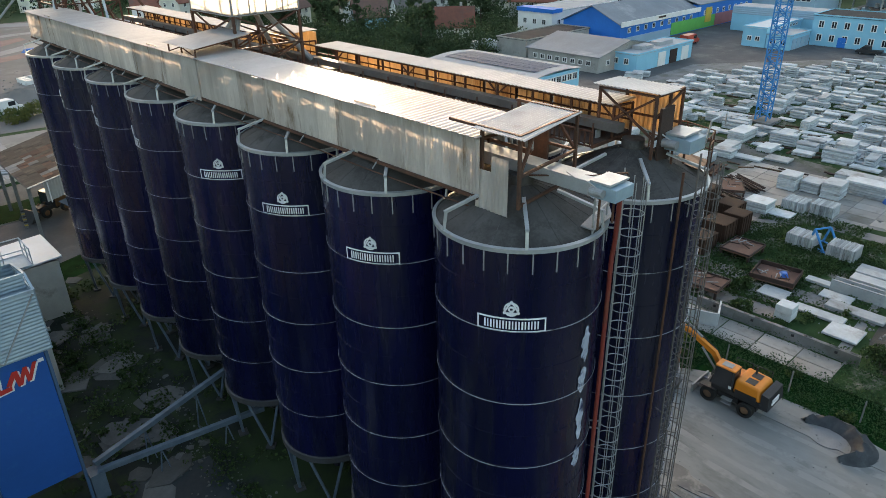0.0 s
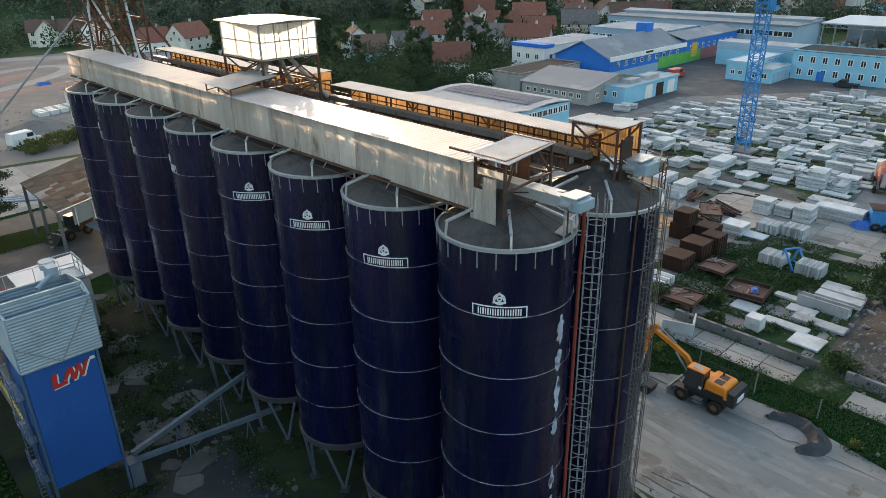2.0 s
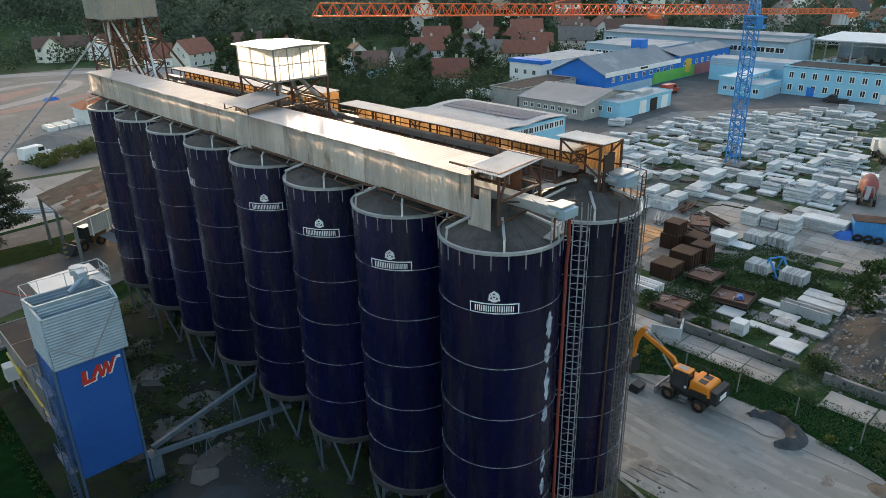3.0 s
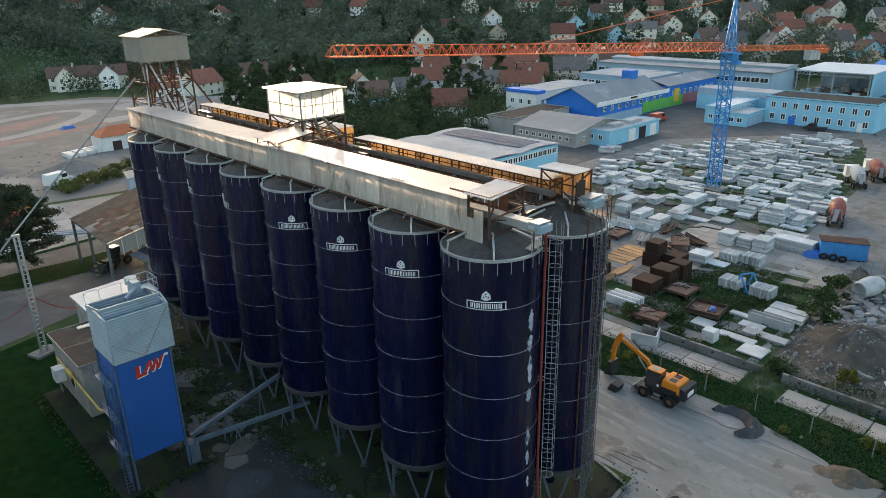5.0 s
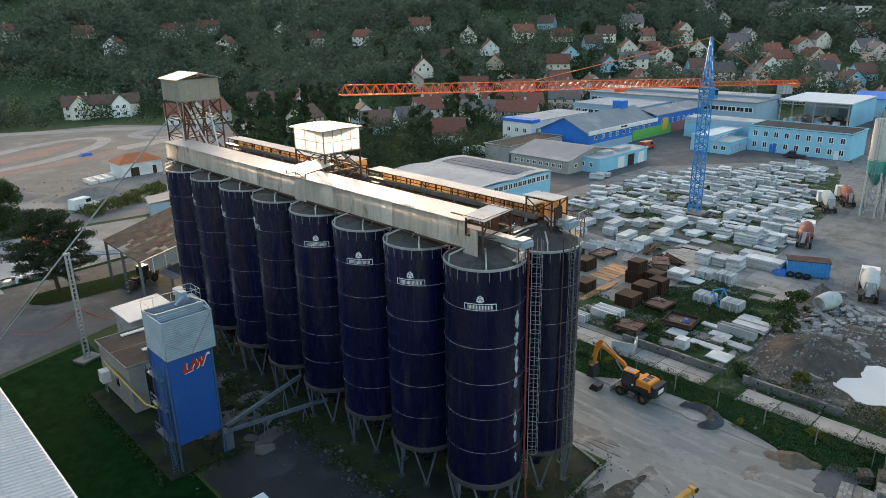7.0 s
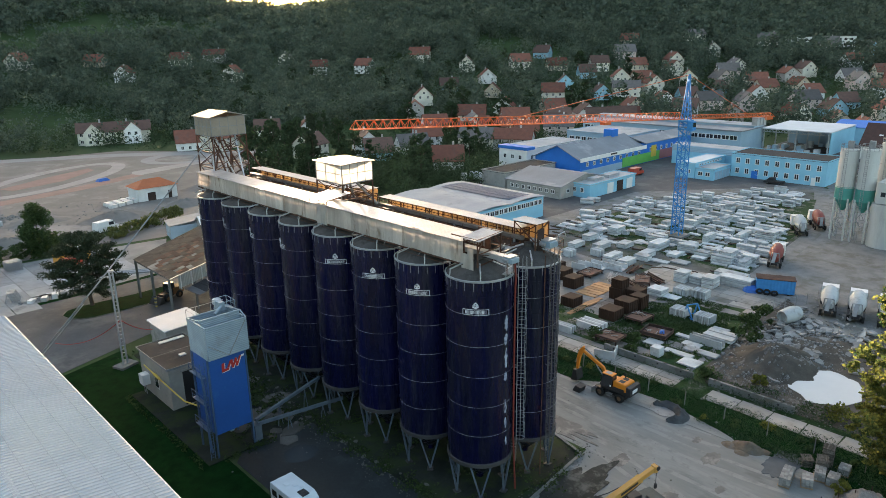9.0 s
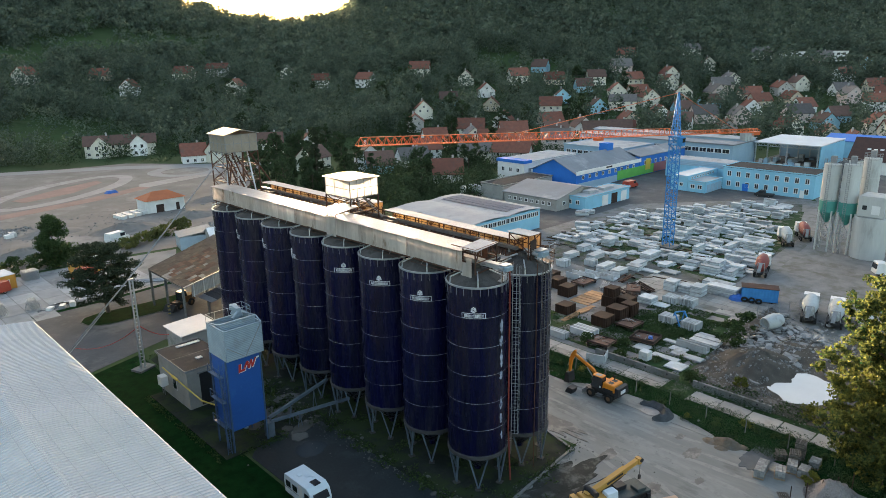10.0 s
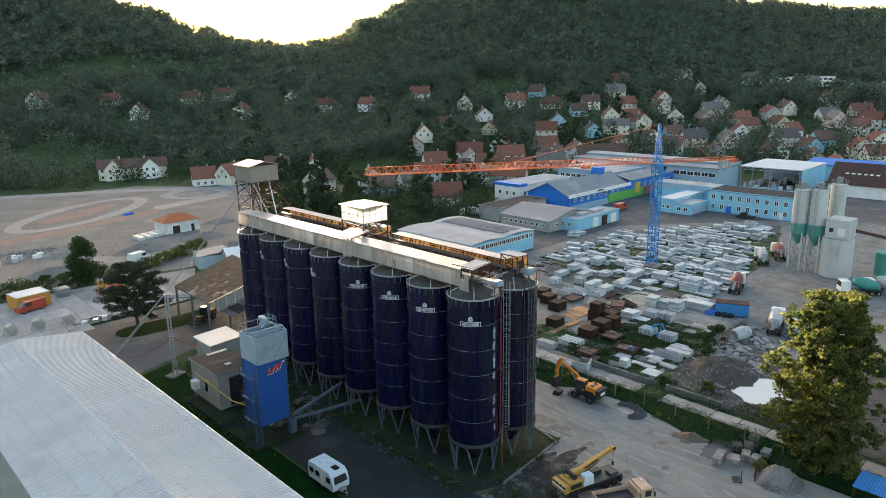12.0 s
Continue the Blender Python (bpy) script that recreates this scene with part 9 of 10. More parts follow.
def mixer_template(drum_mat, cab_mat, label):
    m = thing("mixer_truck", (0, 0, -40), label, "mixer truck", "concrete mixer trucks")
    part("chassis", Shape().box((-4.0, -0.5, 0.75), (4.0, 0.5, 1.15)), BLACK_STEEL, m)
    for x in (-3.0, -1.7, 1.6, 3.0):
        for y in (-1.0, 1.0):
            wheel(m, x, y, 0.5, 0.35, GREY_STEEL, 90)
    cab = part("cab", Shape().hexa([(2.5, -1.2, 0.9), (4.4, -1.2, 0.9), (4.4, 1.2, 0.9), (2.5, 1.2, 0.9), (2.5, -1.15, 3.0), (4.2, -1.15, 3.0), (4.2, 1.15, 3.0), (2.5, 1.15, 3.0)]), cab_mat, m, "truck cab")
    part("windscreen", Shape().hexa([(4.33, -1.05, 1.8), (4.42, -1.05, 1.8), (4.42, 1.05, 1.8), (4.33, 1.05, 1.8), (4.2, -1.0, 2.75), (4.27, -1.0, 2.75), (4.27, 1.0, 2.75), (4.2, 1.0, 2.75)]), GLASS, cab)
    drum = Shape().lathe([(0.0, -2.9), (0.55, -2.85), (0.75, -2.6), (1.2, -0.6), (1.2, 0.8), (0.85, 2.3), (0.4, 2.5), (0, 2.5)], 26)
    part("drum", drum, drum_mat, m, smooth=35, at=Matrix.Translation((-0.6, 0, 2.35)) @ pose(0, 0, 0, 0, 78, 0))
    part("chute", Shape().beam((-3.4, 0, 2.9), (-4.4, 0.2, 1.3), 0.6, 0.12), GREY_STEEL, m)
    part("rear_frame", Shape().beam((-3.2, -0.8, 1.1), (-3.3, -0.6, 2.9), 0.12).beam((-3.2, 0.8, 1.1), (-3.3, 0.6, 2.9), 0.12).beam((-3.3, -0.6, 2.9), (-3.3, 0.6, 2.9), 0.12), GREY_STEEL, m)
    part("mudguard", Shape().box((-3.7, -1.2, 1.08), (-1.0, -0.7, 1.16)).box((-3.7, 0.7, 1.08), (-1.0, 1.2, 1.16)), BLACK_STEEL, m)
    return m


DRUM_GREY = mat("cement_dusty_drum", (0.44, 0.46, 0.46), (0.34, 0.36, 0.36), 0.8, 0.7, stain=(0.28, 0.27, 0.25), stain_scale=0.8)
DRUM_RED = mat("dusty_red_drum", (0.25, 0.045, 0.035), (0.17, 0.04, 0.032), 0.8, 0.6, stain=(0.3, 0.2, 0.18), stain_scale=0.7, stain_at=0.56)
mw = mixer_template(DRUM_GREY, WHITE_PAINT, "white concrete mixer truck with a dusty grey drum")
mr = mixer_template(DRUM_RED, WHITE_PAINT, "concrete mixer truck with a dusty red drum")
mg = mixer_template(PLANT_GREEN, WHITE_PAINT, "concrete mixer truck with a green and white drum")
for m, x, y, turn in ((mr, 88.6, 6.6, 16), (mw, 114.2, 11.6, 30), (mr, 121.5, 10.4, 30), (mw, 70.4, -8.4, 16), (mw, 70.8, -12.2, 14), (mw, 71.2, -16.2, 14), (mg, 103.0, -13.2, 125), (mw, 107.5, -16.5, 125), (mw, 107.5, 102.5, 130)):
    copy_thing(m, pose(x, y, 0.02, 0, 0, turn))
for t in (mw, mr, mg):
    for o in list(t.children_recursive) + [t]:
        bpy.data.objects.remove(o)
single("mixer_drum", Shape().lathe([(0.0, -1.0), (0.8, -1.1), (0.86, -1.75), (0.98, -1.75), (1.06, -1.5), (1.2, -0.4), (1.2, 0.6), (0.9, 1.5), (0.5, 1.75), (0, 1.75)], 30), DRUM_GREY, "discarded mixer drum lying on the rubble", "mixer drum", smooth=35, at=Matrix.Translation((61.6, -6.0, 1.1)) @ pose(0, 0, 0, 0, 84, -22))


def box_truck(name, at, l, w, h, body, label, category, cab=True):
    v = thing(name, at, label, category)
    for x in (-l * 0.3, l * 0.3):
        for y in (-w * 0.42, w * 0.42):
            wheel(v, x, y, 0.36, 0.24, GREY_STEEL, 90)
    part("lower_body", Shape().hexa([(-l / 2, -w / 2, 0.4), (l / 2, -w / 2, 0.4), (l / 2, w / 2, 0.4), (-l / 2, w / 2, 0.4), (-l / 2, -w / 2, h * 0.55), (l * 0.47, -w / 2, h * 0.5), (l * 0.47, w / 2, h * 0.5), (-l / 2, w / 2, h * 0.55)]), body, v)
    a = -l / 2 if cab else -l * 0.05
    part("upper_body", Shape().hexa([(a, -w / 2, h * 0.5), (l * 0.36, -w / 2, h * 0.5), (l * 0.36, w / 2, h * 0.5), (a, w / 2, h * 0.5), (a + 0.1, -w * 0.44, h), (l * 0.22, -w * 0.44, h), (l * 0.22, w * 0.44, h), (a + 0.1, w * 0.44, h)]), body, v)
    part("windscreen", Shape().hexa([(l * 0.33, -w * 0.42, h * 0.58), (l * 0.37, -w * 0.42, h * 0.56), (l * 0.37, w * 0.42, h * 0.56), (l * 0.33, w * 0.42, h * 0.58), (l * 0.225, -w * 0.4, h * 0.94), (l * 0.25, -w * 0.4, h * 0.94), (l * 0.25, w * 0.4, h * 0.94), (l * 0.225, w * 0.4, h * 0.94)]), GLASS, v)
    for e in (-1, 1):
        part("side_window", Shape().box((l * 0.02, e * w * 0.475 - 0.03, h * 0.6), (l * 0.25, e * w * 0.475 + 0.03, h * 0.88)), GLASS, v)
    return v


box_truck("red_van", pose(-22.0, 104.6, 0.03, 0, 0, 195), 5.6, 2.0, 2.3, RED_PAINT, "red delivery van parked beside an orange container", "van")
box_truck("red_van", pose(-6.2, 104.2, 0.03, 0, 0, 195), 5.0, 1.9, 2.0, RED_PAINT, "red van behind the pine tree", "van")
box_truck("pickup_truck", pose(163.6, 36.2, 0.02, 0, 0, 95), 5.4, 1.9, 1.9, BLACK_STEEL, "dark pickup truck in front of the office", "pickup", False)
for x, y, n in ((106.6, 61.4, 4), (110.2, 61.9, 3), (96.2, 54.2, 4), (93.0, 51.6, 3)):
    slab_stack(x, y, 1.6, 3.4, n, 0.28, 20)
box_truck("site_truck", pose(9.0, 128.0, 0.02, 0, 0, 20), 5.6, 2.2, 2.6, WHITE_PAINT, "white truck on the building site", "truck")
box_truck("red_truck", pose(150.5, 73.5, 0.02, 0, 0, 0), 6.0, 2.3, 2.4, RED_PAINT, "red lorry by the blue works", "truck")


def container(x, y, turn, l, w, h, m, label):
    c = thing("site_container", pose(x, y, 0.03, 0, 0, turn), label, "container", "site containers")
    part("body", Shape().box((-l / 2, -w / 2, 0.1), (l / 2, w / 2, h)), m, c)
    part("roof", Shape().box((-l / 2 - 0.05, -w / 2 - 0.05, h), (l / 2 + 0.05, w / 2 + 0.05, h + 0.12)), WHITE_SHEET, c)
    for a in (-l / 2, l / 2):
        for b in (-w / 2, w / 2):
            part("corner_post", Shape().beam((a, b, 0.05), (a, b, h), 0.16), m, c)
    part("window", Shape().box((l * 0.15, -w / 2 - 0.05, 1.0), (l * 0.15 + 1.2, -w / 2 + 0.02, 2.0)), WHITE_PAINT, c)
    part("pane", Shape().box((l * 0.15 + 0.1, -w / 2 - 0.07, 1.1), (l * 0.15 + 1.1, -w / 2 - 0.04, 1.9)), GLASS, c)


ORANGE_BOX = mat("orange_container_paint", (0.58, 0.28, 0.04), (0.48, 0.22, 0.04), 0.5, 0.55)
container(-21.2, 108.6, 8, 6.4, 5.0, 2.8, ORANGE_BOX, "orange site office container with a white roof")
container(-4.6, 107.0, 8, 6.0, 2.6, 2.7, ORANGE_BOX, "orange site container behind the pine")


STORE_BLUE = mat("washed_blue_panel", (0.42, 0.5, 0.56), (0.34, 0.42, 0.48), 0.5, 0.7)
STORE_ROOF = mat("pale_grey_store_roof", (0.3, 0.29, 0.28), (0.23, 0.22, 0.21), 0.4, 0.8)


def sheet_store():
    """A small store: pale blue end wall, grey monopitch roof and a white gabled hall behind."""
    t = thing("pale_blue_store", pose(16.2, 108.6, 0.02, 0, 0, -14), "pale blue panelled store with a grey lean-to roof", "store")
    part("body", Shape().box((0, 0, 0), (7.5, 6.5, 3.1)), STORE_BLUE, t)
    for i in range(5):
        part("wall_rib", Shape().box((-0.05, 0.3 + 1.45 * i, 0), (0.0, 0.38 + 1.45 * i, 3.1)), FACADE_GREY, t)
    part("roof", Shape().hexa([(-0.2, -0.2, 3.1), (7.6, -0.2, 3.9), (7.6, 6.7, 3.9), (-0.2, 6.7, 3.1), (-0.2, -0.2, 3.2), (7.6, -0.2, 4.0), (7.6, 6.7, 4.0), (-0.2, 6.7, 3.2)]), STORE_ROOF, t, "dusty grey sheet roof")


sheet_store()
white_hall = thing("white_gabled_hall", pose(24.0, 103.0, 0, 0, 0, -14), "small hall with a clean white pitched roof", "hall")
part("wall", gable_body(-3.2, 5.2, -4.4, 4.4, 3.4, 5.2, "x"), FACADE_GREY, white_hall)
for k in (-1, 1):
    part("roof_slope", Shape().hexa([(-3.6, k * 4.8, 3.3), (5.6, k * 4.8, 3.3), (5.6, 0, 5.35), (-3.6, 0, 5.35), (-3.6, k * 4.8, 3.42), (5.6, k * 4.8, 3.42), (5.6, 0, 5.47), (-3.6, 0, 5.47)]), WHITE_PAINT, white_hall, "white sheet roof slope")


def trailer():
    t = thing("blue_site_hut", pose(72.6, 0.6, 0.1, 0, 0, -65), "blue sheet-metal site hut with a rusty flat roof", "site hut")
    part("body", Shape().corrugated((-2.9, -1.2, 0.15), (5.8, 0, 0), (0, 0, 2.3), (0, -1, 0), 0.5, 0.04).box((-2.9, -1.2, 0.15), (2.9, 1.2, 2.45)), CRANE_BLUE, t, "blue sheet body")
    part("roof", Shape().box((-3.0, -1.35, 2.46), (3.0, 1.3, 2.56)), TILE_RUST, t, "rusty patched roof")
    for x in (-2.0, 2.0):
        part("skid", Shape().box((x - 0.15, -1.2, -0.05), (x + 0.15, 1.2, 0.15)), DARK_RUST, t)


trailer()
for x, y, lean in ((70.4, -0.2, 70), (70.2, 0.9, 78), (69.9, 2.0, 66)):
    single("old_tyre", Shape().lathe([(0.3, -0.13), (0.52, -0.14), (0.58, -0.07), (0.58, 0.07), (0.52, 0.14), (0.3, 0.13), (0.3, -0.13)], 20), TYRE, "worn black tyre leaning on the blue hut", "tyre", "old tyres", smooth=40, at=Matrix.Translation((x, y, 0.6)) @ pose(0, 0, 0, 0, lean, 24))
fence = thing("wire_fence", (0, 0, 0), "sagging grey wire fence on steel posts beside the rubble", "fence")
for i in range(6):
    p = (64.0 + 2.1 * i, -2.6 - 0.9 * i)
    part("post", Shape().beam((*p, 0), (*p, 2.0), 0.07), GREY_STEEL, fence)
    for k in range(7) if i < 5 else ():
        part("wire", Shape().rod((*p, 0.3 + 0.27 * k), (p[0] + 2.1, p[1] - 0.9, 0.28 + 0.27 * k), 0.012, 4), GREY_STEEL, fence)
single("blue_tarp_heap", Shape().lathe([(1.4, 0), (1.2, 0.5), (0.7, 0.9), (0, 1.0)], 9), TARP, "crumpled blue tarpaulin heap by the trailer", "tarpaulin", at=pose(70.6, 3.6, 0.05))


def heap(name, at, r, h, material, label, seed, squash=1.0, ring=44, category="heap"):
    s = Shape()
    prof = [(1.0, 0.0), (0.92, 0.09), (0.82, 0.22), (0.71, 0.36), (0.6, 0.5), (0.48, 0.65), (0.36, 0.78), (0.25, 0.88), (0.15, 0.95), (0.0, 1.0)]
    s.lathe([(a * r, b * h) for a, b in prof], ring)
    s.v = [(x * (1 + 0.22 * noise.noise((x * 0.9, y * 0.9, seed))), y * squash * (1 + 0.22 * noise.noise((y * 0.8, x * 0.8, seed + 5))), max(-0.03, z * (1 + 0.35 * noise.noise((x * 0.7, y * 0.7, seed + 9)) + 0.3 * noise.noise((x * 2.1, y * 2.1, seed + 2))))) for x, y, z in s.v]
    return single(name, s, material, label, category, "heaps" if category == "heap" else "", smooth=60, at=at)


GRAVEL = mat("mixed_gravel", (0.26, 0.24, 0.23), (0.14, 0.13, 0.125), 6.0, 0.95, 0.0, 1.0, fine=3)
DAMP = mat("damp_dust", (0.165, 0.158, 0.148), (0.115, 0.111, 0.105), 0.8, 0.8, 0.0, 0.2, stain=(0.225, 0.214, 0.198), stain_scale=0.9, stain_at=0.5, spec=0.2)
DARK_SLURRY = mat("dark_dried_slurry", (0.075, 0.08, 0.085), (0.045, 0.048, 0.052), 1.5, 0.85, 0.0, 0.6, spec=0.15)
SLURRY_WET = mat("pale_wet_slurry", (0.2, 0.205, 0.205), (0.13, 0.135, 0.14), 0.8, 0.35, spec=0.4)
SLURRY = mat("grey_slurry", (0.06, 0.078, 0.092), (0.036, 0.046, 0.056), 0.8, 0.7, 0.0, 0.3)
SANDY = mat("sandy_dirt", (0.165, 0.132, 0.098), (0.09, 0.076, 0.06), 2.2, 0.95, 0.0, 0.8, stain=(0.12, 0.115, 0.105), stain_scale=1.2, stain_at=0.5, spec=0.1)
heap("gravel_heap", pose(21.6, -27.4, 0), 2.7, 1.9, GRAVEL, "heap of mixed grey gravel", 3)
PEBBLE = mat("mixed_pebbles", (0.27, 0.25, 0.24), (0.13, 0.13, 0.135), 5.0, 0.9, 0.0, 0.1, stain=(0.2, 0.14, 0.11), stain_scale=2.0, stain_at=0.55, vary=0.5, spec=0.15)
pebble_random = random.Random(81)
pebbles = Shape()
for _ in range(2600):
    k, a = math.sqrt(pebble_random.random()), pebble_random.uniform(0, 2 * math.pi)
    x, y = 2.65 * k * math.cos(a), 2.65 * k * math.sin(a)
    z = 1.9 * max(0.0, 1 - k) ** 0.9 * (1 + 0.35 * noise.noise((x * 0.7, y * 0.7, 12)) + 0.3 * noise.noise((x * 2.1, y * 2.1, 5)))
    d = pebble_random.uniform(0.05, 0.13)
    c, q = math.cos(a * 7) * d, math.sin(a * 7) * d
    pebbles.add([(x + c, y + q, z - d * 0.4), (x - q, y + c, z - d * 0.4), (x - c, y - q, z - d * 0.4), (x + q, y - c, z - d * 0.4), (x + c * 0.2, y + q * 0.2, z + d * 0.7)], [(0, 1, 4), (1, 2, 4), (2, 3, 4), (3, 0, 4)])
single("loose_gravel", pebbles, PEBBLE, "loose mixed stones over the gravel heap", "gravel", kind="stuff", at=pose(21.6, -27.4, 0.03))
crescent = Shape()
ridge_rows = []
for k in range(25):
    a = radians(65 - 215 * k / 24)
    w = 0.75 * math.sin(math.pi * (k + 1) / 26) ** 0.5
    for j, up in enumerate((0.0, 0.45, 0.9, 1.0, 0.7, 0.35, 0.0)):
        r = 1.75 + w * (j - 3) / 3
        ridge_rows.append((r * math.cos(a), 1.25 * r * math.sin(a), -0.03 + up * (1.0 * w + 0.6 * noise.noise((k * 0.6, j * 0.8, 2.0)) * (up > 0))))
crescent.add(ridge_rows, [(7 * k + j, 7 * k + j + 1, 7 * k + j + 8, 7 * k + j + 7) for k in range(24) for j in range(6)])
single("slurry_bank", crescent, DARK_SLURRY, "curved dark bank of dried slurry round a pale puddle", "heap", "heaps", smooth=50, at=pose(24.35, -6.0, 0.04) @ Matrix.Scale(0.95, 4))
patch("slurry_puddle", [(24.5 + 1.0 * math.cos(2 * math.pi * i / 20), -5.9 + 1.1 * math.sin(2 * math.pi * i / 20)) for i in range(20)], 0.062, SLURRY_WET, "shallow pale puddle inside the slurry bank", "puddle")
heap("dirt_heap", pose(23.9, -15.7, 0), 1.2, 0.8, SANDY, "low tan heap of sandy dirt", 6, 1.5)
for k, (x, y, r) in enumerate(((23.2, -14.2, 0.8), (22.6, -15.6, 0.6), (24.4, -17.4, 0.6))):
    heap("sand_spill", pose(x, y, 0), r, 0.16, SANDY, "thin spill of sandy dirt beside the heap", 61 + k, 1.3)
heap("soil_mound", pose(46.0, -9.5, 0), 7.0, 2.0, RUBBLE_SOIL, "broad mound of brown rubble soil", 7, 0.8)
heap("soil_mound", pose(55.0, -12.5, 0), 6.0, 0.7, RUBBLE_SOIL, "mound of grey-brown rubble soil", 8, 1.2)
for i, (x, y, r, h) in enumerate(((-10, 132, 7, 1.6), (15, 140, 9, 1.8), (34, 142, 8, 1.5), (0, 150, 8, 1.4), (48, 160, 7, 1.2))):
    heap("soil_mound", pose(x, y, 0), r, h, SOIL, "mound of excavated soil on the building site", 20 + i, 0.6)

# broken slabs and stones of the rubble field
RUBBLE = mat("broken_concrete", (0.27, 0.27, 0.265), (0.16, 0.16, 0.155), 0.8, 0.9, 0.0, 0.2, vary=0.3)
rubble = thing("rubble_field", (0, 0, 0), "field of broken grey concrete pieces", "rubble")
chunk_meshes = []
for k in range(6):
    cr = random.Random(50 + k)
    n = 6
    poly = [(cr.uniform(0.5, 1.0) * math.cos(2 * math.pi * i / n), cr.uniform(0.4, 0.9) * math.sin(2 * math.pi * i / n)) for i in range(n)]
    chunk_meshes.append(Shape().prism(poly, -0.12, cr.uniform(0.08, 0.2)).mesh("chunk"))
cr = random.Random(60)
for i in range(290):
    u = cr.random()
    x, y = 54 + cr.gauss(0, 6.0), -9.5 + cr.gauss(0, 3.4)
    if not (37 < x < 68 and -26 < y < -4.0) or ((x - 43.6) / 5.8) ** 2 + ((y + 17.2) / 4.8) ** 2 < 1:
        continue
    s = 0.2 + 0.9 * cr.random() ** 1.6
    part("chunk", chunk_meshes[i % 6], RUBBLE, rubble, at=pose(x, y, 0.15 + cr.uniform(0, 0.5) * (1 if s < 0.8 else 0.4), cr.uniform(-25, 25), cr.uniform(-25, 25), cr.uniform(0, 360)) @ Matrix.Scale(s, 4))
POND = mat("milky_pond_water", (0.42, 0.43, 0.43), (0.38, 0.39, 0.39), 0.2, 0.12, 0.0, spec=0.6)
def blob(cx, cy, rx, ry, seed, n=36, rough=0.25):
    out = []
    for i in range(n):
        c, q = math.cos(2 * math.pi * i / n), math.sin(2 * math.pi * i / n)
        k = 1 + rough * noise.noise((c * 1.4, q * 1.4, seed)) + rough * 0.7 * noise.noise((c * 4, q * 4, seed + 3))
        out.append((cx + rx * c * k, cy + ry * q * k))
    return out


patch("pond", blob(43.4, -17.0, 4.9, 3.9, 2.0, 40, 0.14), 0.06, POND, "milky grey settling pond", "pond")
patch("puddle", blob(62.0, -13.5, 4.4, 2.6, 4.0), 0.05, mat("shallow_puddle", (0.2, 0.2, 0.185), (0.16, 0.16, 0.15), 0.3, 0.1, spec=0.6), "shallow grey puddle in front of the mixer trucks", "puddle")
patch("front_puddle", blob(-9.5, 16.8, 1.9, 1.5, 5.0, 60, 0.2), 0.034, mat("dark_puddle", (0.045, 0.056, 0.062), (0.036, 0.045, 0.052), 0.3, 0.15, spec=0.6), "round dark puddle on the asphalt", "puddle")
for i, (x, y, rx, ry) in enumerate(((19.5, -13.9, 1.5, 0.7), (12.7, -7.5, 1.3, 0.8), (10.7, -14.0, 1.0, 0.8), (21.7, -11.3, 0.8, 0.4), (15.2, -16.8, 0.7, 0.4), (8.2, -4.4, 1.6, 0.6))):
    patch("wet_patch", blob(x, y, rx, ry, 10.0 + i, 60, 0.4), 0.021, DAMP, "damp hollow in the dusty yard", "puddle")
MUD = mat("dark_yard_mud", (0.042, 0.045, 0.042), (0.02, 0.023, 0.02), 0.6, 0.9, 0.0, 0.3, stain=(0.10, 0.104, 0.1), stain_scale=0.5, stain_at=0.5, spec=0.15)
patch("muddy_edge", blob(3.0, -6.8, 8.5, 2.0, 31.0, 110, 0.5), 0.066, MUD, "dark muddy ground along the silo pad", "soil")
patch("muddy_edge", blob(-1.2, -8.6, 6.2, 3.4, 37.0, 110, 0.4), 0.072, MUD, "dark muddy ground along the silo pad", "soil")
patch("muddy_edge", blob(14.0, 4.0, 1.5, 8.0, 34.0, 110, 0.5), 0.066, DAMP, "damp muddy ground along the silo pad", "soil")
kerb = thing("pad_kerb", (0, 0, 0), "worn low concrete kerb round the silo pad", "kerb", kind="structure")
for p, q, n in (((-1.0, -5.4), (10.8, -4.1), 6), ((10.9, -4.0), (12.1, 0.5), 2), ((12.1, 0.6), (12.1, 20.0), 9)):
    for i in range(n):
        a, b = [(p[0] + (q[0] - p[0]) * (i + k) / n, p[1] + (q[1] - p[1]) * (i + k) / n) for k in (0.01, 0.99)]
        part("kerb_stone", Shape().beam((*a, 0.06), (*b, 0.06 + 0.03 * math.sin(i * 2.1)), 0.3, 0.26), OLD_CONCRETE, kerb)
patch("slurry_patch", blob(23.4, -19.3, 2.6, 1.5, 16.0, 60, 0.35), 0.07, SLURRY, "dark grey patch of spilled slurry", "puddle")


def pallet(x, y, turn, load, n):
    p = thing("loaded_pallet", pose(x, y, 0.03, 0, 0, turn) @ Matrix.Scale(1.25, 4), "wooden pallet loaded with grey paving stones", "pallet", "pallets")
    wood = mat("pallet_wood", (0.3, 0.2, 0.12), (0.22, 0.15, 0.09), 2.0, 0.85)
    for k in (-0.5, 0.0, 0.5):
        part("runner", Shape().box((k - 0.05, -0.4, 0), (k + 0.05, 0.4, 0.1)), wood, p)
    for k in range(5):
        part("board", Shape().box((-0.6, -0.4 + 0.18 * k, 0.1), (0.6, -0.28 + 0.18 * k, 0.125)), wood, p)
    for z in range(n):
        for a in range(4):
            for b in range(3):
                part("paving_block", load, RUBBLE, p, at=pose(-0.42 + 0.28 * a, -0.26 + 0.26 * b, 0.13 + 0.17 * z))


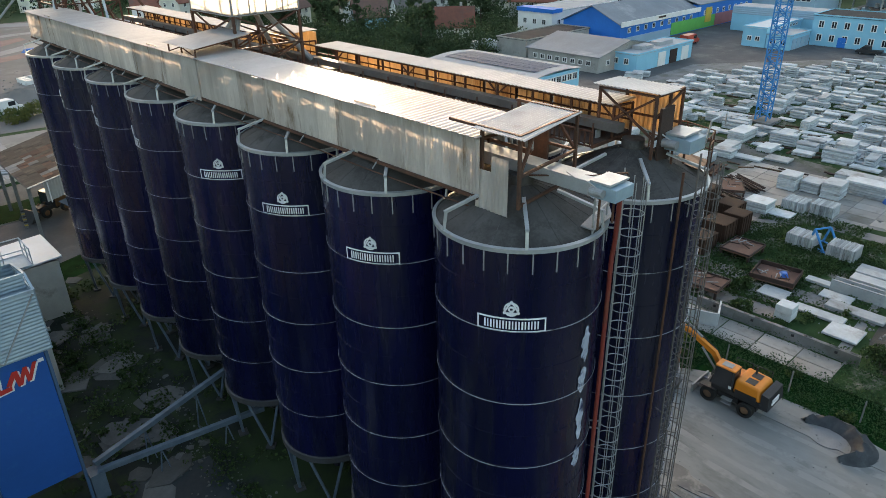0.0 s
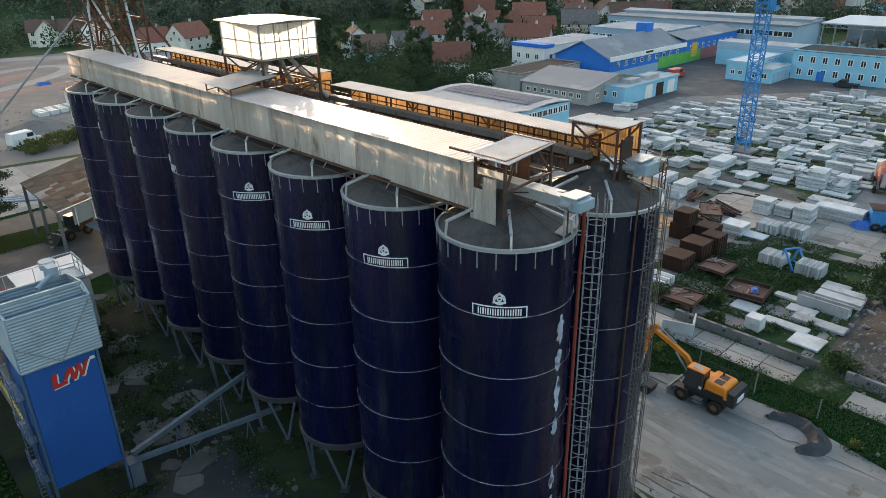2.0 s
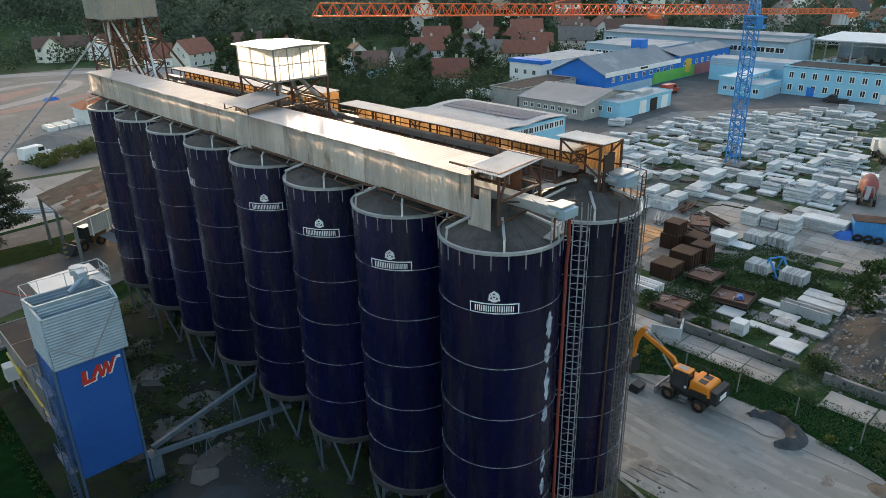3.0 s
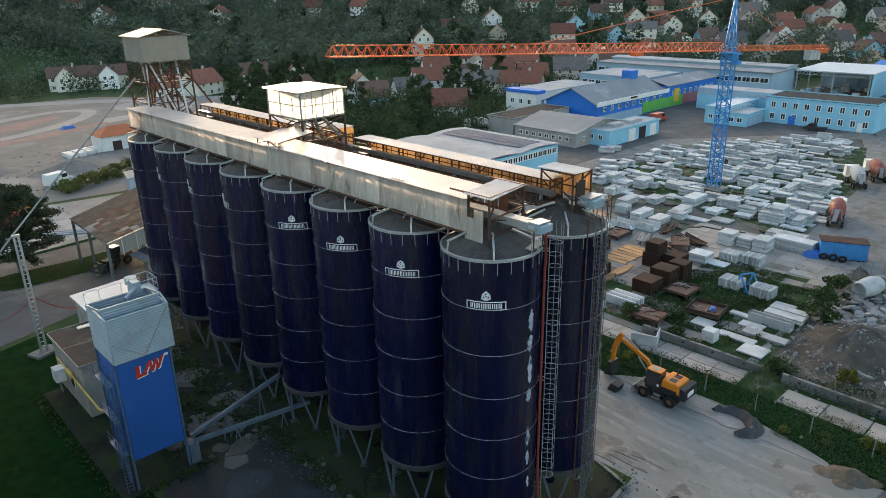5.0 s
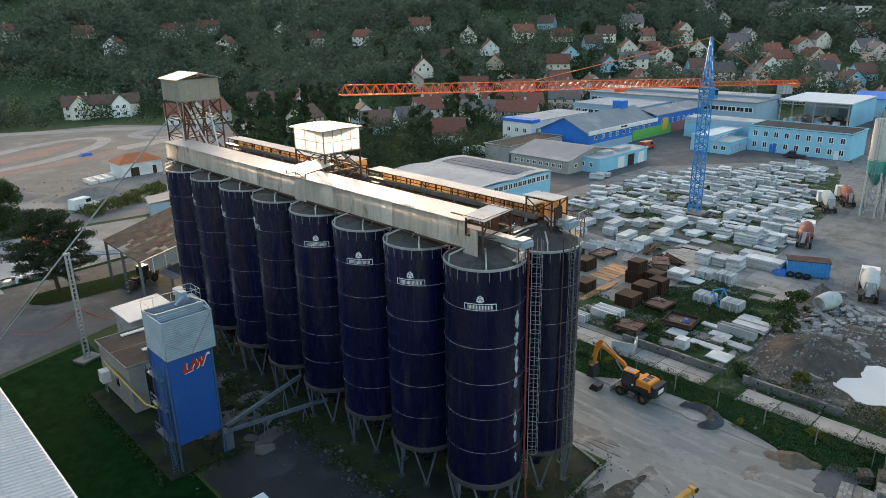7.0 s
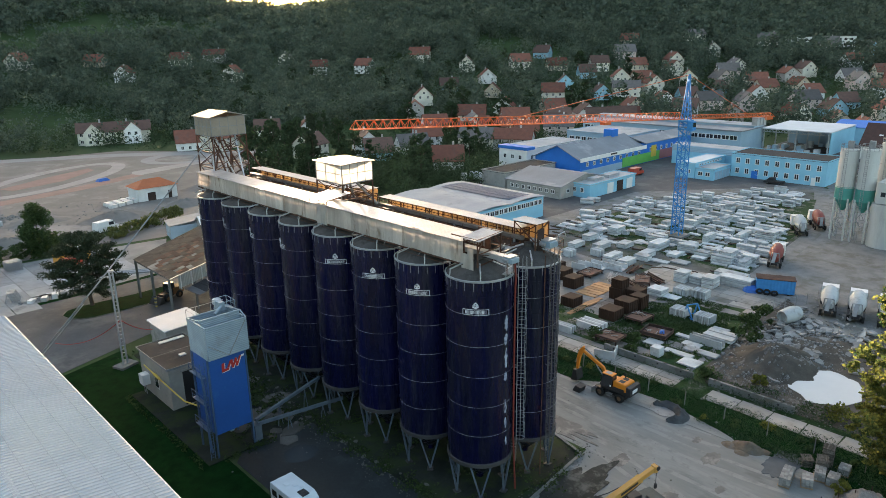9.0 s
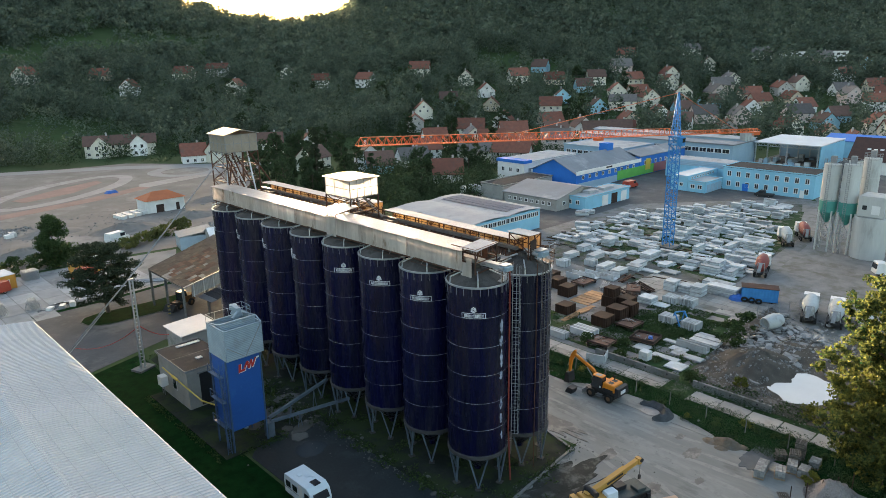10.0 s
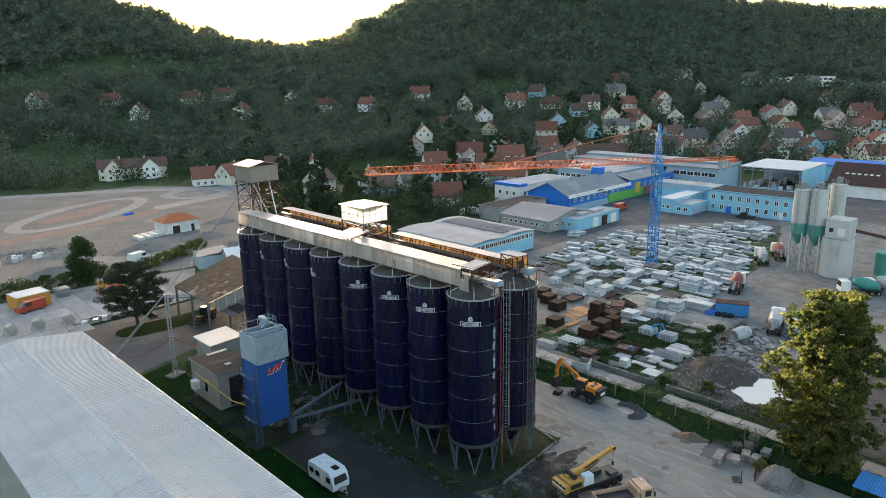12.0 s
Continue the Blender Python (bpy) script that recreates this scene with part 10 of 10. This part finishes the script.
BLOCK = Shape().box((-0.13, -0.12, 0), (0.13, 0.12, 0.16)).mesh("paving_block")
for x, y, turn, n in ((20.3, -20.8, 10, 4), (21.5, -20.6, 8, 4), (21.6, -22.3, 20, 4), (23.5, -22.8, 15, 4), (23.4, -24.0, 5, 4), (26.0, -24.2, 5, 3)):
    pallet(x, y, turn, BLOCK, n)
WEATHERED = mat("weathered_pallet_wood", (0.15, 0.14, 0.125), (0.075, 0.07, 0.064), 2.0, 0.9, 0.0, 0.1, vary=0.4, spec=0.1)
DECK = Shape().box((-0.6, -0.05, 0), (0.6, 0.05, 0.022)).mesh("deck_board")
SKID = Shape().box((-0.05, -0.5, 0), (0.05, 0.5, 0.09)).mesh("skid")


def pallet_stack(x, y, turn, n, lean=0.0):
    """Empty pallets lying on one another, each turned a little."""
    for i in range(n):
        p = thing("empty_pallet", pose(x + lean * i, y, 0.03 + 0.17 * i, 0, 0, turn + 5 * math.sin(i * 2.7)), "weathered grey empty wooden pallet in a stack", "pallet", "empty pallets")
        for k in (-0.54, 0.0, 0.54):
            part("skid", SKID, WEATHERED, p, at=pose(k, 0, 0.024))
        for k in range(6):
            part("deck_board", DECK, WEATHERED, p, at=pose(0, -0.45 + 0.18 * k, 0.116))
        for k in (-0.45, 0.0, 0.45):
            part("deck_board", DECK, WEATHERED, p, at=pose(0, k, 0))


pallet_stack(24.9, -22.5, 20, 9)
pallet_stack(26.5, -22.5, 12, 12)
pallet_stack(25.0, -21.0, 30, 4, 0.12)
pallet_stack(18.5, -23.9, 40, 1)
for i in range(5):
    single("fence_post", Shape().beam((0, 0, 0), (0, 0, 1.8), 0.08), DARK_RUST, "dark rusty fence post", "fence post", "fence posts", at=pose(18.0 + i * 1.6, -24.6 - i * 0.9, 0.0))
single("blue_sheet_roof", Shape().corrugated((22.4, -38.0, 2.2), (0, 3.6, 0), (3.4, 0, 0.4), (0, 0, 1), 0.3, 0.06), CRANE_BLUE, "low shelter roof of blue corrugated sheet", "shelter")
for x, y, z in ((22.6, -37.8, 2.2), (22.6, -34.6, 2.2), (25.6, -37.8, 2.55), (25.6, -34.6, 2.55)):
    single("shelter_post", Shape().beam((x, y, 0), (x, y, z), 0.12), DARK_RUST, "dark post under the blue shelter roof", "post", "shelter posts")


def bollard_block(x, y, w, l, h, n, m, label, cat):
    s = Shape().block((0, 0, 0), (w, l, h))
    return single(cat.replace(" ", "_"), s, m, label, cat, cat + "s", at=pose(x, y, 0.02, 0, 0, n))


# the road under construction
def loop_road(name, cx, cy, a, b, turn, width, top, material, label):
    """A closed oval lane."""
    s = Shape()
    n = 64
    c0, s0 = math.cos(radians(turn)), math.sin(radians(turn))
    rows = []
    for r in (0.0, width):
        rows.append([((a - r) * math.cos(2 * math.pi * i / n), (b - r) * math.sin(2 * math.pi * i / n)) for i in range(n)])
    v = []
    for z in (top, -0.2):
        for row in rows:
            v += [(cx + x * c0 - y * s0, cy + x * s0 + y * c0, z) for x, y in row]
    f = []
    for i in range(n):
        j = (i + 1) % n
        f += [(i, j, n + j, n + i), (2 * n + i, 2 * n + j, j, i), (n + i, n + j, 3 * n + j, 3 * n + i)]
    s.add(v, f)
    return single(name, s, material, label, "road", kind="structure")


ROAD_BED = mat("pale_road_bed", (0.30, 0.28, 0.26), (0.23, 0.215, 0.2), 0.2, 0.95, stain=(0.2, 0.17, 0.15), stain_scale=0.15)
loop_road("site_loop", 21.0, 212.0, 33.0, 15.0, 38, 5.0, 0.05, ROAD_BED, "pale oval road bed on the building site")
patch("site_red_bed", [(6, 200), (22, 206), (36, 220), (36, 226), (20, 217), (4, 206)], 0.055, mat("reddish_bed", (0.27, 0.165, 0.14), (0.2, 0.13, 0.11), 0.3, 0.95), "strip of reddish gravel inside the loop", "road")
patch("site_access", [(40, 196), (74, 206), (76, 212), (44, 206)], 0.045, ROAD_BED, "pale access lane to the roundabout", "road")
patch("site_lane", [(-40, 168), (-4, 178), (24, 186), (44, 196), (42, 201), (20, 191), (-6, 184), (-40, 176)], 0.05, mat("reddish_gravel", (0.26, 0.17, 0.14), (0.2, 0.13, 0.11), 0.3, 0.95), "reddish gravel lane on the site", "road")
patch("main_road", [(-60, 296), (12, 268), (50, 248), (92, 216), (110, 190), (116, 194), (98, 222), (54, 256), (14, 277), (-60, 304)], 0.055, mat("new_grey_road", (0.24, 0.235, 0.23), (0.2, 0.195, 0.19), 0.2, 0.9), "pale grey main road past the houses", "road")
ring = Shape()
ring.lathe([(9.0, -0.2), (9.0, 0.07), (14.0, 0.07), (14.0, -0.2)], 40)
single("roundabout", ring, MATS["new_grey_road"], "pale grey roundabout", "road", kind="structure", at=pose(68.0, 222.0, 0))
wrap = mat("white_wrapped_goods", (0.62, 0.62, 0.6), (0.5, 0.5, 0.49), 1.0, 0.5)
for i in range(12):
    bollard_block(19 + (i % 4) * 2.3, 152.5 + (i // 4) * 2.0 + (i % 4) * 0.8, 1.9, 1.3, 0.9, 20, wrap, "white wrapped pallet of building material", "wrapped pallet")
for i in range(9):
    bollard_block(-12 + hr.uniform(-8, 6), 150 + hr.uniform(-6, 6), hr.uniform(1, 3), hr.uniform(0.8, 1.6), hr.uniform(0.6, 1.4), hr.uniform(0, 90), DRUM_GREY if i % 2 else WHITE_PAINT, "grey heap of stored site material", "site material")
for i in range(3):
    bollard_block(-16.5 + i * 1.5 + hr.uniform(-0.3, 0.3), 87.6 + hr.uniform(-0.4, 0.6), 1.3, 0.9, 0.5 + 0.2 * i, hr.uniform(0, 90), GALV if i % 2 else WHITE_PAINT, "stored grey equipment on the concrete yard", "stored equipment")
single("blue_tarp_heap", Shape().block((0, 0, 0), (4.0, 2.0, 0.9), 10, 0.6), TARP, "blue tarpaulin covering goods on the site", "tarpaulin", at=pose(31.0, 196.0, 0.03))


def loader():
    paint = mat("faded_loader_paint", (0.17, 0.075, 0.025), (0.1, 0.05, 0.02), 1.0, 0.7)
    l = thing("wheel_loader", pose(0.5, 72.5, 0.02, 0, 0, 200), "dark dusty wheel loader under the shed roof", "loader")
    for x in (-1.2, 1.3):
        for y in (-0.9, 0.9):
            wheel(l, x, y, 0.62, 0.45, paint, 90)
    part("rear_body", Shape().box((-2.3, -0.8, 0.8), (-0.2, 0.8, 1.9)), paint, l)
    part("front_body", Shape().box((-0.2, -0.6, 0.7), (1.9, 0.6, 1.3)), BLACK_STEEL, l)
    part("cab", Shape().box((-0.6, -0.65, 1.3), (0.7, 0.65, 2.9)), GLASS, l)
    part("bucket", Shape().hexa([(2.4, -1.2, 0.1), (3.5, -1.2, 0.1), (3.5, 1.2, 0.1), (2.4, 1.2, 0.1), (2.3, -1.2, 1.1), (2.6, -1.2, 1.2), (2.6, 1.2, 1.2), (2.3, 1.2, 1.1)]), BLACK_STEEL, l)
    part("arms", Shape().beam((1.0, -0.5, 1.4), (2.5, -0.5, 0.6), 0.18).beam((1.0, 0.5, 1.4), (2.5, 0.5, 0.6), 0.18), paint, l)


loader()

# broken paving along the edge of the silo pad
pad_bits = thing("broken_paving", (0, 0, 0), "scattered broken old concrete along the silo pad", "rubble")
pr = random.Random(91)
dark_chunks = [me.copy() for me in chunk_meshes]
for me in dark_chunks:
    me.materials.clear()
    me.materials.append(CRUMBLED)
for i in range(46):
    x, y = pr.uniform(-12.5, -3.5), pr.uniform(20, 54)
    part("slab_piece", dark_chunks[i % 6], CRUMBLED, pad_bits, at=pose(x, y, 0.0, pr.uniform(-2, 2), pr.uniform(-2, 2), pr.uniform(0, 360)) @ Matrix.Diagonal((pr.uniform(0.8, 2.2), pr.uniform(0.8, 2.0), 0.7, 1)))
for i in range(110):
    y = pr.uniform(-4, 44)
    x = -5.1 + pr.gauss(0, 0.55) + (1.2 if y > 26 else 0.0) - (0.5 if y > 36 else 0.0)
    part("chunk", dark_chunks[i % 6], CRUMBLED, pad_bits, at=pose(x, y, 0.06, pr.uniform(-12, 12), pr.uniform(-12, 12), pr.uniform(0, 360)) @ Matrix.Scale(0.1 + 0.4 * pr.random() ** 3, 4))
for i in range(30):
    bush(pose(pr.uniform(-11.5, -4.6), pr.uniform(24, 52), 0.02), pr.uniform(0.3, 0.8), pr.uniform(0.8, 1.8), 160, 0.09, LEAF, "low clump of weeds on the broken paving", 300 + i)
for i in range(14):
    bush(pose(pr.uniform(35.2, 60), pr.uniform(-2.2, 8), 0.02), pr.uniform(0.25, 0.7), pr.uniform(0.7, 1.8), 150, 0.09, LEAF, "low clump of weeds between the slabs", 400 + i)
for i in range(40):
    bush(pose(pr.uniform(25.6, 30.2), pr.uniform(-40, 16), 0.02), pr.uniform(0.3, 0.8), pr.uniform(0.8, 2.0), 170, 0.1, LEAF if i % 4 else LEAF_YELLOW, "tuft of long grass on the verge", 500 + i)


LATTICE = Shape()
for a in range(9):
    LATTICE.beam((-1.25 + 0.3125 * a, 0, 0), (-1.25 + 0.3125 * a, 0, 1.8), 0.06 if a in (0, 8) else 0.035)
for b in range(6):
    LATTICE.beam((-1.25, 0, 0.36 * b), (1.25, 0, 0.36 * b), 0.06 if b in (0, 5) else 0.035)
LATTICE = LATTICE.mesh("lattice_panel")


def panel_bundle(x, y, turn, n, lean):
    """Galvanised lattice panels leaning on one another against a frame."""
    r = thing("panel_bundle", pose(x, y, 0.07, 0, 0, turn), "bundle of leaning galvanised lattice panels on the slabs", "panel stack", "panel bundles")
    for i in range(n):
        part("lattice_panel", LATTICE, GREY_STEEL if i % 3 else GALV, r, at=pose(0.05 * math.sin(i * 2.0), 0.16 * (i - n / 2), 0, lean, 0, 2.0 * math.sin(i * 1.7)))
    for e in (-1.0, 1.0):
        part("foot_rail", Shape().beam((e, -0.16 * n / 2 - 0.3, -0.02), (e, 0.16 * n / 2 + 1.0, -0.02), 0.08, 0.08), GREY_STEEL, r)
        part("prop", Shape().beam((e, 0.16 * n / 2 + 0.95, 0.0), (e, 0.16 * n / 2 + 0.5, 1.7), 0.07), GREY_STEEL, r)


panel_bundle(-23.3, 92.0, 70, 8, -24)
panel_bundle(-18.3, 91.2, 72, 8, -24)
panel_bundle(-28.0, 92.2, 65, 6, -20)
panel_bundle(-14.2, 110.8, 5, 16, -3)
scrap = random.Random(33)
for i in range(16):
    x, y, a, l = -13.8 + scrap.uniform(-2.4, 2.6), 89.3 + scrap.uniform(-0.7, 0.9), scrap.uniform(-40, 60), scrap.uniform(1.2, 3.0)
    single("scrap_plank", Shape().box((-l / 2, -0.14, 0), (l / 2, 0.14, 0.09)), (DARK_RUST, WHITE_PAINT, GREY_STEEL, BLACK_STEEL)[i % 4], "loose plank in the scrap pile on the slabs", "plank", "scrap planks", at=pose(x, y, 0.08 + 0.045 * (i % 6), scrap.uniform(-4, 4), 0, a))
for i in range(5):
    single("long_pipe", Shape().rod((-3.2, 93.8 + 0.55 * i, 0.16), (5.8, 88.2 + 0.55 * i, 0.16), 0.11, 8), GALV if i % 2 else GREY_STEEL, "long grey pipe lying on the verge behind the shed", "pipe", "long pipes")

# ---- loose stones ----
def stone_litter(name, regions, material, label):
    """Loose stones too small to count, scattered over a stretch of ground."""
    sr2 = random.Random(len(regions) * 17 + 5)
    sh = Shape()
    for cx, cy, sx, sy, n, lo, hi in regions:
        for _ in range(n):
            x, y = cx + sr2.gauss(0, sx), cy + sr2.gauss(0, sy)
            k = lo + (hi - lo) * sr2.random() ** 2.5
            if ((x - 43.6) / 5.4) ** 2 + ((y + 17.2) / 4.4) ** 2 < 1:
                continue
            lie = 0.06
            for mx, my, mr, mh, sq in ((46.0, -9.5, 7.0, 2.0, 0.8), (55.0, -12.5, 6.0, 0.7, 1.2)):
                away = math.hypot((x - mx) / mr, (y - my) / (mr * sq))
                lie = max(lie, mh * (1 - away) * 1.05)
            a = sr2.uniform(0, math.pi)
            pts = []
            for z, m in ((-0.4, 1.0), (0.45, 0.62)):
                for q in range(4):
                    t = a + q * math.pi / 2 + sr2.uniform(-0.35, 0.35)
                    pts.append((x + k * m * math.cos(t), y + k * m * 0.8 * math.sin(t), lie + k * z * sr2.uniform(0.7, 1.2)))
            sh.hexa(pts)
    single(name, sh, material, label, "stones", kind="stuff")


stone_litter("rubble_stones", [(50, -9, 7, 3.5, 1500, 0.06, 0.4), (44, -11, 5, 5, 900, 0.05, 0.3), (60, -10, 5, 5, 700, 0.06, 0.45), (38, -16, 2, 6, 300, 0.05, 0.2)], RUBBLE, "litter of broken grey stones on the soil")
stone_litter("pad_stones", [(-5.4, 20, 0.9, 14, 600, 0.03, 0.14), (-9, 36, 2.2, 10, 250, 0.04, 0.16), (4, -4.6, 4, 0.6, 250, 0.03, 0.12), (12, 4, 0.5, 8, 250, 0.03, 0.14)], CRUMBLED, "crumbled old concrete along the pad")
stone_litter("yard_stones", [(17, -10, 5, 14, 260, 0.02, 0.08), (24.6, -10, 0.5, 14, 300, 0.03, 0.12)], OLD_CONCRETE, "small stones scattered over the dusty yard")
stone_litter("site_stones", [(-9, 160.5, 3.5, 2.0, 260, 0.2, 0.8), (-15.2, 88.6, 1.6, 0.6, 120, 0.1, 0.4), (36, 128, 2.0, 1.4, 120, 0.2, 0.7), (10, 150, 18, 8, 260, 0.1, 0.45)], RUBBLE, "loose stones and scrap on the building site")


# ---- tufts of grass and weeds ----
LEAF_GRASS = leaf_mat("grass_blades", (0.045, 0.08, 0.02), (0.016, 0.034, 0.01), 0.25)
LEAF_VERGE = leaf_mat("verge_grass_blades", (0.044, 0.092, 0.034), (0.022, 0.052, 0.02), 0.25)
LEAF_RANK = leaf_mat("rank_weed_leaves", (0.027, 0.06, 0.026), (0.014, 0.036, 0.016), 0.2)
LEAF_BANK = leaf_mat("bank_weed_leaves", (0.085, 0.12, 0.03), (0.03, 0.055, 0.016), 0.3)
LEAF_WEED = leaf_mat("weed_leaves", (0.045, 0.085, 0.026), (0.018, 0.042, 0.013), 0.25)
tuft_rng = np.random.default_rng(77)


def tuft_points(x0, x1, y0, y1, density, height, mask=-1.0, grain=0.5, z=0.03):
    """Points of grass tufts, gathered in patches, over a stretch of ground."""
    n = int((x1 - x0) * (y1 - y0) * density)
    out = []
    for x, y, k, h in zip(tuft_rng.uniform(x0, x1, n), tuft_rng.uniform(y0, y1, n), tuft_rng.uniform(-0.05, 0.05, n), tuft_rng.uniform(0.1, 1.0, n)):
        v = noise.noise((x * grain, y * grain, 4.0)) + 0.5 * noise.noise((x * grain * 3, y * grain * 3, 9.0))
        if v + k > mask and not any(abs(x - a) < c and abs(y - b) < d for a, b, c, d in SLAB_AREAS):
            out.append((x, y, z + height * h * (0.5 + 0.8 * max(0.0, v + 0.4))))
    return out


def tufts(name, regions, size, material, label):
    pts = []
    for r in regions:
        pts += tuft_points(*r)
    single(name, quads_mesh(name, leaf_quads(np.array(pts), size, tuft_rng)), material, label, "grass", kind="stuff")


tufts("grass_tufts", [(24.9, 30.5, -50, 22, 105, 0.18, -0.7, 0.35, 0.05), (24.2, 25.2, -50, 22, 25, 0.3, 0.0, 0.6, 0.05), (29.6, 34.2, -7.6, -3.8, 60, 0.9, -0.6, 0.5, 0.05), (33.2, 34.0, -45, 8, 40, 0.5, -0.3, 0.5, 0.03), (30.3, 30.9, -50, 20, 40, 0.4, -0.2, 0.5, 0.03)], 0.062, LEAF_VERGE, "rough uncut grass along the yard and the path")
tufts("tall_weeds", [(24.1, 25.8, -50, -9.5, 80, 0.6, -0.2, 0.45, 0.05), (27.2, 28.0, -50, 18, 50, 0.5, 0.0, 0.5, 0.05), (30.0, 31.2, -46, 18, 60, 0.45, -0.05, 0.6, 0.05), (33.3, 35.4, -46, -5, 70, 0.7, -0.15, 0.5, 0.05)], 0.07, LEAF_RANK, "tall dark weeds along the fence and the path")
tufts("yard_weeds", [(34.6, 60, -3.2, 8, 40, 0.3, 0.1, 0.3, 0.04), (35.5, 46, 6, 25, 34, 0.3, 0.18, 0.3, 0.04), (38, 61, 3, 13, 70, 0.25, -0.35, 0.22, 0.05), (46, 58, -3, 4, 50, 0.25, -0.2, 0.3, 0.05), (35.0, 38, -22, -4, 45, 0.45, -0.1, 0.3, 0.04), (78, 130, 10, 54, 9, 0.3, 0.2, 0.15, 0.05)], 0.1, LEAF_WEED, "weeds growing between slabs and rubble")
tufts("pad_weeds", [(-4.9, 11.6, -3.6, 55, 26, 0.3, 0.2, 0.35, 0.06), (-13, -5, 21, 56, 30, 0.35, 0.05, 0.4, 0.04), (-6.2, -4.2, -4, 56, 45, 0.35, 0.0, 0.5, 0.05), (-18.2, -17.3, 21, 43, 45, 0.3, -0.2, 0.5, 0.03), (-15.8, -9.8, 20.6, 21.5, 45, 0.3, -0.3, 0.5, 0.03), (10.4, 11.9, -4.0, 20, 40, 0.25, 0.0, 0.5, 0.06), (-1, 11, -5.4, -3.8, 40, 0.3, -0.1, 0.5, 0.03), (-6, 5, -11.5, -5.4, 26, 0.3, 0.05, 0.4, 0.07)], 0.11, LEAF_GRASS, "moss and low weeds on the broken pad")
tufts("bank_weeds", [(-40, 0, 121, 130, 7, 1.5, -0.25, 0.12, 0.1), (2, 26, 122, 128, 7, 1.2, 0.0, 0.15, 0.1), (-40, -3, 114, 118, 6, 0.6, 0.0, 0.2, 0.05)], 0.26, LEAF_BANK, "tall green weeds on the bank beside the site")
